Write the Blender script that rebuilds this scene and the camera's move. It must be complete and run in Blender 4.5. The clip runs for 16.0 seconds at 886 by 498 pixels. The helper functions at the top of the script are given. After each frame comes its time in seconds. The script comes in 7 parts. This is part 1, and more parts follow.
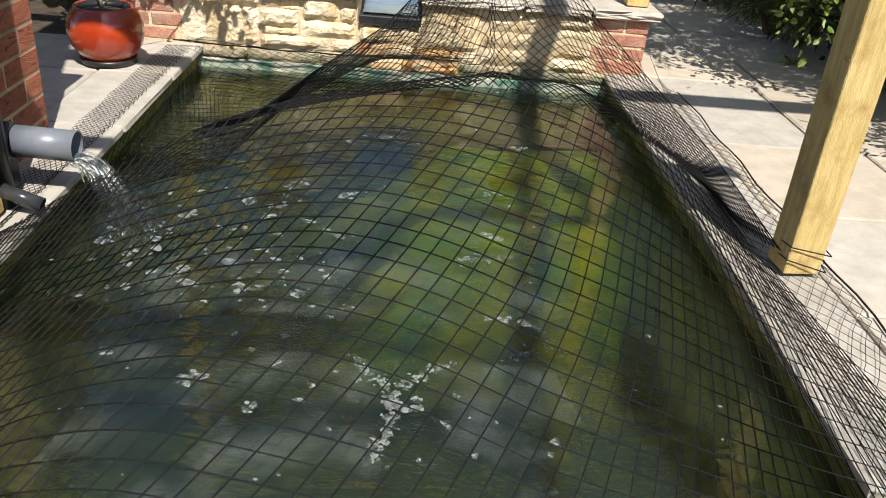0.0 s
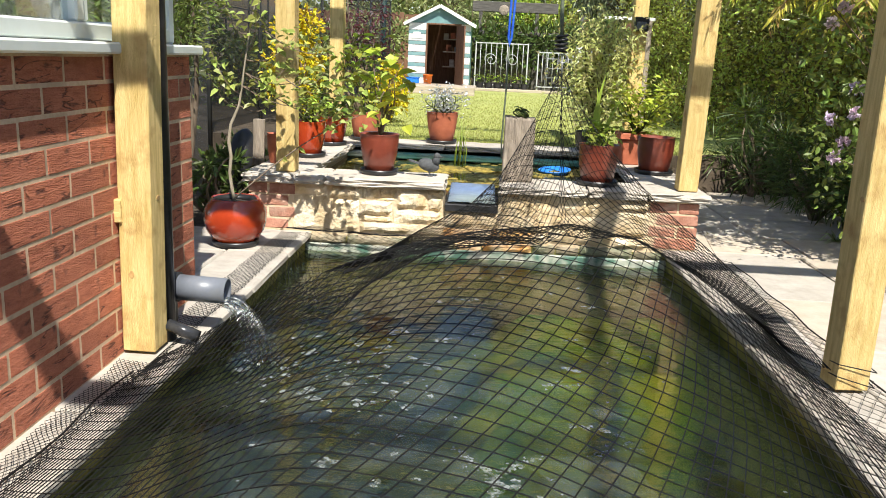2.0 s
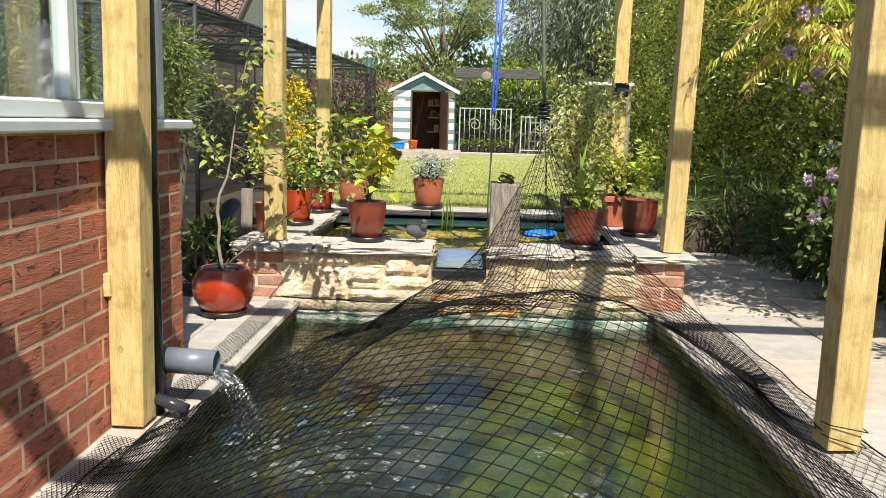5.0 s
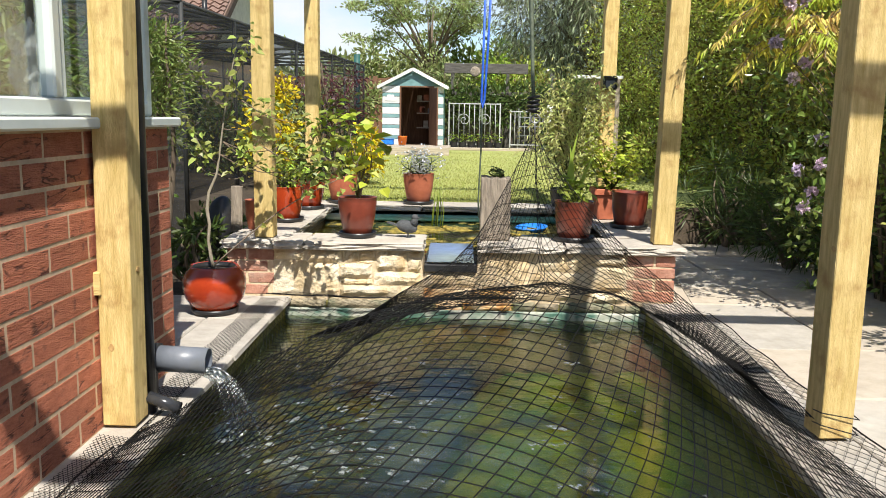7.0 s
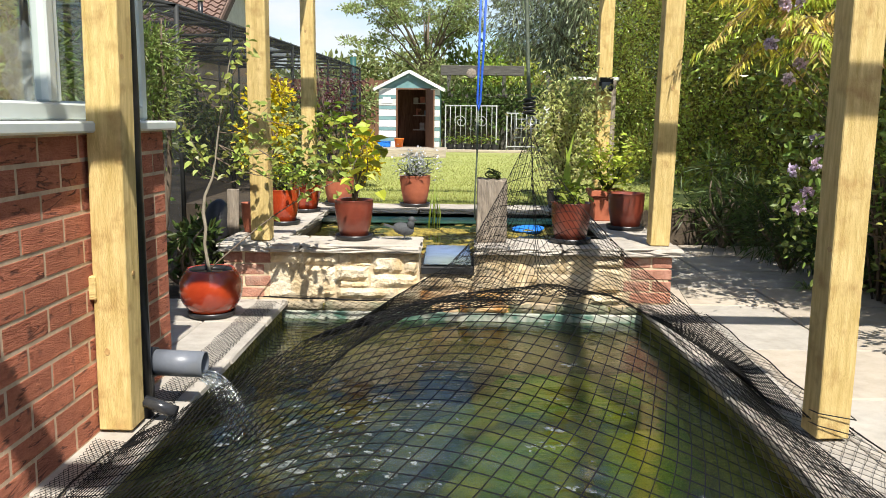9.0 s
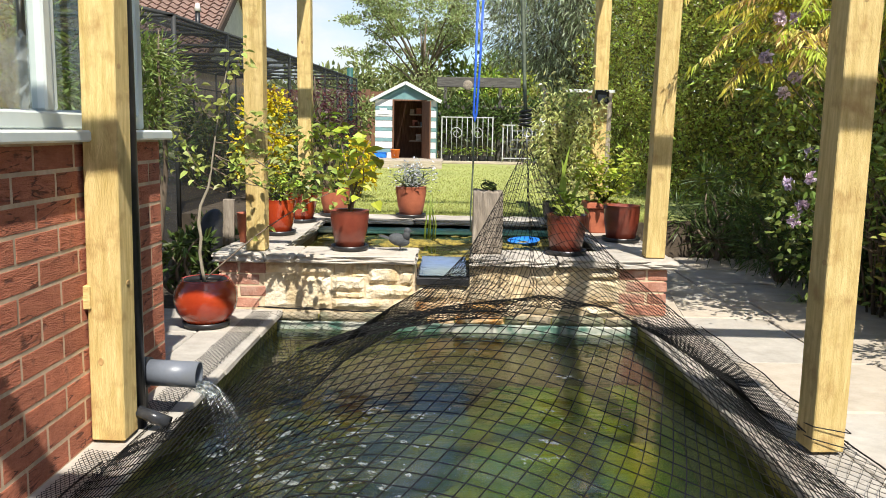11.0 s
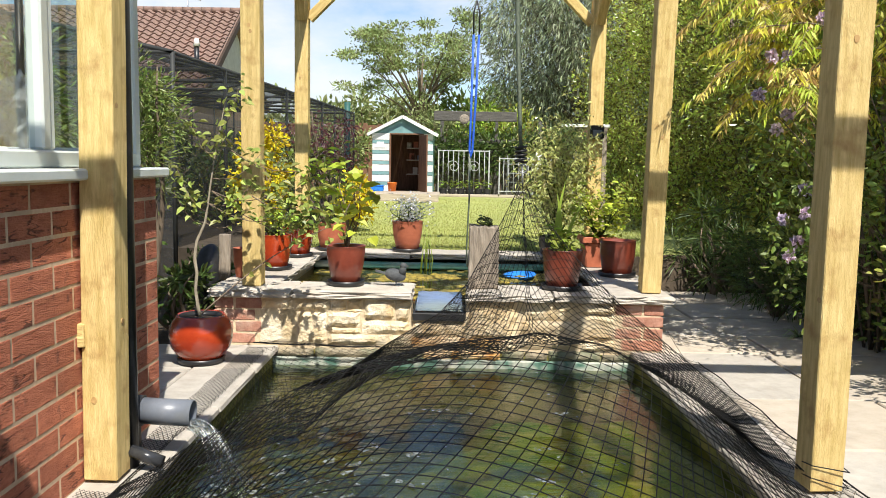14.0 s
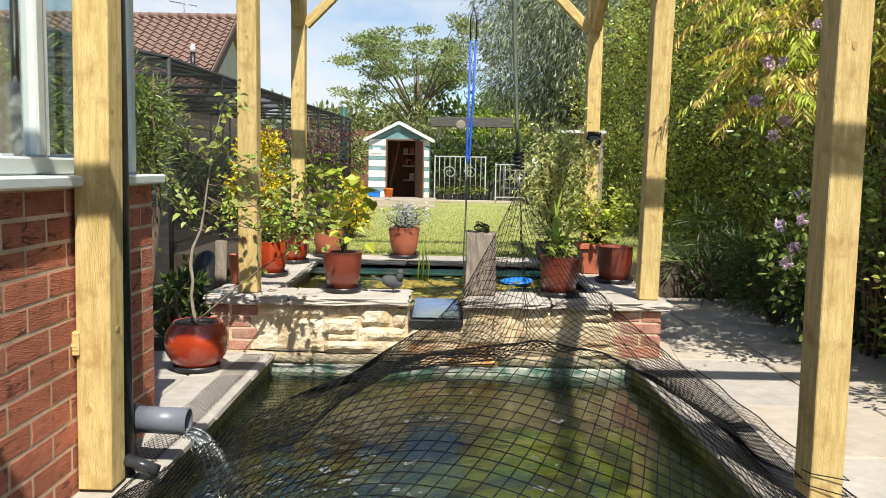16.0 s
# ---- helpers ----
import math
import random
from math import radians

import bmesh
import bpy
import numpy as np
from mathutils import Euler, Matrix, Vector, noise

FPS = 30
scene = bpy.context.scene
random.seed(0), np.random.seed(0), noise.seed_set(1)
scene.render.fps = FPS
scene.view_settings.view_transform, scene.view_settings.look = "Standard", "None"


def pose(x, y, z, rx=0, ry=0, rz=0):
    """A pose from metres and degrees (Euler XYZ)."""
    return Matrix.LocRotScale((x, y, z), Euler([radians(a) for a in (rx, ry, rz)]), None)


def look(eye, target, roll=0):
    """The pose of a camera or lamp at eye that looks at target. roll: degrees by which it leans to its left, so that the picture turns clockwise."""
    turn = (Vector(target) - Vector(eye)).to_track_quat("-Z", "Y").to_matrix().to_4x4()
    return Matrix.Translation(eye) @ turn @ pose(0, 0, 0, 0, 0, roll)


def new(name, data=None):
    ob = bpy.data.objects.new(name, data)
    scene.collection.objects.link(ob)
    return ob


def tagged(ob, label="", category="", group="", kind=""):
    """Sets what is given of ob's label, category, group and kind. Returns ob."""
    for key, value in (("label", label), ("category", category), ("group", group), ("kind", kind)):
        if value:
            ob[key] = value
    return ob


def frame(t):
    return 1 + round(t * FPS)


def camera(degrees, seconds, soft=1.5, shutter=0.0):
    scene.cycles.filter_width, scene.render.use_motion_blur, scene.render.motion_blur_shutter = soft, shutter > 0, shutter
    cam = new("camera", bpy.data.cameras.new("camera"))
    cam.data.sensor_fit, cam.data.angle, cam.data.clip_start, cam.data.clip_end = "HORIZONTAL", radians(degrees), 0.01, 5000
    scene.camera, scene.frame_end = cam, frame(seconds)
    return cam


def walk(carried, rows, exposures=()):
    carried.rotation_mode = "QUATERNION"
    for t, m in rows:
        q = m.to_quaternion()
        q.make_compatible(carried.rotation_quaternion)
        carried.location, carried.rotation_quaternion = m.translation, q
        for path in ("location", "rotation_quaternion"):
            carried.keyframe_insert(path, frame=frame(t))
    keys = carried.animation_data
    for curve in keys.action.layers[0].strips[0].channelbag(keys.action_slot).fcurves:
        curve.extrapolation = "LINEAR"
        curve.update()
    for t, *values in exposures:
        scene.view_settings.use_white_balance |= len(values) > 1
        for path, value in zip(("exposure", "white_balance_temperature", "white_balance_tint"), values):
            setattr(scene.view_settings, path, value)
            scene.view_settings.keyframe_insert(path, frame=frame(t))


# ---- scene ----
cam = camera(57.0, 16.0, soft=0.95)
PATH = [
    (0, (0.154, 0.711, 1.030), (0.251, 2.469, 0.082), 5.2),
    (0.5, (0.107, 0.573, 0.885), (0.077, 2.393, 0.057), 3.4),
    (1, (0.101, 0.335, 0.895), (-0.022, 2.202, 0.188), 1.2),
    (1.5, (0.070, 0.303, 0.886), (-0.007, 2.214, 0.299), 2.3),
    (2, (0.081, 0.236, 0.935), (-0.007, 2.18, 0.476), 2.5),
    (2.5, (0.079, 0.221, 0.957), (-0.012, 2.186, 0.595), 2.3),
    (3, (0.076, 0.223, 0.969), (-0.011, 2.196, 0.655), 2.2),
    (3.5, (0.077, 0.219, 0.964), (-0.005, 2.195, 0.664), 1.9),
    (4, (0.075, 0.221, 0.96), (0.001, 2.197, 0.659), 1.8),
    (6.5, (0.075, 0.222, 0.95), (0.03, 2.196, 0.632), 1.1),
    (7, (0.075, 0.223, 0.949), (0.034, 2.197, 0.631), 0.9),
    (7.5, (0.077, 0.222, 0.95), (0.036, 2.197, 0.632), 0.9),
    (8, (0.08, 0.223, 0.949), (0.04, 2.198, 0.634), 0.7),
    (8.5, (0.078, 0.224, 0.95), (0.042, 2.199, 0.636), 0.6),
    (11, (0.078, 0.225, 0.95), (0.054, 2.204, 0.664), 1.0),
    (11.5, (0.083, 0.223, 0.96), (0.057, 2.205, 0.692), 1.1),
    (12, (0.082, 0.224, 0.965), (0.057, 2.209, 0.72), 1.1),
    (12.5, (0.082, 0.223, 0.965), (0.056, 2.208, 0.728), 1.0),
    (13, (0.081, 0.225, 0.965), (0.059, 2.212, 0.739), 1.0),
    (13.5, (0.084, 0.225, 0.966), (0.063, 2.213, 0.751), 1.1),
    (14, (0.082, 0.225, 0.967), (0.064, 2.214, 0.759), 1.0),
    (14.5, (0.081, 0.228, 0.968), (0.068, 2.217, 0.765), 0.9),
    (15, (0.084, 0.23, 0.969), (0.071, 2.22, 0.77), 1.0),
    (15.5, (0.083, 0.232, 0.968), (0.072, 2.222, 0.775), 1.0),
    (16, (0.078, 0.237, 0.97), (0.069, 2.228, 0.776), 1.0),
]
walk(cam, [(t, look(eye, target, roll)) for t, eye, target, roll in PATH], [(0.0, 0.58), (0.5, 0.87), (1.0, 1.05), (1.5, 1.01), (2.0, 0.80), (2.5, 0.70), (3.2, 0.62), (11.0, 0.64), (13.0, 0.66), (14.5, 0.62), (16.0, 0.52)])

# ---------------------------------------------------------------- world, sun
TO_SUN = Vector((0.29, -1.0, 1.45)).normalized()
world = bpy.data.worlds.new("sky_world")
scene.world = world
world.use_nodes = True
wn, wl = world.node_tree.nodes, world.node_tree.links
wn.clear()
w_out = wn.new("ShaderNodeOutputWorld")
w_bg = wn.new("ShaderNodeBackground")
w_sky = wn.new("ShaderNodeTexSky")
w_sky.sky_type = "NISHITA"
w_sky.sun_disc = False
w_sky.sun_elevation = math.asin(TO_SUN.z)
w_sky.sun_rotation = math.atan2(TO_SUN.x, TO_SUN.y)
w_sky.dust_density = 0.6
w_sky.ozone_density = 2.5
w_tc = wn.new("ShaderNodeTexCoord")
w_map = wn.new("ShaderNodeMapping")
w_map.inputs["Scale"].default_value = (1.0, 1.0, 2.6)
w_sep = wn.new("ShaderNodeSeparateXYZ")
w_low = wn.new("ShaderNodeMapRange")
w_low.inputs["From Min"].default_value, w_low.inputs["From Max"].default_value = 0.05, 0.40
w_low.inputs["To Min"].default_value, w_low.inputs["To Max"].default_value = 0.085, -0.15
w_sum = wn.new("ShaderNodeMath")
w_cl = wn.new("ShaderNodeTexNoise")
w_cl.inputs["Scale"].default_value = 2.1
w_cl.inputs["Detail"].default_value = 9.0
w_cl.inputs["Roughness"].default_value = 0.62
w_rmp = wn.new("ShaderNodeValToRGB")
w_rmp.color_ramp.elements[0].position = 0.43
w_rmp.color_ramp.elements[1].position = 0.66
w_mix = wn.new("ShaderNodeMix")
w_mix.data_type = "RGBA"
w_mix.inputs[7].default_value = (6.2, 6.35, 6.6, 1)
wl.new(w_tc.outputs["Generated"], w_map.inputs["Vector"])
wl.new(w_map.outputs["Vector"], w_cl.inputs["Vector"])
wl.new(w_tc.outputs["Generated"], w_sep.inputs[0])
wl.new(w_sep.outputs["Z"], w_low.inputs["Value"])
wl.new(w_cl.outputs["Fac"], w_sum.inputs[0])
wl.new(w_low.outputs[0], w_sum.inputs[1])
wl.new(w_sum.outputs[0], w_rmp.inputs["Fac"])
wl.new(w_rmp.outputs["Color"], w_mix.inputs[0])
wl.new(w_sky.outputs["Color"], w_mix.inputs[6])
wl.new(w_mix.outputs[2], w_bg.inputs["Color"])
w_bg.inputs["Strength"].default_value = 0.102
wl.new(w_bg.outputs["Background"], w_out.inputs["Surface"])

sun = new("sun", bpy.data.lights.new("sun", "SUN"))
sun.data.energy = 5.0
sun.data.angle = radians(0.55)
sun.data.color = (1.0, 0.95, 0.86)
sun.matrix_world = look(TO_SUN * 30, (0, 0, 0))


# ---------------------------------------------------------------- materials
def material(name, dark, light, scale=8.0, rough=0.7, bump=0.2, stretch=(1, 1, 1), metal=0.0, blotch=None, blotch_at=(0.5, 0.7),
             blotch_scale=1.3, vary=0.15, island=0.0, coat=0.0, leaf=0.0, detail=6.0, fine=None, rough2=None):
    """Two noise scales of colour, bump, a per-object shift of value and, where wanted, stains."""
    m = bpy.data.materials.new(name)
    m.use_nodes = True
    n, l = m.node_tree.nodes, m.node_tree.links
    b = n["Principled BSDF"]
    tc = n.new("ShaderNodeTexCoord")
    oi = n.new("ShaderNodeObjectInfo")
    off = n.new("ShaderNodeVectorMath")
    off.operation = "SCALE"
    cmb = n.new("ShaderNodeCombineXYZ")
    for k in range(3):
        l.new(oi.outputs["Random"], cmb.inputs[k])
    l.new(cmb.outputs[0], off.inputs[0])
    off.inputs["Scale"].default_value = 37.0
    add = n.new("ShaderNodeVectorMath")
    l.new(tc.outputs["Object"], add.inputs[0])
    l.new(off.outputs[0], add.inputs[1])
    mp = n.new("ShaderNodeMapping")
    mp.inputs["Scale"].default_value = stretch
    l.new(add.outputs[0], mp.inputs["Vector"])
    n1 = n.new("ShaderNodeTexNoise")
    n1.inputs["Scale"].default_value = scale
    n1.inputs["Detail"].default_value = detail
    n1.inputs["Roughness"].default_value = 0.65
    l.new(mp.outputs[0], n1.inputs["Vector"])
    ramp = n.new("ShaderNodeValToRGB")
    ramp.color_ramp.elements[0].position, ramp.color_ramp.elements[1].position = 0.32, 0.68
    ramp.color_ramp.elements[0].color, ramp.color_ramp.elements[1].color = (*dark, 1), (*light, 1)
    l.new(n1.outputs["Fac"], ramp.inputs["Fac"])
    col = ramp.outputs["Color"]
    if blotch:
        n2 = n.new("ShaderNodeTexNoise")
        n2.inputs["Scale"].default_value = blotch_scale
        n2.inputs["Detail"].default_value = 5.0
        l.new(add.outputs[0], n2.inputs["Vector"])
        r2 = n.new("ShaderNodeValToRGB")
        r2.color_ramp.elements[0].position, r2.color_ramp.elements[1].position = blotch_at
        l.new(n2.outputs["Fac"], r2.inputs["Fac"])
        mx = n.new("ShaderNodeMix")
        mx.data_type = "RGBA"
        l.new(r2.outputs["Color"], mx.inputs[0])
        l.new(col, mx.inputs[6])
        mx.inputs[7].default_value = (*blotch, 1)
        col = mx.outputs[2]
    hsv = n.new("ShaderNodeHueSaturation")
    rng = n.new("ShaderNodeMapRange")
    rng.inputs["To Min"].default_value, rng.inputs["To Max"].default_value = 1 - vary, 1 + vary
    l.new(oi.outputs["Random"], rng.inputs["Value"])
    l.new(rng.outputs[0], hsv.inputs["Value"])
    l.new(col, hsv.inputs["Color"])
    col = hsv.outputs["Color"]
    if island:
        geo = n.new("ShaderNodeNewGeometry")
        h2 = n.new("ShaderNodeHueSaturation")
        r3 = n.new("ShaderNodeMapRange")
        r3.inputs["To Min"].default_value, r3.inputs["To Max"].default_value = 1 - island, 1 + island
        l.new(geo.outputs["Random Per Island"], r3.inputs["Value"])
        l.new(r3.outputs[0], h2.inputs["Value"])
        l.new(col, h2.inputs["Color"])
        r4 = n.new("ShaderNodeMapRange")
        r4.inputs["To Min"].default_value, r4.inputs["To Max"].default_value = 0.5 - island * 0.07, 0.5 + island * 0.05
        l.new(geo.outputs["Random Per Island"], r4.inputs["Value"])
        l.new(r4.outputs[0], h2.inputs["Hue"])
        col = h2.outputs["Color"]
    l.new(col, b.inputs["Base Color"])
    b.inputs["Roughness"].default_value = rough
    if rough2 is not None:
        r5 = n.new("ShaderNodeMapRange")
        r5.inputs["To Min"].default_value, r5.inputs["To Max"].default_value = rough, rough2
        l.new(n1.outputs["Fac"], r5.inputs["Value"])
        l.new(r5.outputs[0], b.inputs["Roughness"])
    b.inputs["Metallic"].default_value = metal
    if coat:
        b.inputs["Coat Weight"].default_value = coat
        b.inputs["Coat Roughness"].default_value = 0.06
    if bump:
        bp = n.new("ShaderNodeBump")
        bp.inputs["Strength"].default_value = bump
        bp.inputs["Distance"].default_value = 0.012
        if fine:
            n3 = n.new("ShaderNodeTexNoise")
            n3.inputs["Scale"].default_value = fine
            n3.inputs["Detail"].default_value = 3.0
            l.new(mp.outputs[0], n3.inputs["Vector"])
            ad = n.new("ShaderNodeMath")
            l.new(n1.outputs["Fac"], ad.inputs[0])
            l.new(n3.outputs["Fac"], ad.inputs[1])
            l.new(ad.outputs[0], bp.inputs["Height"])
        else:
            l.new(n1.outputs["Fac"], bp.inputs["Height"])
        l.new(bp.outputs["Normal"], b.inputs["Normal"])
    if leaf:
        tr = n.new("ShaderNodeBsdfTranslucent")
        l.new(col, tr.inputs["Color"])
        ms = n.new("ShaderNodeMixShader")
        ms.inputs["Fac"].default_value = leaf
        out = n["Material Output"]
        l.new(b.outputs[0], ms.inputs[1])
        l.new(tr.outputs[0], ms.inputs[2])
        l.new(ms.outputs[0], out.inputs["Surface"])
    return m


def glass_material(name, tint, rough=0.02, ior=1.45):
    """Thin clear sheet: straight-through light tinted, with Fresnel gloss."""
    m = bpy.data.materials.new(name)
    m.use_nodes = True
    n, l = m.node_tree.nodes, m.node_tree.links
    n.remove(n["Principled BSDF"])
    tr = n.new("ShaderNodeBsdfTransparent")
    tr.inputs["Color"].default_value = (*tint, 1)
    gl = n.new("ShaderNodeBsdfGlossy")
    gl.inputs["Roughness"].default_value = rough
    fr = n.new("ShaderNodeFresnel")
    fr.inputs["IOR"].default_value = ior
    ms = n.new("ShaderNodeMixShader")
    l.new(fr.outputs[0], ms.inputs[0])
    l.new(tr.outputs[0], ms.inputs[1])
    l.new(gl.outputs[0], ms.inputs[2])
    l.new(ms.outputs[0], n["Material Output"].inputs["Surface"])
    return m, n, l, gl, fr


def water_material(name, tint, scale, strength, body_colour=(0.05, 0.07, 0.015), turbid=0.5, ior=1.5):
    """Fresnel gloss over tinted see-through water with a body colour: suspended green matter in the ponds, painted sky
    reflection on the weir.
    """
    m, n, l, gl, fr = glass_material(name, tint, 0.0, ior)
    tr = next(x for x in n if x.bl_idname == "ShaderNodeBsdfTransparent")
    ms = next(x for x in n if x.bl_idname == "ShaderNodeMixShader")
    df = n.new("ShaderNodeBsdfPrincipled")
    df.subsurface_method = "BURLEY"
    df.inputs["Subsurface Weight"].default_value = 1.0
    df.inputs["Subsurface Radius"].default_value = (0.9, 1.0, 0.9)
    df.inputs["Subsurface Scale"].default_value = 0.22
    df.inputs["Specular IOR Level"].default_value = 0.0
    cn = n.new("ShaderNodeTexNoise")
    cn.inputs["Scale"].default_value = 1.6
    ct = n.new("ShaderNodeTexCoord")
    l.new(ct.outputs["Object"], cn.inputs["Vector"])
    cr = n.new("ShaderNodeValToRGB")
    cr.color_ramp.elements[0].position, cr.color_ramp.elements[1].position = 0.35, 0.7
    cr.color_ramp.elements[0].color = (body_colour[0] * 0.7, body_colour[1] * 0.85, body_colour[2] * 1.15, 1)
    cr.color_ramp.elements[1].color = (body_colour[0] * 1.2, body_colour[1] * 1.15, body_colour[2] * 0.6, 1)
    l.new(cn.outputs["Fac"], cr.inputs["Fac"])
    l.new(cr.outputs["Color"], df.inputs["Base Color"])
    mk = n.new("ShaderNodeMixShader")
    mk.inputs["Fac"].default_value = turbid
    l.new(tr.outputs[0], mk.inputs[1])
    l.new(df.outputs[0], mk.inputs[2])
    l.new(mk.outputs[0], ms.inputs[1])
    tc = n.new("ShaderNodeTexCoord")
    mp = n.new("ShaderNodeMapping")
    mp.inputs["Scale"].default_value = (0.45, 1.7, 1)
    l.new(tc.outputs["Object"], mp.inputs["Vector"])
    a = n.new("ShaderNodeTexNoise")
    a.inputs["Scale"].default_value = scale
    a.inputs["Detail"].default_value = 2.5
    a.inputs["Roughness"].default_value = 0.45
    a.inputs["Distortion"].default_value = 0.6
    l.new(mp.outputs[0], a.inputs["Vector"])
    bp = n.new("ShaderNodeBump")
    bp.inputs["Strength"].default_value = strength
    bp.inputs["Distance"].default_value = 0.03
    l.new(a.outputs["Fac"], bp.inputs["Height"])
    l.new(bp.outputs["Normal"], gl.inputs["Normal"])
    l.new(bp.outputs["Normal"], fr.inputs["Normal"])
    return m


def sheer_material(name, colour, cover):
    """A fine net too close-meshed to build: threads cover part of the light's way."""
    m = bpy.data.materials.new(name)
    m.use_nodes = True
    n, l = m.node_tree.nodes, m.node_tree.links
    b = n["Principled BSDF"]
    b.inputs["Base Color"].default_value = (*colour, 1)
    b.inputs["Roughness"].default_value = 0.8
    tr = n.new("ShaderNodeBsdfTransparent")
    ms = n.new("ShaderNodeMixShader")
    tc = n.new("ShaderNodeTexCoord")
    nz = n.new("ShaderNodeTexNoise")
    nz.inputs["Scale"].default_value = 2.0
    mr = n.new("ShaderNodeMapRange")
    mr.inputs["To Min"].default_value, mr.inputs["To Max"].default_value = cover - 0.12, cover + 0.12
    l.new(tc.outputs["Object"], nz.inputs["Vector"])
    l.new(nz.outputs["Fac"], mr.inputs["Value"])
    l.new(mr.outputs[0], ms.inputs[0])
    l.new(tr.outputs[0], ms.inputs[1])
    l.new(b.outputs[0], ms.inputs[2])
    l.new(ms.outputs[0], n["Material Output"].inputs["Surface"])
    return m


def froth_material(name, colour, scale, most, low, high):
    """Thin froth: bubbles with clear water between them."""
    m = bpy.data.materials.new(name)
    m.use_nodes = True
    n, l = m.node_tree.nodes, m.node_tree.links
    b = n["Principled BSDF"]
    b.inputs["Base Color"].default_value = (*colour, 1)
    b.inputs["Roughness"].default_value = 0.5
    tr = n.new("ShaderNodeBsdfTransparent")
    ms = n.new("ShaderNodeMixShader")
    tc = n.new("ShaderNodeTexCoord")
    nz = n.new("ShaderNodeTexNoise")
    nz.inputs["Scale"].default_value = scale
    nz.inputs["Detail"].default_value = 3.0
    mr = n.new("ShaderNodeMapRange")
    mr.inputs["From Min"].default_value, mr.inputs["From Max"].default_value = low, high
    mr.inputs["To Min"].default_value, mr.inputs["To Max"].default_value = 0.0, most
    l.new(tc.outputs["Object"], nz.inputs["Vector"])
    l.new(nz.outputs["Fac"], mr.inputs["Value"])
    l.new(mr.outputs[0], ms.inputs[0])
    l.new(tr.outputs[0], ms.inputs[1])
    l.new(b.outputs[0], ms.inputs[2])
    l.new(ms.outputs[0], n["Material Output"].inputs["Surface"])
    return m


def algae_floor_material(name):
    """Silted floor: bright algae where the water is shallow; the colour darkens with depth in place of light lost in
    the murky water; light spreads in the silty water.
    """
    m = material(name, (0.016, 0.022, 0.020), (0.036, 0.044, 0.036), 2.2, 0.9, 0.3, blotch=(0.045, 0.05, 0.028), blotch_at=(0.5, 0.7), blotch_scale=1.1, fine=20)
    n, l = m.node_tree.nodes, m.node_tree.links
    b = n["Principled BSDF"]
    deep = b.inputs["Base Color"].links[0].from_socket
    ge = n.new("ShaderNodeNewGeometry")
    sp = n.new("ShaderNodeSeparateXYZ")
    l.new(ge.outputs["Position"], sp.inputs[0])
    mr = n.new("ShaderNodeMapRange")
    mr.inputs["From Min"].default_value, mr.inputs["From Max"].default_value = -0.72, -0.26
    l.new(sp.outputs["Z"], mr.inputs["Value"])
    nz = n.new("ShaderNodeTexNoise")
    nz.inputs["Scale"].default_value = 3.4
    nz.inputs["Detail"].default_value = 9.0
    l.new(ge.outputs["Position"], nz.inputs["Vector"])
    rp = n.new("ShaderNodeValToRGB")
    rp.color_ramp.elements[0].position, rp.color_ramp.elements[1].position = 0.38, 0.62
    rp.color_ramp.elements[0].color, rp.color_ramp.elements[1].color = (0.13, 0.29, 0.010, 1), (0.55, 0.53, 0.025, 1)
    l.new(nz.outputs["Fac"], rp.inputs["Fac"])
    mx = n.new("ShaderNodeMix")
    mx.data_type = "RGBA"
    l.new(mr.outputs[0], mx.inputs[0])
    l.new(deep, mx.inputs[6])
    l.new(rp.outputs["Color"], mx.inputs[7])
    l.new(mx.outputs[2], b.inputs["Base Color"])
    b.subsurface_method = "BURLEY"
    b.inputs["Subsurface Weight"].default_value = 1.0
    b.inputs["Subsurface Radius"].default_value = (1.0, 1.0, 1.0)
    b.inputs["Subsurface Scale"].default_value = 0.12
    return m


CAGE_NET = sheer_material("fine_cage_net", (0.030, 0.032, 0.033), 0.52)
BRICK = material("red_brick", (0.41, 0.118, 0.060), (0.59, 0.205, 0.115), 26, 0.85, 0.9, stretch=(1, 0.7, 2.6), vary=0.2, blotch=(0.20, 0.065, 0.04), blotch_at=(0.62, 0.74), blotch_scale=19, fine=120)


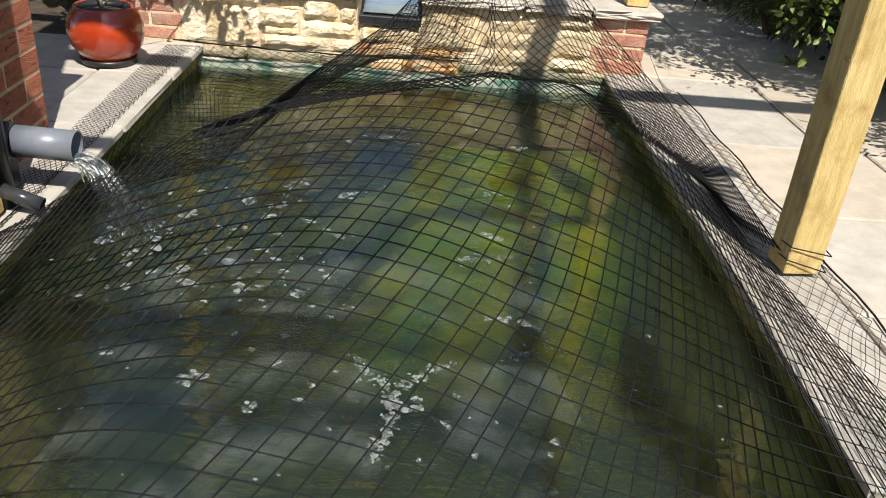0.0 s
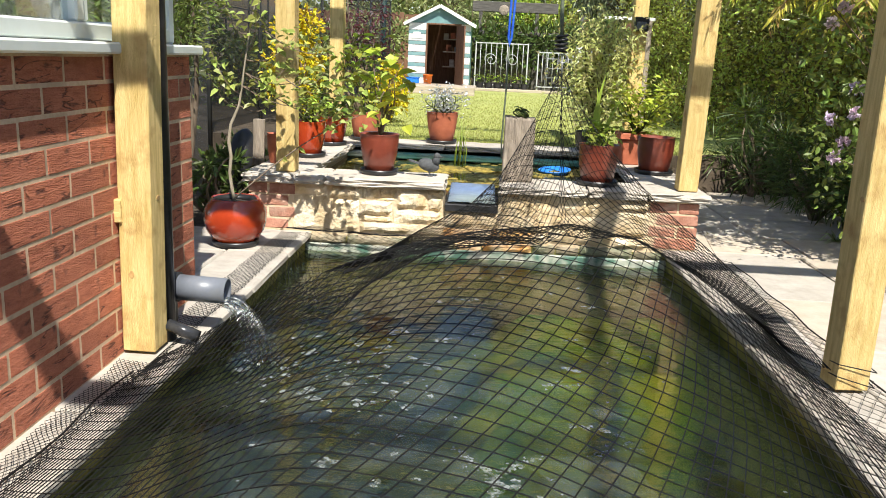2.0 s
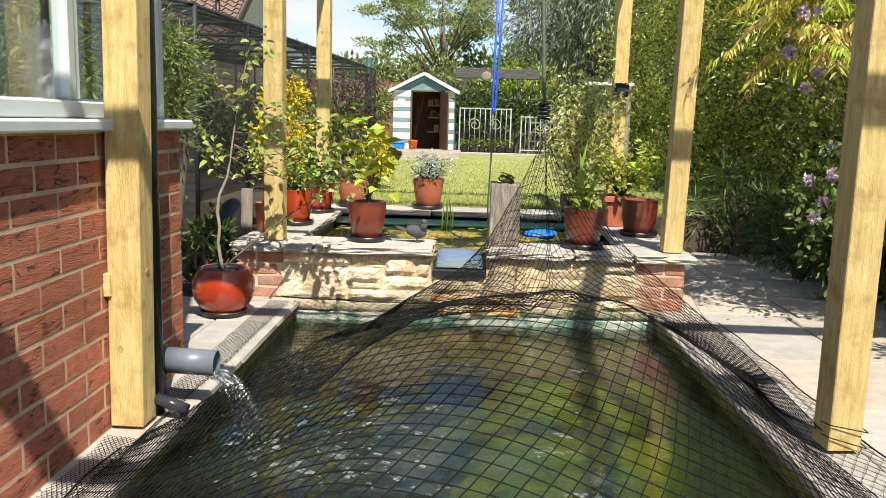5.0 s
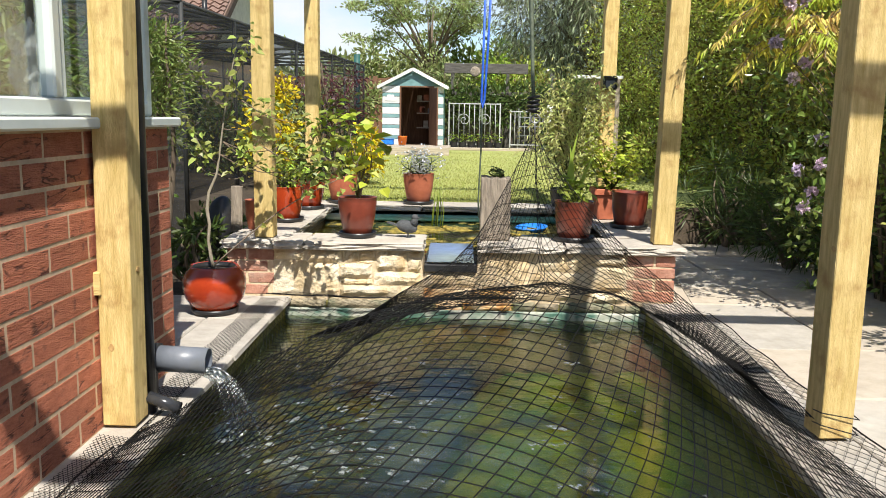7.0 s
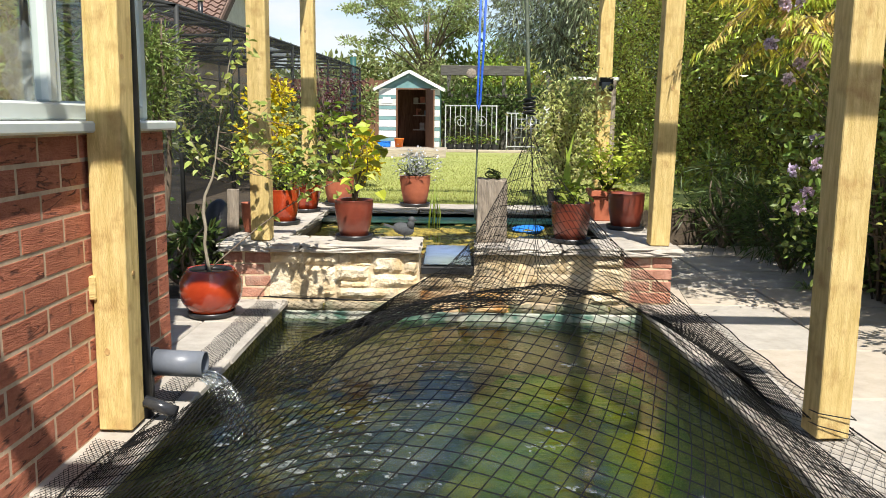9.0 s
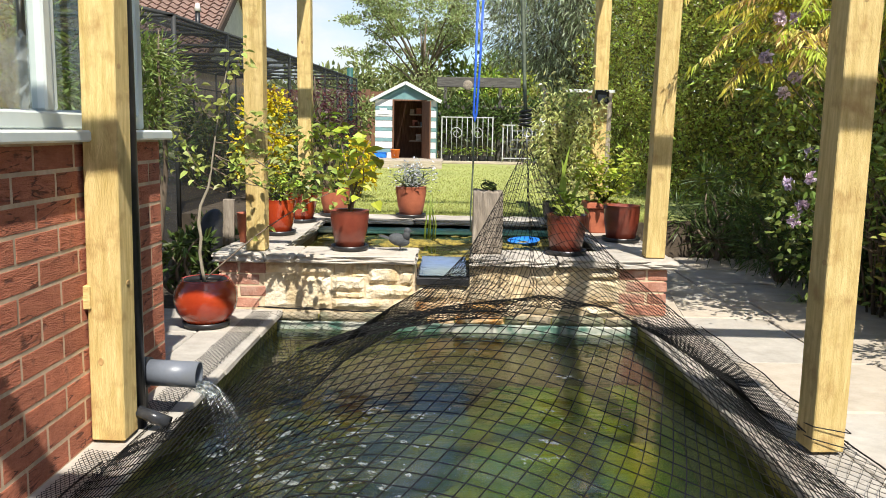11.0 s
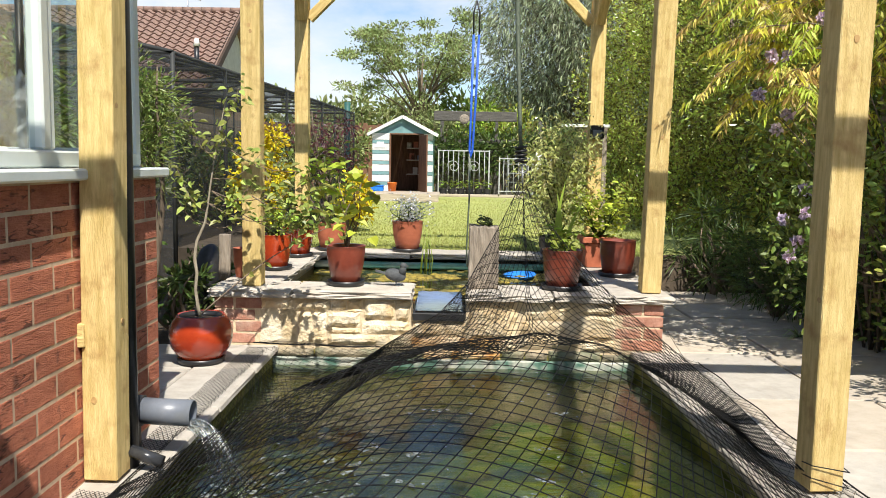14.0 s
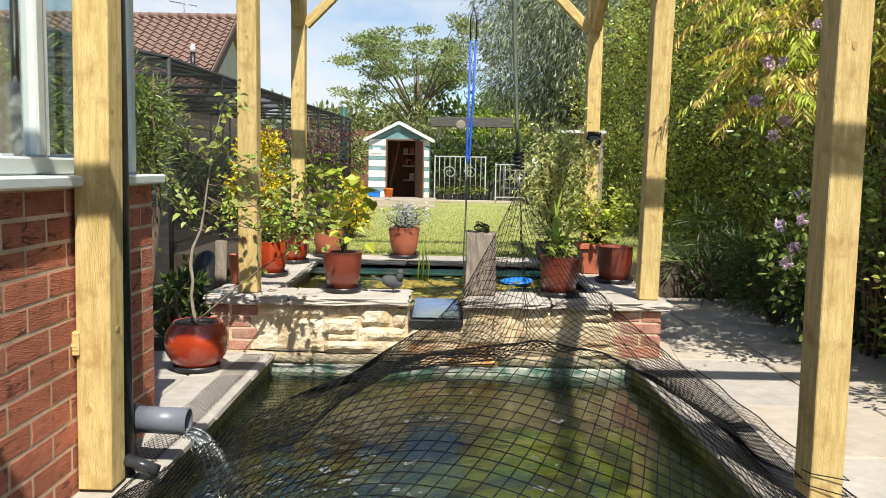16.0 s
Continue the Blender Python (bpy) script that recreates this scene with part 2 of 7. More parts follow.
def crease(mat, scale, stretch, width, dark):
    """Short ragged drag creases across a pressed brick face: darker and sunk."""
    n, l = mat.node_tree.nodes, mat.node_tree.links
    b = n["Principled BSDF"]
    col = b.inputs["Base Color"].links[0].from_socket
    at = next(x for x in n if x.bl_idname == "ShaderNodeVectorMath" and x.operation == "ADD")
    mp = n.new("ShaderNodeMapping")
    mp.inputs["Scale"].default_value = stretch
    l.new(at.outputs[0], mp.inputs["Vector"])
    a = n.new("ShaderNodeTexNoise")
    a.inputs["Scale"].default_value, a.inputs["Detail"].default_value, a.inputs["Distortion"].default_value = scale, 3.0, 0.8
    l.new(mp.outputs[0], a.inputs["Vector"])
    off = n.new("ShaderNodeMath")
    off.operation = "SUBTRACT"
    off.inputs[1].default_value = 0.5
    l.new(a.outputs["Fac"], off.inputs[0])
    size = n.new("ShaderNodeMath")
    size.operation = "ABSOLUTE"
    l.new(off.outputs[0], size.inputs[0])
    line = n.new("ShaderNodeMapRange")
    line.inputs["From Min"].default_value, line.inputs["From Max"].default_value = width * 0.35, width
    line.inputs["To Min"].default_value, line.inputs["To Max"].default_value = 1.0, 0.0
    l.new(size.outputs[0], line.inputs["Value"])
    where = n.new("ShaderNodeTexNoise")
    where.inputs["Scale"].default_value = 11.0
    l.new(at.outputs[0], where.inputs["Vector"])
    gate = n.new("ShaderNodeMapRange")
    gate.inputs["From Min"].default_value, gate.inputs["From Max"].default_value = 0.49, 0.58
    l.new(where.outputs["Fac"], gate.inputs["Value"])
    both = n.new("ShaderNodeMath")
    both.operation = "MULTIPLY"
    l.new(line.outputs[0], both.inputs[0])
    l.new(gate.outputs[0], both.inputs[1])
    mx = n.new("ShaderNodeMix")
    mx.data_type = "RGBA"
    l.new(both.outputs[0], mx.inputs[0])
    l.new(col, mx.inputs[6])
    mx.inputs[7].default_value = (*dark, 1)
    l.new(mx.outputs[2], b.inputs["Base Color"])
    bump = n.new("ShaderNodeBump")
    bump.invert = True
    bump.inputs["Strength"].default_value, bump.inputs["Distance"].default_value = 0.7, 0.008
    l.new(both.outputs[0], bump.inputs["Height"])
    l.new(b.inputs["Normal"].links[0].from_socket, bump.inputs["Normal"])
    l.new(bump.outputs["Normal"], b.inputs["Normal"])


crease(BRICK, 8.0, (1, 0.55, 3.0), 0.026, (0.17, 0.055, 0.032))
BRICK_OLD = material("weathered_brick", (0.30, 0.12, 0.075), (0.52, 0.27, 0.19), 22, 0.88, 0.5, vary=0.2, blotch=(0.55, 0.42, 0.33), blotch_at=(0.5, 0.75), blotch_scale=9, fine=110)
MORTAR = material("mortar", (0.66, 0.46, 0.29), (0.82, 0.62, 0.42), 60, 0.95, 0.12, blotch=(0.45, 0.33, 0.22), blotch_scale=5)
SANDSTONE = material("sandstone", (0.48, 0.33, 0.16), (0.74, 0.60, 0.38), 9, 0.9, 0.8, vary=0.22, blotch=(0.80, 0.70, 0.52), blotch_at=(0.42, 0.66), blotch_scale=6, fine=60)
# wet stone of the low course, its colour also darkened for the net's shade
DAMP_SHADED_STONE = material("damp_shaded_sandstone", (0.17, 0.145, 0.095), (0.36, 0.30, 0.20), 9, 0.6, 0.8, vary=0.22, blotch=(0.12, 0.14, 0.08), blotch_at=(0.45, 0.68), blotch_scale=7, fine=60)
STONE_MORTAR = material("stone_mortar", (0.46, 0.36, 0.23), (0.64, 0.52, 0.35), 40, 0.95, 0.5)
CAPSTONE = material("capping_stone", (0.36, 0.325, 0.28), (0.51, 0.465, 0.40), 14, 0.85, 0.35, vary=0.12, blotch=(0.33, 0.28, 0.22), blotch_at=(0.5, 0.8), blotch_scale=4, fine=80)
SLAB = material("paving_slab", (0.345, 0.315, 0.272), (0.465, 0.43, 0.378), 11, 0.85, 0.22, vary=0.09, blotch=(0.42, 0.36, 0.29), blotch_at=(0.52, 0.82), blotch_scale=2.2, fine=90)
SLAB_TAN = material("tan_paving_slab", (0.385, 0.33, 0.26), (0.495, 0.43, 0.35), 11, 0.85, 0.22, vary=0.09, blotch=(0.42, 0.36, 0.29), blotch_at=(0.52, 0.82), blotch_scale=2.2, fine=90)
JOINT = material("paving_joint", (0.13, 0.11, 0.085), (0.24, 0.21, 0.165), 50, 0.95, 0.4)
TIMBER = material("pine_timber", (0.52, 0.365, 0.115), (0.80, 0.615, 0.27), 7, 0.82, 0.55, stretch=(9, 9, 0.9), vary=0.07, blotch=(0.46, 0.29, 0.10), blotch_at=(0.54, 0.74), blotch_scale=15, fine=70, detail=10)
TIMBER_H = material("pine_beam_timber", (0.52, 0.365, 0.115), (0.80, 0.615, 0.27), 7, 0.82, 0.55, stretch=(0.9, 9, 9), vary=0.08, blotch=(0.40, 0.25, 0.10), blotch_at=(0.55, 0.85), blotch_scale=5, fine=55, detail=9)
KNOT = material("timber_knot", (0.40, 0.24, 0.085), (0.55, 0.36, 0.145), 60, 0.7, 0.2)
GREY_WOOD = material("weathered_wood", (0.16, 0.13, 0.10), (0.44, 0.37, 0.29), 6, 0.9, 0.8, stretch=(8, 8, 0.7), vary=0.1, fine=40, detail=9)
UPVC = material("white_window_plastic", (0.56, 0.61, 0.58), (0.66, 0.70, 0.67), 5, 0.35, 0.03, blotch=(0.72, 0.75, 0.72), blotch_at=(0.55, 0.9), blotch_scale=3)
BLACK = material("black_plastic", (0.012, 0.012, 0.013), (0.03, 0.03, 0.032), 20, 0.38, 0.08)
GREY_PVC = material("grey_plastic_pipe", (0.12, 0.135, 0.16), (0.17, 0.185, 0.215), 12, 0.38, 0.06, blotch=(0.16, 0.17, 0.18), blotch_scale=9)
DARK_PVC = material("dark_grey_plastic_pipe", (0.018, 0.019, 0.022), (0.045, 0.047, 0.052), 14, 0.22, 0.05)
RED_GLAZE = material("red_glaze", (0.31, 0.032, 0.011), (0.48, 0.065, 0.016), 5, 0.22, 0.05, coat=0.7, vary=0.08, blotch=(0.22, 0.022, 0.012), blotch_at=(0.52, 0.85), blotch_scale=7)
TERRACOTTA = material("terracotta", (0.38, 0.10, 0.05), (0.55, 0.17, 0.085), 14, 0.62, 0.15, vary=0.15, blotch=(0.30, 0.10, 0.07), blotch_scale=6)
DULL_RED = material("dull_red_glaze", (0.13, 0.024, 0.013), (0.24, 0.055, 0.03), 8, 0.35, 0.1, coat=0.3, blotch=(0.12, 0.035, 0.025), blotch_at=(0.5, 0.8), blotch_scale=6)
SOIL = material("soil", (0.018, 0.012, 0.008), (0.06, 0.042, 0.028), 30, 0.95, 0.9)
BED_SOIL = material("bed_soil", (0.025, 0.018, 0.011), (0.075, 0.055, 0.035), 14, 0.95, 0.9)
LAWN = material("lawn_ground", (0.22, 0.25, 0.065), (0.34, 0.36, 0.115), 20, 0.95, 0.6, blotch=(0.36, 0.38, 0.11), blotch_at=(0.40, 0.72), blotch_scale=0.8, fine=90)
GRASS = material("grass_blade", (0.25, 0.28, 0.07), (0.43, 0.45, 0.14), 3, 0.7, 0, island=0.3, leaf=0.35)
GRP = material("green_pond_liner", (0.045, 0.18, 0.14), (0.11, 0.31, 0.25), 9, 0.45, 0.25, blotch=(0.30, 0.33, 0.27), blotch_at=(0.46, 0.7), blotch_scale=5)
POND_WALL = material("algae_pond_wall", (0.06, 0.065, 0.015), (0.17, 0.17, 0.03), 11, 0.8, 0.4, blotch=(0.26, 0.22, 0.04), blotch_at=(0.45, 0.75), blotch_scale=3)
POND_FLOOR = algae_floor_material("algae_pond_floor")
LINER_LIP = material("stained_liner_edge", (0.03, 0.12, 0.085), (0.16, 0.27, 0.20), 12, 0.5, 0.3, stretch=(2.2, 2.2, 0.5), blotch=(0.55, 0.54, 0.45), blotch_at=(0.44, 0.62), blotch_scale=9)
RUST_STONE = material("rust_stained_stone", (0.50, 0.20, 0.04), (0.72, 0.46, 0.18), 10, 0.9, 0.8, vary=0.2, blotch=(0.78, 0.66, 0.46), blotch_at=(0.45, 0.7), blotch_scale=7, fine=60)
ALGAE = material("pond_algae", (0.07, 0.055, 0.010), (0.40, 0.30, 0.05), 22, 0.75, 0.9, blotch=(0.05, 0.06, 0.012), blotch_at=(0.45, 0.65), blotch_scale=6, fine=70)
WATER = water_material("pond_water", (0.72, 0.78, 0.44), 15.0, 0.12, (0.048, 0.064, 0.040), 0.30, 1.65)
# pale blue diffuse colour stands in for sky mirrored in the weir film
FILM = water_material("weir_water_sky_tint", (0.5, 0.52, 0.5), 22.0, 0.12, (0.30, 0.36, 0.48), 0.75, 2.2)
STILL_WATER = water_material("upper_pond_water", (0.6, 0.6, 0.35), 9.0, 0.05, (0.025, 0.032, 0.010))
PANE, *_ = glass_material("window_pane", (0.80, 0.86, 0.83), 0.02, 2.1)
SPLASH, s_nodes, s_links, s_gloss, _ = glass_material("falling_water", (0.93, 0.95, 0.95), 0.22, 1.45)
s_mix = next(x for x in s_nodes if x.bl_idname == "ShaderNodeMixShader")
s_links.remove(s_mix.inputs[0].links[0])
s_mix.inputs[0].default_value = 0.12
FOAM = froth_material("pond_foam", (0.30, 0.33, 0.315), 60.0, 0.75, 0.34, 0.62)
SCUM = froth_material("pond_scum", (0.20, 0.23, 0.225), 7.0, 0.26, 0.48, 0.80)
NET = material("black_netting", (0.003, 0.003, 0.0035), (0.008, 0.0075, 0.007), 30, 0.6, 0)
NET.node_tree.nodes["Principled BSDF"].inputs["Specular IOR Level"].default_value = 0.25
CORD_BLUE = material("blue_cord", (0.01, 0.06, 0.42), (0.03, 0.14, 0.62), 50, 0.5, 0.2)
CORD_DARK = material("olive_rubber_cord", (0.055, 0.075, 0.05), (0.13, 0.155, 0.11), 60, 0.6, 0.2)
BLUE_PLASTIC = material("blue_plastic", (0.01, 0.12, 0.50), (0.03, 0.22, 0.70), 20, 0.35, 0.1)
ORANGE = material("orange_plastic", (0.70, 0.14, 0.01), (0.85, 0.22, 0.02), 12, 0.4, 0.03)
STEEL = material("galvanised_steel", (0.35, 0.36, 0.37), (0.50, 0.51, 0.52), 20, 0.4, 0.1, metal=0.8)
GATE_PAINT = material("dull_white_metal", (0.36, 0.37, 0.36), (0.52, 0.53, 0.51), 14, 0.6, 0.1)
BAG = sheer_material("clear_plastic_bag", (0.72, 0.74, 0.73), 0.30)
WHITE_PAINT = material("white_paint", (0.68, 0.69, 0.66), (0.80, 0.80, 0.77), 9, 0.6, 0.1, blotch=(0.5, 0.5, 0.45), blotch_at=(0.6, 0.9))
DARK_GREEN = material("dark_green_paint", (0.015, 0.07, 0.06), (0.03, 0.11, 0.095), 9, 0.5, 0.1)
TEAL_PAINT = material("teal_paint", (0.13, 0.26, 0.26), (0.19, 0.33, 0.33), 9, 0.6, 0.1, vary=0.06)
ROOF_FELT = material("pale_felt", (0.36, 0.42, 0.38), (0.52, 0.58, 0.53), 9, 0.9, 0.3)
ARBOUR_WOOD = material("old_grey_timber", (0.045, 0.041, 0.035), (0.13, 0.12, 0.105), 6, 0.9, 0.6, stretch=(0.7, 8, 8), fine=30)
BROWN_WOOD = material("brown_stained_wood", (0.09, 0.040, 0.020), (0.20, 0.10, 0.055), 6, 0.8, 0.3, stretch=(8, 8, 0.7))
DARK_BOARD = material("dark_brown_board", (0.030, 0.018, 0.012), (0.065, 0.040, 0.028), 6, 0.8, 0.3, stretch=(8, 8, 0.7))
DECK_WOOD = material("deck_wood", (0.30, 0.25, 0.19), (0.50, 0.43, 0.34), 6, 0.85, 0.4, stretch=(0.7, 8, 8))
DARK_FRAME = material("dark_cage_frame", (0.015, 0.017, 0.016), (0.04, 0.042, 0.04), 10, 0.6, 0.1)
ROOF_TILE = material("roof_tile", (0.165, 0.105, 0.083), (0.275, 0.18, 0.142), 7, 0.9, 0.3, vary=0.14, blotch=(0.25, 0.15, 0.12), blotch_scale=1.0)
HOUSE_WALL = material("house_wall", (0.33, 0.22, 0.17), (0.46, 0.33, 0.26), 9, 0.9, 0.3)
PALE_CLAD = material("pale_cladding", (0.50, 0.47, 0.45), (0.62, 0.59, 0.56), 5, 0.8, 0.2)
BARK = material("bark", (0.09, 0.065, 0.045), (0.22, 0.17, 0.12), 12, 0.95, 0.9, stretch=(3, 3, 0.6))
PALE_BARK = material("pale_sapling_bark", (0.24, 0.20, 0.14), (0.42, 0.37, 0.28), 30, 0.85, 0.4, stretch=(3, 3, 0.6))
DOVE = material("grey_cast_stone", (0.045, 0.05, 0.055), (0.10, 0.105, 0.11), 25, 0.8, 0.4)


def leaf_material(name, dark, light, shine=0.45, leaf=0.32, island=0.45):
    return material(name, dark, light, 2.5, shine, 0, island=island, leaf=leaf, vary=0.1)


LEAF_HEDGE = leaf_material("hedge_leaf", (0.16, 0.19, 0.028), (0.56, 0.575, 0.12), shine=0.28, leaf=0.42, island=0.8)
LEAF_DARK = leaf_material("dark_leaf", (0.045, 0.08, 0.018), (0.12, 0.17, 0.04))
LEAF_FRESH = leaf_material("fresh_leaf", (0.20, 0.29, 0.03), (0.36, 0.46, 0.07))
LEAF_GOLD = leaf_material("golden_leaf", (0.64, 0.58, 0.06), (0.90, 0.82, 0.16), leaf=0.45, island=0.35)
LEAF_YELLOW = leaf_material("yellow_shrub_leaf", (0.55, 0.44, 0.01), (0.80, 0.66, 0.03))
LEAF_TREE = leaf_material("tree_leaf", (0.17, 0.21, 0.06), (0.37, 0.41, 0.17))
LEAF_WILLOW = leaf_material("willow_leaf", (0.16, 0.19, 0.10), (0.46, 0.50, 0.33), island=0.75)
LEAF_WALNUT = leaf_material("walnut_leaf", (0.17, 0.22, 0.07), (0.40, 0.45, 0.19), island=0.6)
LEAF_BAY = leaf_material("bay_leaf", (0.10, 0.15, 0.03), (0.25, 0.31, 0.08))
LEAF_OLIVE = leaf_material("olive_leaf", (0.10, 0.15, 0.025), (0.25, 0.33, 0.07))
LEAF_BAMBOO = leaf_material("pale_bamboo_leaf", (0.46, 0.48, 0.17), (0.68, 0.68, 0.31))
LEAF_LIME = leaf_material("lime_leaf", (0.32, 0.40, 0.035), (0.54, 0.58, 0.08))
LEAF_MAPLE = leaf_material("purple_maple_leaf", (0.05, 0.016, 0.022), (0.12, 0.036, 0.045))
LEAF_SILVER = leaf_material("silver_leaf", (0.22, 0.25, 0.23), (0.42, 0.45, 0.43))
LEAF_RUST = leaf_material("rusty_leaf", (0.54, 0.40, 0.09), (0.74, 0.58, 0.20))
LEAF_SAPLING = leaf_material("sapling_leaf", (0.22, 0.28, 0.05), (0.44, 0.50, 0.13))
PETAL = leaf_material("mauve_petal", (0.58, 0.42, 0.56), (0.86, 0.74, 0.82), 0.6, 0.3)
PETAL_PALE = leaf_material("pale_lilac_petal", (0.52, 0.42, 0.58), (0.78, 0.68, 0.80), 0.6, 0.3)
PETAL_WHITE = leaf_material("white_petal", (0.55, 0.55, 0.62), (0.80, 0.80, 0.86), 0.6, 0.3)
STRAP_LEAF = leaf_material("striped_strap_leaf", (0.16, 0.24, 0.06), (0.50, 0.56, 0.28))


# ---------------------------------------------------------------- builders
def part(name, bm, mat, parent=None, label="", smooth=False):
    me = bpy.data.meshes.new(name)
    if smooth:
        for f in bm.faces:
            f.smooth = True
    bm.to_mesh(me)
    bm.free()
    me.materials.append(mat)
    ob = new(name, me)
    if parent is not None:
        ob.parent = parent
    if label:
        ob["label"] = label
    return ob


def thing(name, at, label, category, group="", turn=0.0, kind=""):
    ob = new(name)
    ob.empty_display_size = 0.05
    ob.matrix_basis = pose(*at, 0, 0, turn)
    return tagged(ob, label, category, group, kind)


def boxes(items, bevel=0.004, rough=0.0, cuts=0):
    """Bevelled boxes (x0, y0, z0, x1, y1, z1) in one bmesh, the edges slightly uneven where asked."""
    bm = bmesh.new()
    for x0, y0, z0, x1, y1, z1 in items:
        bmesh.ops.create_cube(bm, size=1, matrix=Matrix.Translation(((x0 + x1) / 2, (y0 + y1) / 2, (z0 + z1) / 2)) @ Matrix.Diagonal((x1 - x0, y1 - y0, z1 - z0, 1)))
    if cuts:
        bmesh.ops.subdivide_edges(bm, edges=bm.edges[:], cuts=cuts, use_grid_fill=True)
    if rough:
        for v in bm.verts:
            v.co += Vector([random.uniform(-rough, rough) for _ in range(3)])
    if bevel:
        bmesh.ops.bevel(bm, geom=[e for e in bm.edges if e.calc_face_angle(0) > 0.6], offset=bevel, segments=1, affect="EDGES")
    return bm


def tube(points, radii, sides=10, caps=True):
    """A tube along points with a radius at each."""
    bm = bmesh.new()
    add_tube(bm, points, radii, sides, caps)
    return bm


def add_tube(bm, points, radii, sides=8, caps=True):
    pts = [Vector(p) for p in points]
    if not hasattr(radii, "__len__"):
        radii = [radii] * len(pts)
    rings, up = [], None
    for k, p in enumerate(pts):
        d = (pts[min(k + 1, len(pts) - 1)] - pts[max(k - 1, 0)]).normalized()
        ref = Vector((0, 0, 1)) if abs(d.z) < 0.9 else Vector((1, 0, 0))
        if up is None:
            up = (ref - d * ref.dot(d)).normalized()
        else:
            up = (up - d * up.dot(d)).normalized()
        side = d.cross(up)
        rings.append([bm.verts.new(p + (up * math.cos(a) + side * math.sin(a)) * radii[k]) for a in [2 * math.pi * j / sides for j in range(sides)]])
    for a, b in zip(rings, rings[1:]):
        for j in range(sides):
            bm.faces.new((a[j], a[(j + 1) % sides], b[(j + 1) % sides], b[j])).smooth = True
    if caps:
        bm.faces.new(rings[0][::-1])
        bm.faces.new(rings[-1])


def turned(profile, sides=28):
    """A surface of revolution from (radius, height) pairs, closed into a solid shell by the pairs themselves."""
    bm = bmesh.new()
    rings = []
    for r, z in profile:
        if r < 1e-5:
            rings.append([bm.verts.new((0, 0, z))])
        else:
            rings.append([bm.verts.new((r * math.cos(2 * math.pi * j / sides), r * math.sin(2 * math.pi * j / sides), z)) for j in range(sides)])
    for a, b in zip(rings, rings[1:]):
        for j in range(sides):
            k = (j + 1) % sides
            if len(a) == 1 and len(b) > 1:
                f = bm.faces.new((a[0], b[k], b[j]))
            elif len(b) == 1 and len(a) > 1:
                f = bm.faces.new((a[j], a[k], b[0]))
            elif len(a) > 1:
                f = bm.faces.new((a[j], a[k], b[k], b[j]))
            else:
                continue
            f.smooth = True
    bmesh.ops.recalc_face_normals(bm, faces=bm.faces[:])
    return bm


def mesh_part(name, verts, faces, mat, parent=None, label="", smooth=False):
    me = bpy.data.meshes.new(name)
    me.from_pydata(verts, [], faces)
    if smooth:
        me.polygons.foreach_set("use_smooth", [True] * len(me.polygons))
    me.materials.append(mat)
    ob = new(name, me)
    if parent is not None:
        ob.parent = parent
    if label:
        ob["label"] = label
    return ob


def leaves(name, pts, dirs, length, width, mat, parent, rng, label="", fold=0.25, droop=0.0, face=None):
    """Folded leaf blades: one at each point, pointing along dirs."""
    pts, dirs = np.asarray(pts, float), np.asarray(dirs, float)
    n = len(pts)
    dirs = dirs / (np.linalg.norm(dirs, axis=1, keepdims=True) + 1e-9)
    ref = rng.normal(size=(n, 3)) if face is None else np.asarray(face, float) + rng.normal(size=(n, 3)) * 0.35
    side = np.cross(dirs, ref)
    side /= np.linalg.norm(side, axis=1, keepdims=True) + 1e-9
    nor = np.cross(side, dirs)
    L = (length * rng.uniform(0.6, 1.25, n))[:, None]
    W = (width * rng.uniform(0.7, 1.2, n))[:, None]
    base, tip = pts, pts + dirs * L + np.array([0, 0, -droop]) * L
    sag = np.array([0, 0, -droop * 0.3]) * L
    if width / length < 0.3:
        mid = pts + dirs * L * 0.45
        v = np.stack([base, mid + side * W * 0.5 + nor * W * fold, tip, mid - side * W * 0.5 + nor * W * fold], 1).reshape(-1, 3)
        f = np.arange(4 * n).reshape(-1, 4)
        tri = np.concatenate([f[:, [0, 1, 2]], f[:, [0, 2, 3]]])
    else:
        m1, m2 = pts + dirs * L * 0.28, pts + dirs * L * 0.66 + sag
        up = nor * W * fold
        v = np.stack([base, m1 + side * W * 0.46 + up, m2 + side * W * 0.42 + up, tip, m2 - side * W * 0.42 + up, m1 - side * W * 0.46 + up], 1).reshape(-1, 3)
        f = np.arange(6 * n).reshape(-1, 6)
        tri = np.concatenate([f[:, [0, 1, 2, 3]], f[:, [0, 3, 4, 5]]])
    return mesh_part(name, v.tolist(), tri.tolist(), mat, parent, label)


def ball_points(rng, n, centre, size, hollow=0.0):
    d = rng.normal(size=(n, 3))
    d /= np.linalg.norm(d, axis=1, keepdims=True)
    r = rng.uniform(hollow, 1, n) ** 0.5
    return np.array(centre) + d * r[:, None] * np.array(size), d


def clumps(rng, centres, spread, per):
    """Points and outward directions in clumps round the centres."""
    c = np.repeat(np.asarray(centres, float), per, axis=0)
    g = rng.normal(size=c.shape)
    return c + g * spread, g + np.array([0, 0, 0.25])


# ---------------------------------------------------------------- ground, pond, paving
LAWN_Z = 0.27
POND = (-0.845, 1.062, 0.62, 4.45)      # x0, x1, y0, y1 of the lower pond
WATER_Z = -0.10
CAP_Z = 0.30
WALL_Y = 4.45


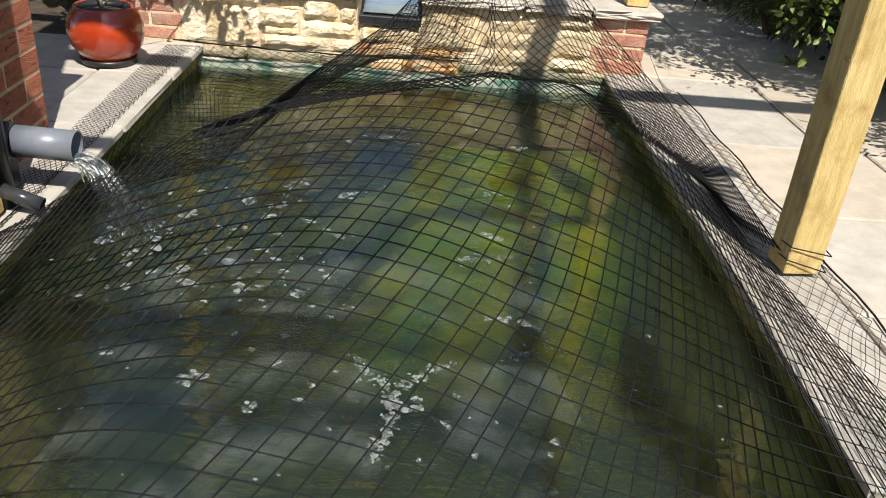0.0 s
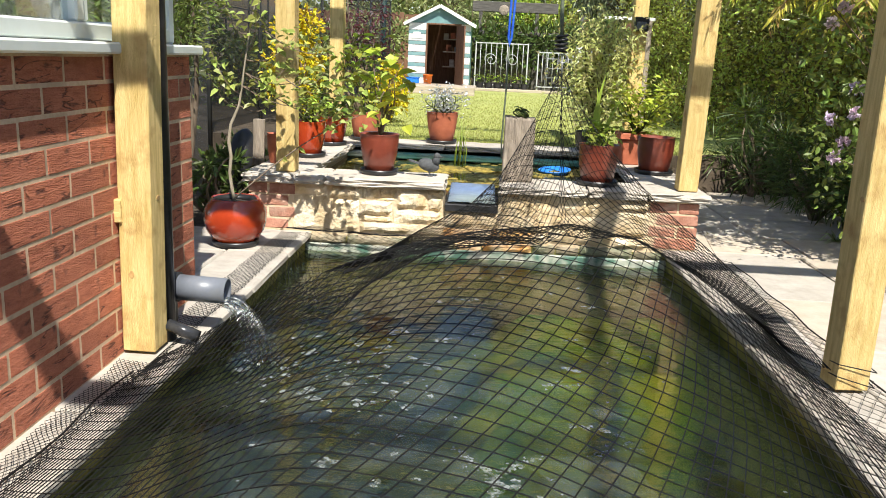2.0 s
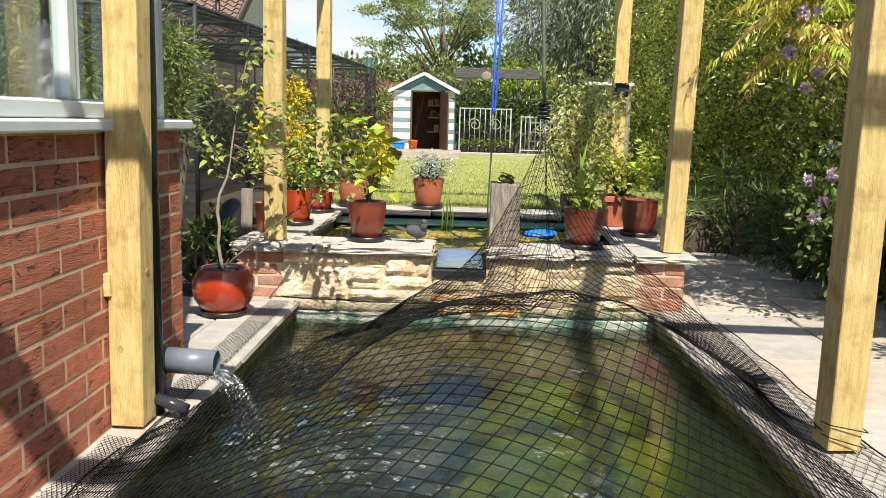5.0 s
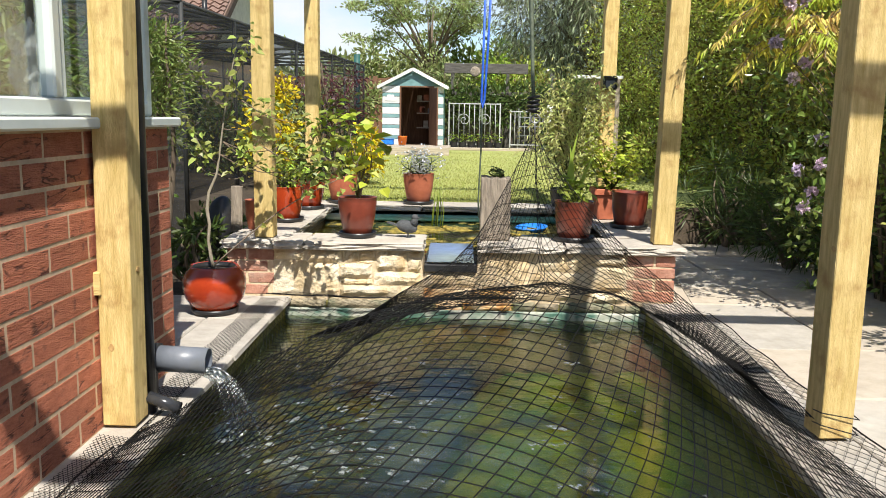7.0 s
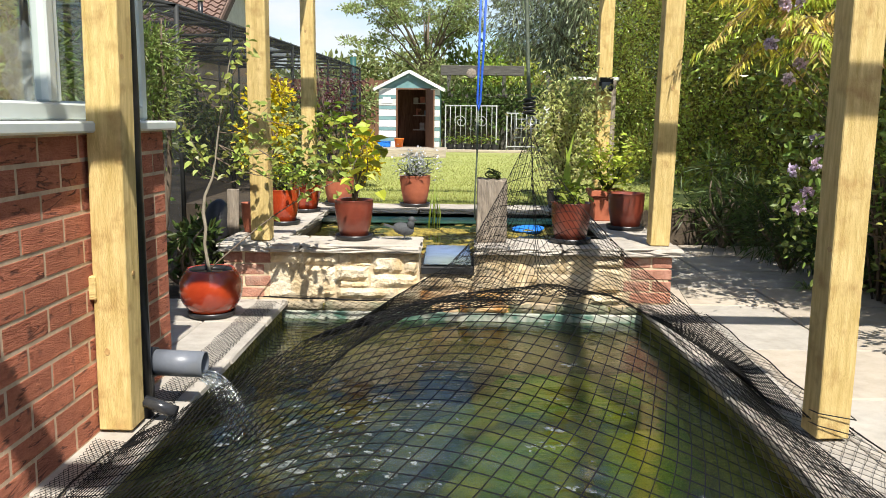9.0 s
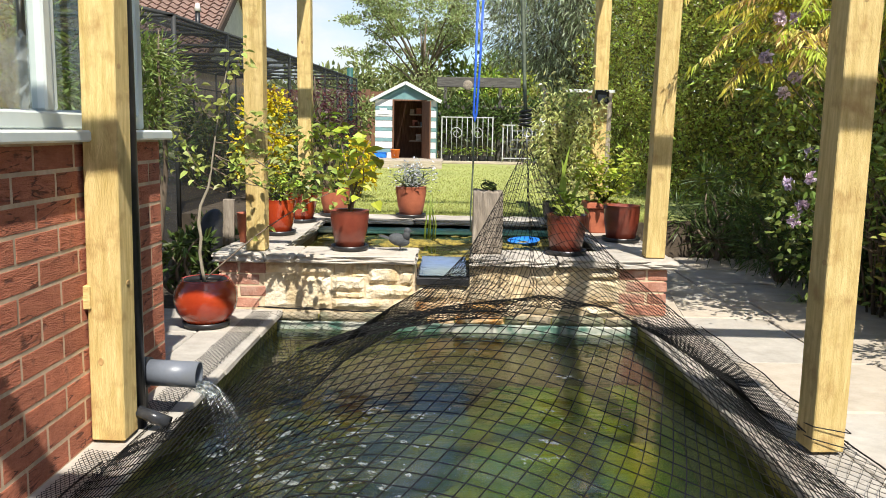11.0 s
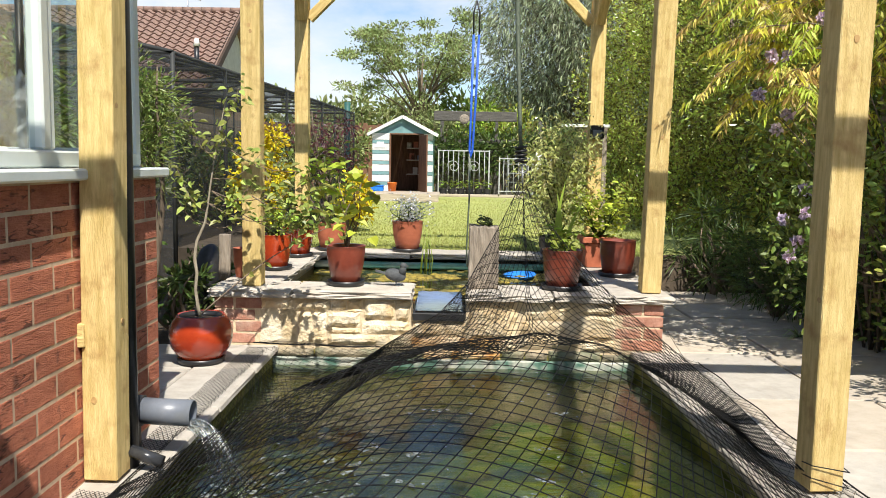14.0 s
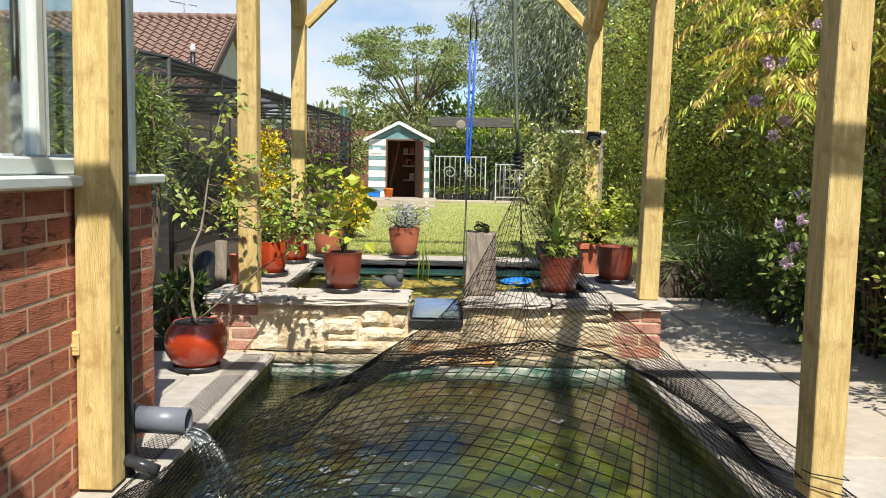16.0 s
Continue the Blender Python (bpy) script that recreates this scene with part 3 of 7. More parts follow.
def build_ground():
    xs = [-400, -60, -20, -8, -1.05, POND[0], POND[1], 1.25, 2.2, 8, 20, 60, 400]
    ys = [-400, -30, -8, POND[2], POND[3], 6.62, 6.75, 12, 20, 40, 120, 400]
    bm = bmesh.new()
    def height(x, y):
        if y > 6.7:
            return LAWN_Z
        return -0.035
    vs = {(i, j): bm.verts.new((x, y, height(x, y))) for i, x in enumerate(xs) for j, y in enumerate(ys)}
    for i in range(len(xs) - 1):
        for j in range(len(ys) - 1):
            if xs[i] == POND[0] and ys[j] in (POND[2],):
                continue
            if ys[j] == POND[3] and POND[0] - 0.01 < xs[i] + 0.01 < POND[1]:
                continue
            bm.faces.new((vs[i, j], vs[i + 1, j], vs[i + 1, j + 1], vs[i, j + 1]))
    ob = part("ground", bm, LAWN)
    ob.data.materials.append(BED_SOIL)
    for p in ob.data.polygons:
        if p.center.y < 6.74 and p.center.y > -30:
            p.material_index = 1
    return tagged(ob, "mown lawn and bare planting beds reaching to the horizon", "ground", kind="structure")


build_ground()


def build_pond():
    x0, x1, y0, y1 = POND
    d = -0.75
    bm = bmesh.new()
    c = [bm.verts.new(p) for p in ((x0, y0, -0.02), (x1, y0, -0.02), (x1, y1, -0.02), (x0, y1, -0.02))]
    e = [bm.verts.new((v.co.x, v.co.y, d)) for v in c]
    for k in range(4):
        bm.faces.new((c[k], c[(k + 1) % 4], e[(k + 1) % 4], e[k]))
    o = [bm.verts.new(p) for p in ((x0 - 0.1, y0 - 0.1, -0.02), (x1 + 0.1, y0 - 0.1, -0.02), (x1 + 0.1, y1 + 0.1, -0.02), (x0 - 0.1, y1 + 0.1, -0.02))]
    q = [bm.verts.new((v.co.x, v.co.y, d - 0.1)) for v in o]
    for k in range(4):
        bm.faces.new((o[(k + 1) % 4], o[k], q[k], q[(k + 1) % 4]))
        bm.faces.new((o[k], o[(k + 1) % 4], c[(k + 1) % 4], c[k]))
    bm.faces.new(q[::-1])
    tagged(part("pond_wall", bm, POND_WALL), "dark algae-covered rendered pond sides below the coping", "pond wall", kind="structure")
    bm = bmesh.new()
    bmesh.ops.create_grid(bm, x_segments=60, y_segments=130, size=0.5, matrix=Matrix.Translation(((x0 + x1) / 2, (y0 + y1) / 2, d + 0.03)) @ Matrix.Diagonal((x1 - x0, y1 - y0, 1, 1)))
    def soft(f):
        f = max(0.0, min(1.0, f))
        return f * f * (3 - 2 * f)
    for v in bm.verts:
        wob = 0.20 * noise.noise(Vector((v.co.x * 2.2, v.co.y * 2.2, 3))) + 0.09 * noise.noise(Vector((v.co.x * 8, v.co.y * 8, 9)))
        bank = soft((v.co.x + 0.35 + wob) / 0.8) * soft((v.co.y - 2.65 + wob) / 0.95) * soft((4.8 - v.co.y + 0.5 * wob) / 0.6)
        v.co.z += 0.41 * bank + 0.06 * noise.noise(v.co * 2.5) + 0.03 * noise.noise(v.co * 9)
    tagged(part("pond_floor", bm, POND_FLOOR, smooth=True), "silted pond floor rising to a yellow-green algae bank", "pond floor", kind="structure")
    bm = bmesh.new()
    bmesh.ops.create_grid(bm, x_segments=120, y_segments=300, size=0.5, matrix=Matrix.Translation(((x0 + x1) / 2, (y0 + y1) / 2, WATER_Z)) @ Matrix.Diagonal((x1 - x0, y1 - y0, 1, 1)))
    drop = Vector((-0.56, 2.82, 0))
    for v in bm.verts:
        r = (Vector((v.co.x, v.co.y, 0)) - drop).length
        v.co.z += 0.004 * math.sin(r * 42) * math.exp(-r * 2.6) + 0.0022 * noise.noise(Vector((v.co.x * 3, v.co.y * 8, 0)))
    tagged(part("water", bm, WATER, smooth=True), "rippled green pond water with a grey sky sheen", "water", kind="structure")


build_pond()


# paving: one joint bed and slabs as pieces
def slab_mesh(w, d, h, rough=0.003):
    bm = boxes([(0, 0, -h, w, d, 0)], 0.006)
    for v in bm.verts:
        v.co += Vector((random.uniform(-rough, rough), random.uniform(-rough, rough), random.uniform(-rough, rough) * 0.5))
    me = bpy.data.meshes.new("paving_slab")
    bm.to_mesh(me)
    bm.free()
    return me


def piece(name, me, mat, m, parent):
    ob = new(name, me)
    if not me.materials:
        me.materials.append(mat)
    ob.parent = parent
    ob.matrix_basis = m
    return ob


def build_paving():
    bed = tagged(part("pavement", boxes([(POND[1] + 0.012, -6, -0.03, 2.75, 6.6, -0.012)], 0), JOINT),
                 "pale riven stone slabs with dark joints beside the pond", "paving", kind="structure")
    rng = random.Random(4)
    # coping strip along the pond
    y = -0.6
    while y < WALL_Y - 0.01:
        d = min(0.60, WALL_Y - y)
        piece("coping_slab", slab_mesh(0.25, d - 0.008, 0.030), SLAB, pose(POND[1] - 0.025, y, 0.0), bed)
        y += 0.60
    # slabs beyond it
    ys = [-0.6, 0.3, 0.9, 1.5, 2.42, 3.0, 3.62, 4.47, 4.93, 5.5, 6.05, 6.6]
    for a, b in zip(ys, ys[1:]):
        x = POND[1] - 0.025 + 0.258 if b <= 4.5 else 1.21
        while x < 2.7:
            w = rng.choice((0.45, 0.6, 0.75, 0.6))
            w = min(w, 2.75 - x)
            if w > 0.1:
                piece("paving_slab", slab_mesh(w - 0.013, b - a - 0.013, 0.05), rng.choice((SLAB, SLAB, SLAB, SLAB_TAN)), pose(x, a, rng.uniform(-0.003, 0.002)), bed)
            x += w
    # slabs at the near end of the pond
    near = tagged(part("pavement_near", boxes([(POND[0] - 0.011, -4.0, -0.03, POND[1] + 0.011, POND[2] - 0.012, -0.012)], 0), JOINT),
                  "pale stone slabs across the end of the pond", "paving", kind="structure")
    for k in range(3):
        for j in range(4):
            piece("paving_slab", slab_mesh(0.62, 0.60, 0.05), SLAB if (k + j) % 3 else SLAB_TAN, pose(POND[0] - 0.006 + 0.638 * k, POND[2] - 0.59 - 0.61 * j, 0.0), near)
    # left coping
    left = tagged(part("coping_bed", boxes([(-1.9, -0.6, -0.03, POND[0] - 0.012, WALL_Y, -0.012)], 0), JOINT),
                  "mortar bed under the pale coping beside the house wall", "coping", kind="structure")
    y = 0.35
    k = 0
    while y < WALL_Y - 0.01:
        d = min(0.60, WALL_Y - y)
        piece("coping_slab", slab_mesh(0.30, d - 0.008, 0.030), SLAB, pose(-1.115, y, 0.0), left)
        if y > 2.9:
            piece("paving_slab", slab_mesh(0.44, d - 0.008, 0.05), SLAB, pose(-1.56, y, -0.004), left)
        y += 0.60


build_paving()


# ---------------------------------------------------------------- house: dwarf wall and window
BW, BH, BD, BJ = 0.216, 0.0658, 0.1, 0.009


def brick_mesh(w, d, seed):
    rng = random.Random(seed)
    bm = bmesh.new()
    bmesh.ops.create_cube(bm, size=1, matrix=Matrix.Diagonal((w, d, BH, 1)))
    bmesh.ops.bevel(bm, geom=bm.edges[:], offset=0.0024, segments=1, affect="EDGES")
    for v in bm.verts:
        v.co += Vector([rng.uniform(-0.0006, 0.0006) for _ in range(3)])
    me = bpy.data.meshes.new("brick")
    bm.to_mesh(me)
    bm.free()
    return me


def build_house():
    core = tagged(part("wall_west", boxes([(-1.24, -4.0, -0.05, -0.9989, 3.1985, 0.90), (-4.0, 2.96, -0.05, -1.24, 3.194, 0.90)], 0), MORTAR),
                  "red brick dwarf wall of the house with pale mortar joints", "wall", kind="structure")
    full = [brick_mesh(BD, BW, s) for s in range(5)]
    half = [brick_mesh(BD, 0.1025, s + 9) for s in range(3)]
    rng = random.Random(2)
    for c in range(12):
        z = 0.075 * c + 0.0425 - 0.005
        # corner piece, alternating half and whole
        y = 3.2
        first = full if c % 2 else half
        while y > 0.9:
            me = rng.choice(first)
            w = 0.1025 if first is half else BW
            piece("brick", me, BRICK, pose(-1.0484 + rng.uniform(0.0002, 0.0009), y - w / 2, z), core)
            y -= w + BJ
            first = full
    # return face, seen only on edge
    fr = [brick_mesh(BW, BD, s + 20) for s in range(2)]
    for c in range(12):
        for k in range(3):
            piece("brick", fr[k % 2], BRICK, pose(-1.22 - 0.225 * k - (0.1125 if c % 2 else 0), 3.152, 0.075 * c + 0.0375), core)
    tagged(part("sill", boxes([(-1.14, -1.0, 0.902, -0.957, 3.235, 0.935)], 0.006), UPVC), "white plastic window sill on the brick dwarf wall", "window sill", kind="structure")
    # window frames
    win = tagged(new("window_1"), "white plastic conservatory window above the brick wall", "window", kind="structure")
    def fbox(name, b):
        return part(name, boxes([b], 0.006), UPVC, win)
    fbox("window_frame", (-1.11, -1.0, 0.937, -1.04, 3.139, 0.985))
    fbox("window_frame", (-1.10, 3.14, 0.937, -1.045, 3.19, 2.50))
    fbox("window_frame", (-1.11, -1.0, 2.40, -1.04, 3.06, 2.50))
    fbox("mullion", (-1.09, 2.485, 0.987, -1.045, 2.53, 2.398))
    fbox("casement", (-1.085, 2.532, 0.987, -1.05, 2.563, 2.398))
    fbox("mullion", (-1.10, 0.7, 1.007, -1.045, 0.79, 2.398))
    fbox("window_frame", (-4.0, 3.07, 0.937, -1.112, 3.14, 1.0))
    fbox("mullion", (-2.45, 3.075, 1.002, -2.38, 3.135, 2.398))
    fbox("window_frame", (-4.0, 3.07, 2.40, -1.112, 3.14, 2.50))
    for a, b in (((-1.07, 2.563), (-1.07, 3.14)), ((-1.07, 0.79), (-1.07, 2.485)), ((-2.38, 3.10), (-1.12, 3.10)), ((-4.0, 3.10), (-2.45, 3.10))):
        g = mesh_part("pane", [(*a, 0.99), (*b, 0.99), (*b, 2.398), (*a, 2.398)], [(0, 1, 2, 3)], PANE, win)
        g.visible_shadow = False
    # plain walls behind the camera that close the house
    tagged(part("wall_south", boxes([(-4.2, -4.2, -0.05, 3.4, -4.0, 2.5)], 0.01), HOUSE_WALL), "plain rendered house wall", "wall", kind="structure")
    tagged(part("floor", boxes([(-4.0, -4.0, -0.03, -1.24, 2.96, 0.1)], 0.0), SLAB_TAN), "pale conservatory floor", "floor", kind="structure")
    # things standing inside the conservatory
    br = thing("broom", (-1.36, 2.95, 0.1), "dark broom handle standing behind the window", "broom")
    part("handle", tube([(0, 0, 0.0), (0.01, 0, 0.7), (0.015, 0.0, 1.48)], 0.013, 10), BLACK, br)
    part("head", boxes([(-0.04, -0.16, 0.0, 0.04, 0.16, 0.05)], 0.006), BROWN_WOOD, br)
    bm = bmesh.new()
    bmesh.ops.create_uvsphere(bm, u_segments=22, v_segments=16, radius=1, matrix=Matrix.Translation((-1.21, 2.685, 1.105)) @ Matrix.Diagonal((0.05, 0.075, 0.125, 1)))
    for v in bm.verts:
        v.co += Vector((0.05 * noise.noise(v.co * 17), 0.06 * noise.noise(v.co * 17 + Vector((3, 3, 3))), 0.03 * noise.noise(v.co * 12)))
    tagged(part("plastic_bag", bm, BAG), "crumpled clear plastic bag on the window ledge", "plastic bag")
    tagged(part("ledge", boxes([(-1.42, 2.2, 0.90, -1.11, 3.06, 0.985)], 0.006), UPVC), "white window ledge inside the conservatory", "window ledge", kind="structure")
    # rainwater pipe
    dp = thing("downpipe", (-0.922, 2.705, 0.0), "black plastic rainwater pipe fixed to the brick wall", "drainpipe")
    part("pipe", tube([(0, 0, 0.0), (0, 0, 2.5)], 0.034, 16), BLACK, dp)
    for z in (1.55,):
        part("clip", boxes([(-0.085, -0.04, z, 0.036, 0.04, z + 0.03)], 0.005), BLACK, dp)


build_house()


# ---------------------------------------------------------------- raised pond: stone wall, caps, basin
def stone_mesh(w, h, d, rng):
    """A rock-faced block: outer face swollen and broken."""
    bm = bmesh.new()
    nx, nz = max(4, int(w / 0.022)), max(3, int(h / 0.018))
    grid = {}
    ph = rng.uniform(0, 50)
    tilt, lean, proud = rng.uniform(-0.08, 0.08), rng.uniform(-0.06, 0.10), rng.uniform(0.004, 0.022)
    for i in range(nx + 1):
        for k in range(nz + 1):
            u, v = i / nx, k / nz
            x, z = (u - 0.5) * w, v * h
            edge = min(1.0, min(u * w, (1 - u) * w, v * h, (1 - v) * h) / 0.014)
            ledge = 0.0035 * math.floor(2.2 * noise.noise(Vector((x * 4 + ph, z * 14, ph))))
            y = -edge * max(0.003, proud + tilt * x + lean * (z - h / 2) - ledge + 0.014 * noise.noise(Vector((x * 9 + ph, z * 11, ph))) + 0.005 * noise.noise(Vector((x * 34, z * 40 + ph, 3))))
            if 0 < i < nx and 0 < k < nz:
                x += rng.uniform(-0.006, 0.006)
                z += rng.uniform(-0.005, 0.005)
            else:
                x += rng.uniform(-0.003, 0.003)
                z += rng.uniform(-0.004, 0.004)
            grid[i, k] = bm.verts.new((x, y, z))
    for i in range(nx):
        for k in range(nz):
            bm.faces.new((grid[i, k], grid[i + 1, k], grid[i + 1, k + 1], grid[i, k + 1]))
    rim = [grid[i, 0] for i in range(nx + 1)] + [grid[nx, k] for k in range(1, nz + 1)] + [grid[i, nz] for i in range(nx - 1, -1, -1)] + [grid[0, k] for k in range(nz - 1, 0, -1)]
    back = [bm.verts.new((v.co.x, d, v.co.z)) for v in rim]
    for a in range(len(rim)):
        b = (a + 1) % len(rim)
        bm.faces.new((rim[b], rim[a], back[a], back[b]))
    bm.faces.new(back)
    me = bpy.data.meshes.new("stone")
    bm.to_mesh(me)
    bm.free()
    return me


def build_raised_pond():
    core = tagged(part("wall_raised_pond", boxes([(-1.14, WALL_Y + 0.002, -0.4, -0.12, 4.70, 0.252), (-0.12, WALL_Y + 0.002, -0.4, 0.17, 4.70, 0.145), (0.17, WALL_Y + 0.002, -0.4, 1.19, 4.70, 0.252),
                  (-1.14, 4.70, -0.1, -0.93, 6.45, 0.252), (0.98, 4.70, -0.1, 1.19, 6.45, 0.252), (-1.14, 6.25, -0.1, 1.19, 6.45, 0.252)], 0), STONE_MORTAR),
                  "raised pond wall of cream sandstone with red brick corners", "stone wall", kind="structure")
    rng = random.Random(11)
    # brick corners
    for c in range(4):
        z = 0.003 + 0.0625 * c + 0.031
        for x0, way in ((-1.155, 1), (1.205, -1)):
            ws = (0.215, 0.03) if c % 2 == 0 else (0.1025, 0.14)
            x = x0
            for w in ws:
                if w < 0.05:
                    continue
                bm = boxes([(-w / 2, -0.05, -0.029, w / 2, 0.05, 0.027)], 0.005, 0.0015)
                me = bpy.data.meshes.new("brick")
                bm.to_mesh(me)
                bm.free()
                piece("brick", me, BRICK_OLD, pose(x + way * w / 2, WALL_Y + 0.048, z), core)
                x += way * (w + 0.01)
            for k in range(7):
                bm = boxes([(-0.05, -0.1075, -0.029, 0.05, 0.1075, 0.027)], 0.005, 0.0015)
                me = bpy.data.meshes.new("brick")
                bm.to_mesh(me)
                bm.free()
                piece("brick", me, BRICK_OLD, pose(x0 + way * 0.05, WALL_Y + 0.22 + 0.225 * k + (0.1125 if c % 2 else 0), z), core)
    # rock-faced stones: (x0, x1, z0, z1)
    left = ((-0.91, -0.718, 0.010, 0.192), (-0.708, -0.564, 0.012, 0.178), (-0.905, -0.742, 0.200, 0.251), (-0.732, -0.548, 0.186, 0.251), (-0.553, -0.388, 0.106, 0.182), (-0.556, -0.384, 0.070, 0.099),
            (-0.556, -0.245, 0.012, 0.063), (-0.540, -0.462, 0.190, 0.250), (-0.454, -0.372, 0.203, 0.249), (-0.452, -0.378, 0.187, 0.198), (-0.362, -0.203, 0.148, 0.250), (-0.195, -0.125, 0.142, 0.216), (-0.195, -0.125, 0.222, 0.250),
            (-0.374, -0.128, 0.071, 0.140), (-0.236, -0.125, 0.010, 0.064))
    right = ((0.18, 0.44, 0.0, 0.050), (0.19, 0.438, 0.058, 0.248), (0.448, 0.766, 0.004, 0.074), (0.475, 0.728, 0.158, 0.248), (0.448, 0.752, 0.083, 0.150), (0.775, 0.955, 0.0, 0.052), (0.763, 0.955, 0.060, 0.188), (0.738, 0.955, 0.197, 0.247),
             (-0.115, 0.17, 0.0, 0.055), (-0.11, 0.05, 0.066, 0.142), (0.06, 0.168, 0.066, 0.14))
    low, x = [], -0.84
    while x < 1.0:
        w = rng.uniform(0.10, 0.36)
        low.append((x, min(x + w, 1.05) - 0.008, -0.056, -0.006 - rng.uniform(0, 0.012)))
        x += w
    for x0, x1, z0, z1 in left + right + tuple(low):
        piece("stone", stone_mesh(x1 - x0, z1 - z0, 0.09, rng), RUST_STONE if z0 < 0.01 and -0.2 < x0 < 0.32 else DAMP_SHADED_STONE if z0 < 0 else SANDSTONE, pose((x0 + x1) / 2, WALL_Y + (0.0 if z0 >= 0 else -0.006), z0), core)
    # green liner lip at the waterline
    tagged(part("liner_lip", boxes([(POND[0], WALL_Y - 0.022, -0.122, POND[1], WALL_Y + 0.03, -0.058)], 0.006, 0.0), LINER_LIP), "green pond liner edge stained along the waterline", "pond liner", kind="structure")
    # capping stones
    def cap(x0, y0, x1, y1):
        bm = boxes([(-(x1 - x0) / 2, -(y1 - y0) / 2, -0.042, (x1 - x0) / 2, (y1 - y0) / 2, 0)], 0.0, 0.0, cuts=4)
        for v in bm.verts:
            v.co += Vector((rng.uniform(-0.008, 0.008), rng.uniform(-0.009, 0.009), rng.uniform(-0.0025, 0.0025)))
        bmesh.ops.bevel(bm, geom=[e for e in bm.edges if e.calc_face_angle(0) > 0.9], offset=0.004, segments=1, affect="EDGES")
        me = bpy.data.meshes.new("capping_stone")
        bm.to_mesh(me)
        bm.free()
        piece("capping_stone", me, CAPSTONE, pose((x0 + x1) / 2, (y0 + y1) / 2, CAP_Z), core)
    for x0, x1 in ((-1.18, -0.905), (-0.895, -0.745), (-0.735, -0.115)):
        cap(x0, WALL_Y - 0.04, x1, 4.74)
    for x0, x1 in ((0.175, 0.62), (0.63, 0.93), (0.94, 1.245)):
        cap(x0, WALL_Y - 0.04, x1, 4.74)
    for y0, y1 in ((4.75, 5.3), (5.31, 5.85), (5.86, 6.19)):
        cap(-1.18, y0, -0.865, y1)
        cap(0.93, y0, 1.245, y1)
    for k in range(5):
        cap(-1.18 + 0.486 * k, 6.238, -1.18 + 0.486 * (k + 1) - 0.01, 6.56)
    # basin
    bm = bmesh.new()
    for a, b, rim in (((-0.93, 4.70), (-0.12, 4.70), 0.255), ((-0.12, 4.70), (0.17, 4.70), 0.172), ((0.17, 4.70), (0.98, 4.70), 0.255), ((0.98, 4.70), (0.98, 6.25), 0.255), ((0.98, 6.25), (-0.93, 6.25), 0.255), ((-0.93, 6.25), (-0.93, 4.70), 0.255)):
        v = [bm.verts.new((*p, z)) for p, z in ((a, -0.05), (b, -0.05), (b, rim), (a, rim))]
        bm.faces.new(v[::-1])
    v = [bm.verts.new((*p, -0.05)) for p in ((-0.93, 4.70), (0.98, 4.70), (0.98, 6.25), (-0.93, 6.25))]
    bm.faces.new(v)
    bmesh.ops.solidify(bm, geom=bm.faces[:], thickness=0.004)
    tagged(part("upper_pond_liner", bm, GRP), "green fibreglass liner of the raised pond", "pond liner", kind="structure")
    tagged(part("liner_rail", boxes([(-0.92, 6.15, 0.196, 0.97, 6.234, 0.238)], 0.010), GRP), "green ledge moulded into the pond liner", "liner rail", kind="structure")
    bm = bmesh.new()
    bmesh.ops.create_grid(bm, x_segments=40, y_segments=40, size=0.5, matrix=Matrix.Translation((0.025, 5.475, 0.190)) @ Matrix.Diagonal((1.9, 1.54, 1, 1)))
    tagged(part("upper_water", bm, STILL_WATER, smooth=True), "shallow water of the raised pond", "water", kind="structure")
    bm = bmesh.new()
    bmesh.ops.create_grid(bm, x_segments=110, y_segments=110, size=0.5, matrix=Matrix.Translation((0.0, 5.45, 0.188)) @ Matrix.Diagonal((1.8, 1.45, 1, 1)))
    for v in bm.verts:
        q = v.co * 1.0
        v.co.z += 0.030 * noise.noise(q * 3) + 0.016 * noise.noise(q * 15) + 0.010 * noise.noise(q * 42) + 0.016 * math.exp(-((q.x + 0.05) / 0.35) ** 2) - 0.008
    bm2 = part("algae_mat", bm, ALGAE)
    tagged(bm2, "brown-green blanket weed floating on the raised pond", "pond weed", kind="stuff")
    # weir tray
    weir = thing("weir_tray", (0.03, 4.66, 0.178), "dark shallow weir tray spilling water through the wall gap", "water weir")
    part("tray", boxes([(-0.14, -0.20, 0.0, 0.135, 0.20, 0.012), (-0.14, -0.20, 0.012, -0.132, 0.20, 0.020), (0.127, -0.20, 0.012, 0.135, 0.20, 0.020)], 0.003), BLACK, weir)
    part("lip", boxes([(-0.14, -0.235, -0.03, 0.135, -0.20, 0.010)], 0.004), BLACK, weir)
    film = bmesh.new()
    bmesh.ops.create_grid(film, x_segments=14, y_segments=20, size=0.5, matrix=Matrix.Translation((-0.0025, -0.01, 0.040)) @ Matrix.Rotation(radians(6), 4, "X") @ Matrix.Diagonal((0.248, 0.40, 1, 1)))
    for v in film.verts:
        v.co.z += 0.004 * noise.noise(Vector((v.co.x * 25, v.co.y * 16, 2)))
    part("water_film", film, FILM, weir, "water sliding over the weir, coloured pale blue for the reflected sky", smooth=True)


build_raised_pond()


# ---------------------------------------------------------------- pergola
LX, RX, PW = -0.995, 1.171, 0.100
POST_Y = (0.40, 2.555, 4.505, 6.38)


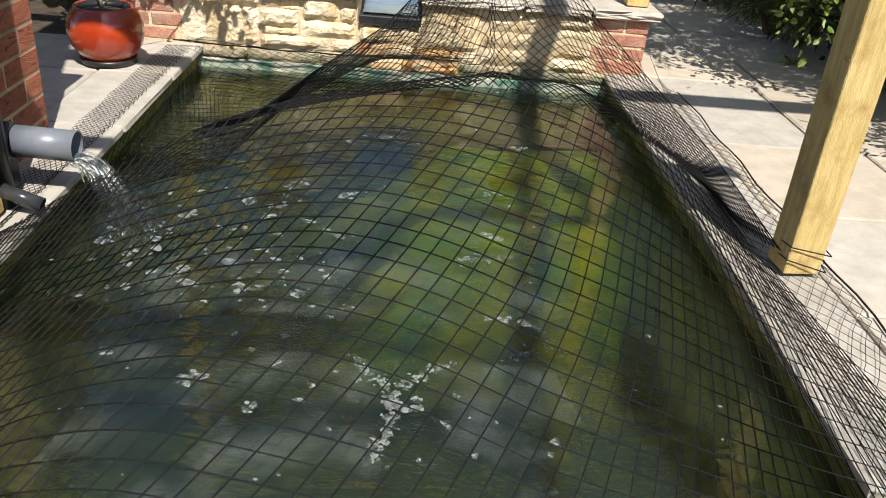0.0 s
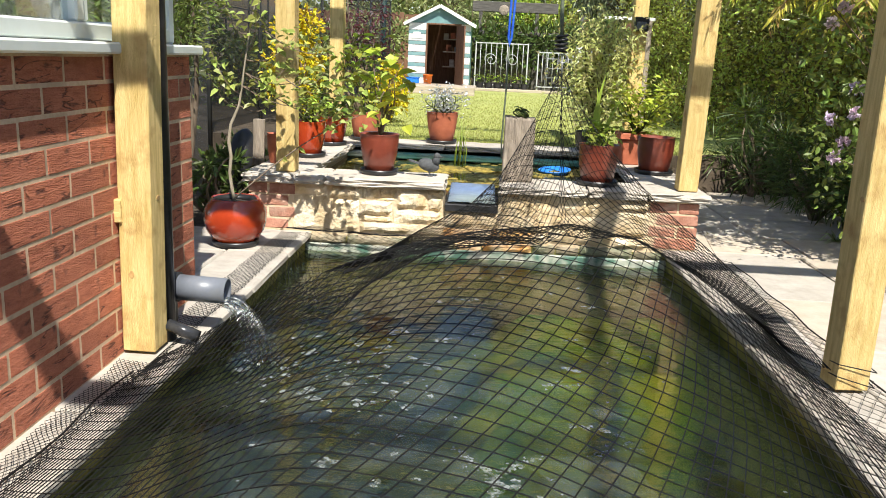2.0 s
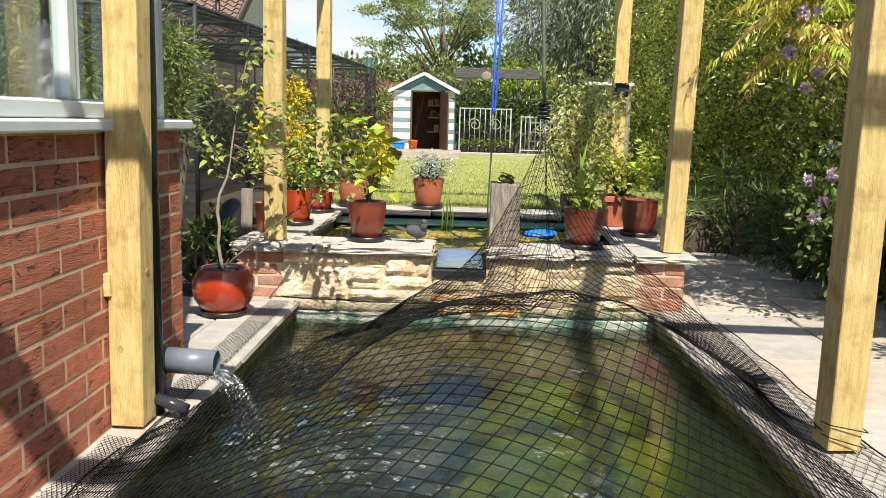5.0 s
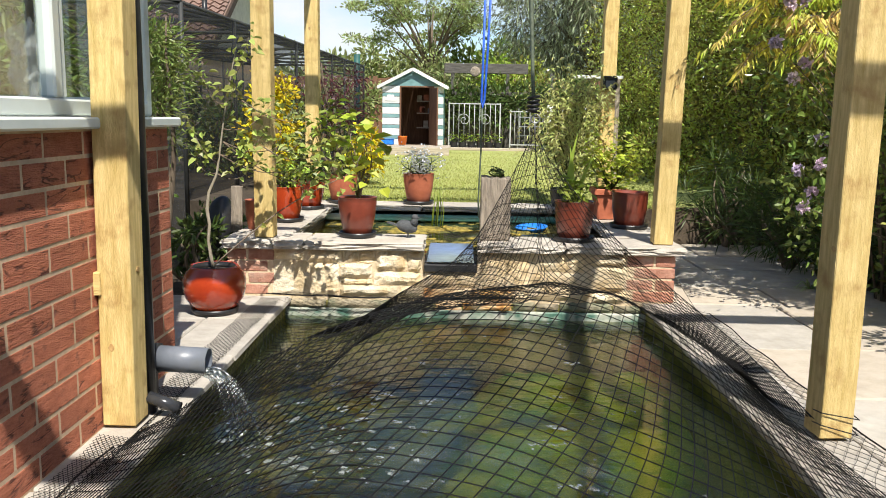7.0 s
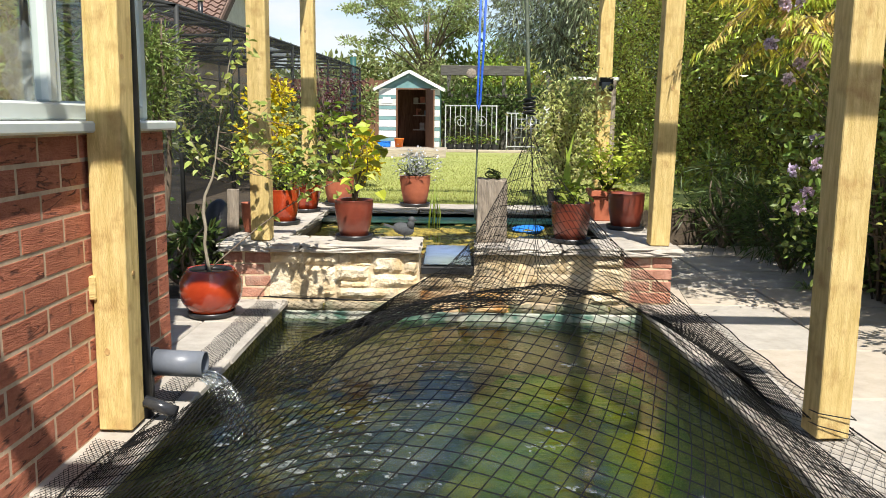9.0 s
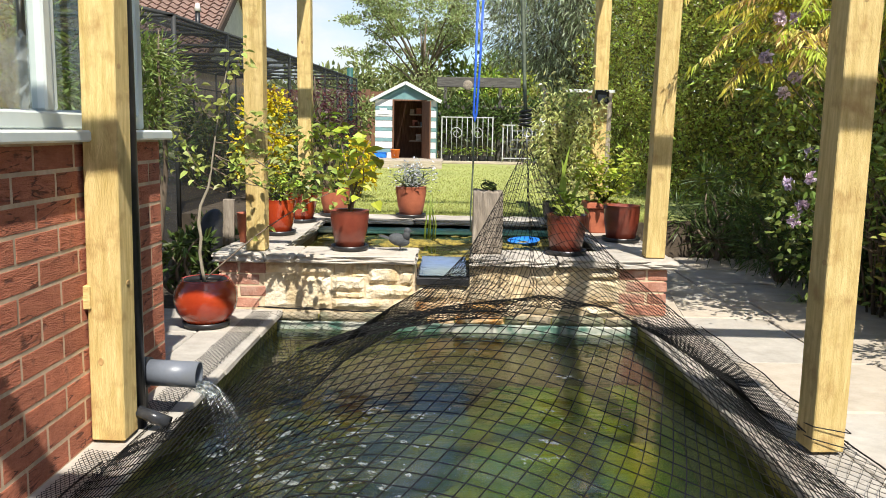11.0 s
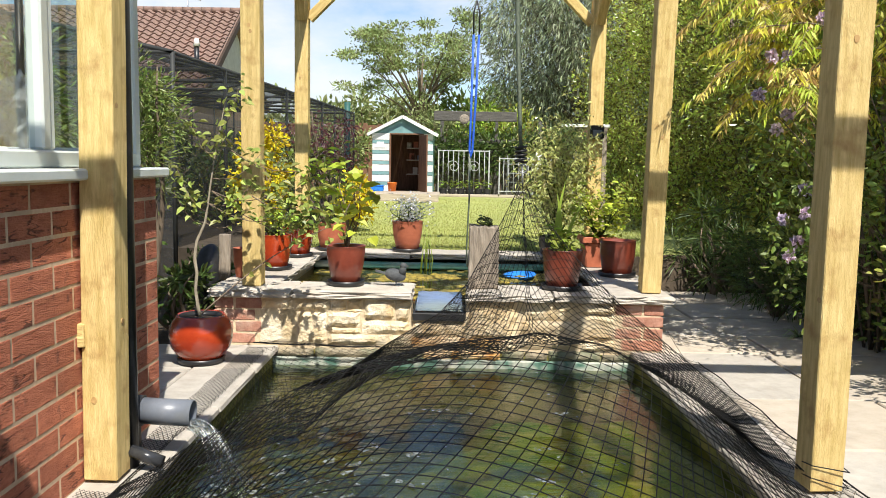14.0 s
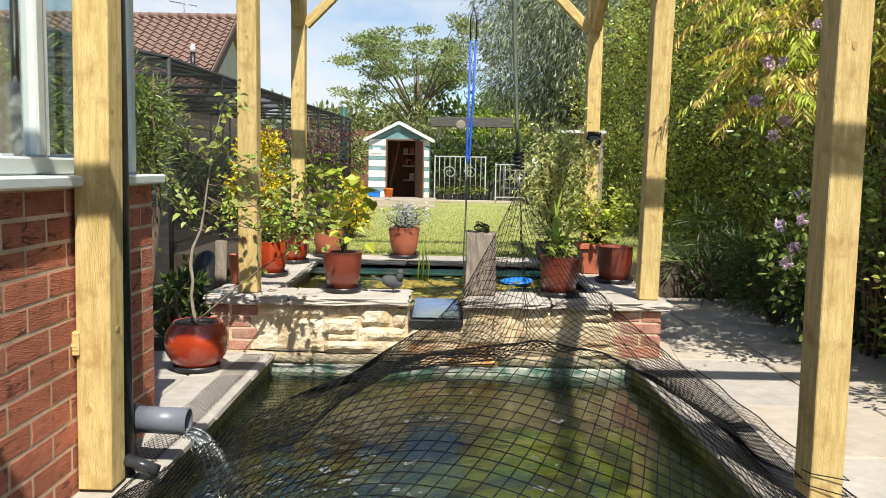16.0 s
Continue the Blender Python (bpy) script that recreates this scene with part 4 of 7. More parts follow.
def build_pergola():
    p = thing("pergola", (0, 0, 0), "new pale pine pergola with square posts round the pond", "pergola")
    rng = random.Random(5)
    top = 2.42
    for k, y in enumerate(POST_Y):
        for x in (LX, RX):
            xx, yy = x, y
            base = 0.012
            if k == 1 and x == RX:
                xx, yy = 1.164, 2.585
            if k == 2:
                base, xx = CAP_Z + 0.004, (-1.02 if x == LX else 1.10)
            if k == 3:
                base, xx = CAP_Z + 0.004, (-1.10 if x == LX else 1.103)
            bm = boxes([(-PW / 2, -PW / 2, 0, PW / 2, PW / 2, top - base)], 0.0, 0.0)
            bmesh.ops.subdivide_edges(bm, edges=[e for e in bm.edges if abs(e.verts[0].co.z - e.verts[1].co.z) > 0.5], cuts=22)
            bmesh.ops.bevel(bm, geom=[e for e in bm.edges if e.calc_face_angle(0) > 0.9], offset=0.003, segments=1, affect="EDGES")
            ph = rng.uniform(0, 30)
            for v in bm.verts:
                v.co.x += 0.0018 * noise.noise(Vector((v.co.z * 3, ph, 0)))
                v.co.y += 0.0018 * noise.noise(Vector((v.co.z * 3, ph, 7)))
            ob = part("post", bm, TIMBER, p)
            ob.matrix_basis = pose(xx + PW / 2, yy + PW / 2, base, 0, 0.65 if k == 1 and x == LX else 0.8 if k == 2 and x == RX else 0, 4.5 if k == 1 and x == RX else 0)
            for j in range(3):
                s = rng.choice((0, 0, 1))
                kz = rng.uniform(0.15, 1.9)
                kb = tube([(0, 0, 0), (0, 0, 0.0022)], [1, 0.96], 12)
                for v in kb.verts:
                    v.co.x *= rng.uniform(0.007, 0.010)
                    v.co.y *= rng.uniform(0.010, 0.013)
                kn = part("knot", kb, KNOT, ob)
                side = rng.uniform(-0.035, 0.035)
                if s == 0:
                    kn.matrix_basis = pose(side, -PW / 2 + 0.0005, kz, 90, 0, 0)
                else:
                    kn.matrix_basis = pose((PW / 2 - 0.0005) * (1 if x == LX else -1), side, kz, 0, 90 if x == LX else -90, 0)
    for x in (LX - 0.02, RX - 0.02):
        part("side_beam", boxes([(-3.2, -0.045, 0, 3.2, 0.045, 0.145)], 0.005), TIMBER_H, p).matrix_basis = pose(x + PW / 2, 3.6, top, 0, 0, 90)
    part("cross_beam", boxes([(-1.2, -0.045, 0, 1.2, 0.045, 0.12)], 0.005), TIMBER_H, p).matrix_basis = pose(0.12, POST_Y[0] + 0.05, top + 0.15)
    for y, z in ((POST_Y[1] + 0.05, 2.16), (POST_Y[2] + 0.05, top + 0.15), (POST_Y[3] + 0.05, top + 0.15)):
        part("cross_beam", boxes([(-1.9, -0.045, 0, 1.9, 0.045, 0.12)], 0.005), TIMBER_H, p).matrix_basis = pose(0.85, y, z)
    for y, turn, w, hh in ((1.53, 3.7, 0.025, 0.095), (3.40, 0, 0.025, 0.10), (5.45, 0, 0.035, 0.13)):
        part("rafter", boxes([(-1.45, -w, 0, 1.45, w, hh)], 0.005), TIMBER_H, p).matrix_basis = pose(0.34, y, top, 0, 0, turn)
    # diagonal braces on the far posts and towards the house
    def brace(a, b):
        bm = boxes([(0, -0.033, -0.033, (Vector(b) - Vector(a)).length, 0.033, 0.033)], 0.004)
        ob = part("brace", bm, TIMBER_H, p)
        d = (Vector(b) - Vector(a)).normalized()
        ob.matrix_basis = Matrix.Translation(a) @ d.to_track_quat("X", "Z").to_matrix().to_4x4()
    yb = POST_Y[3] + 0.05
    brace((-1.00, yb, 2.02), (-0.58, yb, 2.44))
    brace((1.105, yb, 2.02), (0.685, yb, 2.44))
    brace((-1.05, POST_Y[3], 2.02), (-1.02, POST_Y[3] - 0.42, 2.44))
    brace((1.153, POST_Y[3], 2.02), (1.17, POST_Y[3] - 0.42, 2.44))
    brace((1.15, POST_Y[2] + 0.1, 2.02), (1.17, POST_Y[2] + 0.52, 2.44))
    part("spacer_block", boxes([(-1.004, 2.545, 0.415, -0.979, 2.64, 0.485)], 0.003), TIMBER_H, p)
    part("solar_light", boxes([(1.105, POST_Y[3] - 0.035, 1.17, 1.208, POST_Y[3] - 0.002, 1.27)], 0.008), DARK_PVC, p, "dark grey solar lamp on the post")
    part("lamp_lens", boxes([(1.122, POST_Y[3] - 0.041, 1.185, 1.191, POST_Y[3] - 0.0355, 1.235)], 0.003), GREY_PVC, p, "pale grey lens of the solar lamp")


build_pergola()


# ---------------------------------------------------------------- pipes
def build_pipes():
    t = thing("inlet_pipe", (-0.925, 2.80, 0.152), "thick grey plastic pipe pouring water into the pond", "pipe")
    prof = [(0.0, 0.0), (0.043, 0.0), (0.043, 0.18), (0.039, 0.18), (0.039, 0.06), (0.0, 0.06)]
    bm = turned(prof, 28)
    ob = part("tube", bm, GREY_PVC, t)
    ob.matrix_basis = pose(0.0, 0.0, 0.0, 0, 92, 0)
    collar = part("socket", turned([(0.0, -0.03), (0.050, -0.03), (0.050, 0.018), (0.0432, 0.018), (0.0432, 0.0), (0.0, 0.0)], 28), BLACK, t)
    collar.matrix_basis = pose(0, 0, 0, 0, 92, 0)
    part("bracket", boxes([(-0.03, -0.03, -0.14, 0.0, 0.03, -0.03)], 0.004), BLACK, t)
    t2 = thing("overflow_pipe", (-0.895, 2.66, 0.068), "short dark grey plastic overflow pipe on the coping", "pipe")
    ob = part("tube", turned([(0.0, 0.0), (0.020, 0.0), (0.020, 0.105), (0.0165, 0.105), (0.0165, 0.04), (0.0, 0.04)], 22), DARK_PVC, t2)
    ob.matrix_basis = pose(0, 0, 0, 0, 110, 0)
    # falling water
    s = thing("water_jet", (-0.70, 2.80, 0.10), "clear water falling from the pipe into the pond", "water stream", kind="stuff")
    rng = random.Random(3)
    bm = bmesh.new()
    for k in range(80):
        v0, off = rng.uniform(0.42, 0.98), (rng.uniform(-0.028, 0.028), rng.uniform(-0.03, 0.006))
        pts, rad = [], []
        tt = 0
        while True:
            x = -0.755 + v0 * tt
            z = 0.118 + 0.6 * off[1] - 4.9 * tt * tt
            y = 2.80 + off[0] * (1 + 5.0 * tt) + 0.02 * math.sin(tt * 30 + k)
            pts.append((x + 0.70, y - 2.80, z - 0.10))
            rad.append(0.0021 * rng.uniform(0.3, 1.2))
            tt += 0.016
            if z < WATER_Z or len(pts) > 30:
                break
        add_tube(bm, pts, rad, 6)
    part("strands", bm, SPLASH, s)
    bm = bmesh.new()
    for k in range(170):
        a, r = rng.uniform(0, 6.28), abs(rng.gauss(0, 0.10))
        m = Matrix.Translation((0.19 + r * math.cos(a), r * math.sin(a), -0.222 + rng.uniform(0, 0.03))) @ Matrix.Scale(rng.uniform(0.002, 0.006), 4)
        bmesh.ops.create_icosphere(bm, subdivisions=1, radius=1, matrix=m)
    part("droplets", bm, SPLASH, s)


build_pipes()


# ---------------------------------------------------------------- net over the pond
PEAK = Vector((0.44, 4.36, 0.88))
# the two free borders of the lifted part, from the crease up to the hook and from the hook down to the near post
HOUSE_BORDER = [Vector(v) for v in ((-0.215, 2.64, 0.345), (-0.126, 3.000, 0.346), (0.040, 3.600, 0.343), (0.162, 4.000, 0.409), (0.320, 4.250, 0.660), (0.43, 4.355, 0.87))]
PAVED_BORDER = [Vector(v) for v in ((0.455, 4.36, 0.87), (0.50, 4.35, 0.77), (0.70, 4.25, 0.52), (0.874, 4.00, 0.33), (1.04, 3.60, 0.195), (1.13, 3.15, 0.12), (1.165, 2.62, 0.06))]


def along_line(line, f):
    """The point at the share f of a bent line's length."""
    steps = [(b - a).length for a, b in zip(line, line[1:])]
    left = max(0.0, min(1.0, f)) * sum(steps)
    for a, b, d in zip(line, line[1:], steps):
        if left <= d:
            return a.lerp(b, left / d)
        left -= d
    return line[-1].copy()


def spread(p):
    """Share of the width at the share p of the mesh: gathered towards both sides."""
    return p - (0.112 if p < 0.5 else 0.0) * math.sin(2 * math.pi * p)


def net_arc(p):
    """The crease between the two near posts, lifted in the middle."""
    x = -0.885 + 2.0 * spread(p)
    w = 1.17 if x < 0.30 else 0.84
    return Vector((x, 2.40 + 0.25 * min(1, p * 3) + 0.35 * max(0.0, p - 0.6) ** 1.3 / 0.3, 0.015 + 0.43 * max(0.0, math.cos(math.pi / 2 * min(1, abs(x - 0.30) / w)))))


def net_tent(u, f):
    """The lifted part: u from the house side to the paved side, f from the crease to the far border and the hook."""
    a = net_arc(0.34 + 0.66 * u)
    if u < 0.42:
        e = along_line(HOUSE_BORDER, u / 0.42)
    elif u < 0.47:
        e = PEAK.copy()
    else:
        e = along_line(PAVED_BORDER, (u - 0.47) / 0.53)
    v = a.lerp(e, f)
    v.z -= (a - e).length * (0.07 + 0.10 * max(0.0, min(1.0, 0.5 + (e.z - a.z) / 0.5))) * math.sin(math.pi * f) * (1.15 - 0.3 * f) * min(1, 0.35 + 2.2 * f) * (0.5 if u > 0.6 else 1 if u < 0.47 else 1 - 3.85 * (u - 0.47))
    v.z = max(v.z, 0.02) + 0.010 * noise.noise(Vector((v.x * 5, v.y * 5, 4))) * math.sin(math.pi * f)
    v.x += 0.012 * noise.noise(Vector((v.x * 7, v.y * 7, 14))) * math.sin(math.pi * f)
    return v


def net_point(p, q):
    """The near part. p: 0 at the house-side coping to 1 at the paved side; q: 0 near, 1 on the crease. It hangs from the crease and levels out."""
    p = p if p < 0.5 else p - 0.112 * math.sin(2 * math.pi * p)
    a = net_arc(p)
    edge = min(1, min(p, 1 - p) * 8)
    y = 0.05 + (a.y - 0.05) * q
    x = -0.885 + (2.0 + 0.22 * (1 - q)) * spread(p)
    crest = max(-0.10, 0.30 + 0.45 * min(0.0, y - 2.55))
    side = (x - crest) / (1.14 - crest if x > crest else crest + 0.87)
    lift = 0.25 + 0.18 * max(0.0, (y - 1.30) / (a.y - 1.30)) ** 1.6
    z = 0.015 + lift * max(0.0, math.cos(math.pi / 2 * min(1, abs(side)))) ** (1 + (4.0 if x < crest else 2.2) * min(1 - q, 0.35))
    x += 0.012 * noise.noise(Vector((x * 3, y * 2.3, 9))) * edge
    z += 0.012 * noise.noise(Vector((x * 2.6, y * 2.6, 4))) * edge * math.sin(math.pi * q)
    return Vector((x, y, max(z, 0.008)))


def strand(verts, faces, pts, r, sides=3):
    base = len(verts)
    for k, p in enumerate(pts):
        d = pts[min(k + 1, len(pts) - 1)] - pts[max(k - 1, 0)]
        d.normalize()
        u = d.cross(Vector((0.3, 0.2, 1))).normalized()
        w = d.cross(u)
        for j in range(sides):
            a = 2 * math.pi * j / sides
            verts.append(tuple(p + (u * math.cos(a) + w * math.sin(a)) * r))
    for k in range(len(pts) - 1):
        for j in range(sides):
            a, b = base + k * sides + j, base + k * sides + (j + 1) % sides
            faces.append((a, b, b + sides, a + sides))


def build_net():
    net = thing("pond_net", (0, 0, 0), "black diamond-mesh netting draped over the pond from a hook", "net")
    verts, faces = [], []
    # a square mesh laid a little askew: one set of threads across, one along
    cell, pitch, lean, skew, wide, deep = 0.028, 0.050, 0.30, 0.34, 2.3, 2.45
    for k in range(int((deep + lean * wide) / pitch) + 1):
        pts = []
        for j in range(121):
            p = j / 120
            q = (k * pitch - lean * wide * p) / deep
            if 0.12 <= q <= 1:
                pts.append(net_point(p, q))
        if len(pts) > 2:
            strand(verts, faces, pts, 0.0015)
    for k in range(-int(deep * skew / cell), int(wide / cell) + 1):
        pts = []
        for j in range(101):
            q = j / 100
            p = (k * cell + skew * q * deep) / wide
            if 0 <= p <= 1 and 0.12 <= q <= 1:
                pts.append(net_point(p, q))
        if len(pts) > 2:
            strand(verts, faces, pts, 0.0015)
    # the lifted part, its meshes pulled into diamonds
    for sign in (1, -1):
        for k in range(-30, 82):
            pts = [net_tent(k * 0.0195 + sign * 0.40 * j / 60, j / 60) for j in range(61) if 0 <= k * 0.0195 + sign * 0.40 * j / 60 <= 1]
            if len(pts) > 2:
                strand(verts, faces, pts, 0.0015)
    mesh_part("mesh", verts, faces, NET, net)
    # slack mesh on the house side, from the raised border down to the coping and the wall foot
    foot = [Vector(v) for v in ((-0.87, 2.42, 0.012), (-0.865, 3.20, 0.012), (-0.86, 4.30, 0.012), (-0.80, 4.395, 0.02), (-0.30, 4.40, 0.0), (0.40, 4.40, 0.02))]
    def slack(u, v):
        a, b = along_line(foot, u), net_point(0.03 + 0.33 * u / 0.45, 1.0) if u < 0.45 else along_line(HOUSE_BORDER, (u - 0.45) / 0.55)
        p = a.lerp(b, v)
        p.z = max(p.z - 0.22 * (a - b).length * math.sin(math.pi * v) * (1.1 - 0.4 * v), WATER_Z + 0.02) + 0.008 * noise.noise(Vector((u * 7, v * 5, 3)))
        p.x += 0.015 * noise.noise(Vector((u * 9, v * 6, 8)))
        return p
    verts, faces = [], []
    n, rise = 64, 0.42
    for sign in (1, -1):
        for k in range(-n, 2 * n):
            pts = [slack(k / n + sign * rise * j / 28, j / 28) for j in range(29) if 0 <= k / n + sign * rise * j / 28 <= 1]
            if len(pts) > 1:
                strand(verts, faces, pts, 0.0010)
    mesh_part("slack_mesh", verts, faces, NET, net)
    # border threads
    for line in (HOUSE_BORDER, PAVED_BORDER):
        verts, faces = [], []
        strand(verts, faces, [along_line(line, k / 40) for k in range(41)], 0.0018, 5)
        mesh_part("border_cord", verts, faces, NET, net)
    rng = random.Random(8)
    # collapsed mesh lying on both copings
    verts, faces = [], []
    def apron(x0, x1, y0, y1, cell, rows, z0=0.006):
        n = int((y1 - y0) / cell)
        for sgn in (1, -1):
            for c in range(-rows, n + rows):
                pts = []
                for j in range(rows + 1):
                    y = y0 + (c + (j if sgn > 0 else -j)) * cell
                    if y0 <= y <= y1:
                        x = x0 + (x1 - x0) * j / rows
                        pts.append(Vector((x + 0.012 * noise.noise(Vector((x * 8, y * 5, 1))), y + 0.03 * noise.noise(Vector((x * 4, y * 3, 5))), z0 + 0.006 + 0.006 * noise.noise(Vector((x * 20, y * 9, 2))))))
                if len(pts) > 1:
                    strand(verts, faces, pts, 0.0009)
    for area in ((1.06, 1.315, 0.4, 4.25, 0.060, 7), (-0.955, -0.85, 2.70, 4.36, 0.030, 6), (-0.97, -0.87, 0.4, 2.5, 0.024, 7)):
        verts, faces = [], []
        apron(*area)
        mesh_part("apron", verts, faces, NET, net, "netting lying collapsed on the coping")["kind"] = "stuff"
    # gathered folds along the paved side, the wall foot and the hook
    verts, faces = [], []
    for k in range(10):
        a, b, c = rng.uniform(-1, 1), rng.uniform(0, 6.3), rng.uniform(-1, 1)
        pts = []
        for j in range(44):
            f = j / 43
            y = 0.45 + 3.88 * f
            x = 1.06 + 0.02 * math.sin(f * 5 + b) + a * (0.12 + 0.03 * math.sin(f * 7)) + 0.005 * math.sin(f * 13 + b * 3)
            z = 0.012 + 0.035 * (1 - a * a) * (0.5 + 0.5 * c) + 0.13 * f ** 4 + 0.004 * math.sin(f * 17 + b)
            pts.append(Vector((x, y, max(z, 0.006))))
        strand(verts, faces, pts, 0.0012)
    for k in range(4):
        b = rng.uniform(0, 6.3)
        pts = []
        for j in range(40):
            f = j / 39
            pts.append(Vector((-0.90 + 1.35 * f, 4.37 + 0.012 * math.sin(f * 9 + b), 0.035 - 0.02 * math.sin(math.pi * f) + 0.02 * f * f + 0.008 * math.sin(f * 21 + b))))
        strand(verts, faces, pts, 0.0010)
    mesh_part("fold", verts, faces, NET, net, "bunched folds of black netting")
    # border cords
    for x, y0, n in ((1.325, 0.4, 39), (-0.905, 0.4, 21)):
        verts, faces = [], []
        strand(verts, faces, [Vector((x + 0.008 * math.sin(k * 1.3), y0 + k * 0.1, 0.010)) for k in range(n)], 0.003, 5)
        mesh_part("border_cord", verts, faces, NET, net)
    verts, faces = [], []
    strand(verts, faces, [Vector((-0.93 + 1.28 * k / 30, 4.365 + 0.006 * math.sin(k), 0.03 - 0.012 * math.sin(math.pi * k / 30))) for k in range(31)], 0.0034, 5)
    mesh_part("border_cord", verts, faces, NET, net)
    # tie round the near post
    verts, faces = [], []
    for z in (0.040, 0.078):
        x0, x1, y0, y1 = 1.165, 1.277, 2.574, 2.686
        strand(verts, faces, [Vector(p) for p in ((x0, y1, z), (x0, y0, z + 0.018), (x1, y0, z - 0.012 + 0.3 * (z - 0.04)), (x1, y1, z), (x0, y1, z))], 0.0019, 5)
    mesh_part("tie", verts, faces, NET, net)


def build_foam():
    rng = random.Random(21)
    bm = bmesh.new()
    def fleck(x, y, r):
        n = 10
        st, tw = rng.uniform(1.0, 1.9), rng.uniform(0, 3.1)
        pts = []
        for j in range(n):
            a = 6.283 * j / n
            u, v = r * st * rng.uniform(0.45, 1.2) * math.cos(a), r * rng.uniform(0.45, 1.2) * math.sin(a)
            pts.append(bm.verts.new((x + u * math.cos(tw) - v * math.sin(tw), y + u * math.sin(tw) + v * math.cos(tw), WATER_Z + 0.0065)))
        f = bm.faces.new(pts)
        bmesh.ops.poke(bm, faces=[f], offset=0.002)
    # bubbles drifting from the outflow
    for k in range(110):
        fleck(max(POND[0] + 0.05, rng.gauss(-0.36, 0.17)), rng.gauss(2.72, 0.24), rng.choice((0.004, 0.006, 0.008, 0.012, 0.017)))
    for k in range(190):
        fleck(rng.uniform(POND[0] + 0.05, POND[1] - 0.05), rng.uniform(0.9, 4.35), rng.choice((0.003, 0.004, 0.005, 0.007, 0.010)))
    for k in range(34):
        x, y, r = rng.uniform(-0.7, 0.75), rng.uniform(1.1, 3.7), rng.uniform(0.008, 0.018)
        for j in range(5):
            fleck(x + rng.gauss(0, r * 0.9), y + rng.gauss(0, r * 0.7), r * rng.uniform(0.5, 0.95))
    # drawn-out streaks of froth, thickest where three of them meet
    for x, y, a, n, r in ((0.15, 2.14, 2.3, 8, 0.012), (0.15, 2.14, 0.55, 9, 0.014), (0.15, 2.14, -1.75, 12, 0.016), (0.40, 2.25, 0.9, 7, 0.012), (0.30, 2.75, -0.3, 9, 0.012), (-0.25, 2.5, 0.5, 6, 0.010), (0.45, 2.45, -0.6, 9, 0.012)):
        for j in range(n):
            a += rng.uniform(-0.22, 0.22)
            x, y = x + 0.020 * math.cos(a), y + 0.020 * math.sin(a)
            for i in range(7):
                fleck(x + rng.gauss(0, 0.6 * r), y + rng.gauss(0, 0.6 * r), r * rng.uniform(0.25, 0.6) * (1 - 0.5 * j / n))
    # a broken film of scum under the net
    film = bmesh.new()
    n = 60
    ring = []
    for j in range(n):
        c, d = math.cos(6.283 * j / n), math.sin(6.283 * j / n)
        q = 0.85 + 0.3 * noise.noise(Vector((c * 1.9, d * 1.9, 7)))
        ring.append(film.verts.new((0.02 + 0.62 * q * c, 2.15 + 0.85 * q * d, WATER_Z + 0.0055)))
    film.faces.new(ring)
    tagged(part("scum", film, SCUM), "thin broken film of pale scum on the pond", "scum", kind="stuff")
    tagged(part("foam", bm, FOAM), "pale foam flecks drifting on the pond", "foam", kind="stuff")


build_net()
build_foam()


# hanging cords
def build_cords():
    c = thing("net_hanger", (0.44, 4.36, 0.88), "dark rubber cord with a coil and hook holding up the net", "hanging cord")
    pts = [(-0.012 - 0.055 * f - 0.012 * math.sin(f * 3.1), 0.0, 1.60 * f + 0.16) for f in [k / 16 for k in range(17)]]
    part("cord", tube(pts, [0.009 + 0.007 * (k / 16) for k in range(17)], 10), CORD_DARK, c)
    coil = [(0.028 * math.cos(a) - 0.012, 0.028 * math.sin(a), 0.10 + 0.0032 * a) for a in [k * 0.5 for k in range(52)]]
    part("coil", tube(coil, 0.006, 7), BLACK, c)
    ring = [(0.0 + 0.022 * math.sin(a), 0, 0.07 + 0.022 * math.cos(a)) for a in [k * 0.5 for k in range(13)]]
    part("hook", tube(ring + [(0.0, 0, 0.02), (0, 0, -0.02)], 0.004, 7), STEEL, c)
    b = thing("bungee_cord", (0.17, 4.52, 1.0), "blue elastic cord loop hanging on a thin dark line", "elastic cord")
    part("line", tube([(0.028, 0, 1.56), (0.026, 0, 0.78)], 0.0025, 6), STEEL, b)
    part("clip", tube([(0.026, 0, 0.80), (0.010, 0, 0.74), (0.012, 0, 0.62), (0.040, 0, 0.62), (0.042, 0, 0.74), (0.026, 0, 0.80)], 0.0045, 7), BLACK, b)
    part("loop", tube([(0.012, 0, 0.63), (0.006, 0, 0.2), (0.002, 0, 0.04), (0.010, 0, 0.0), (0.018, 0, 0.04), (0.03, 0, 0.3), (0.040, 0, 0.63)], 0.0062, 9), CORD_BLUE, b)
    part("lower_line", tube([(0.008, 0, 0.0), (0.006, 0.0, -0.22), (-0.002, 0.03, -0.48), (0.004, 0.05, -0.58)], 0.0045, 8), CORD_DARK, b)


build_cords()


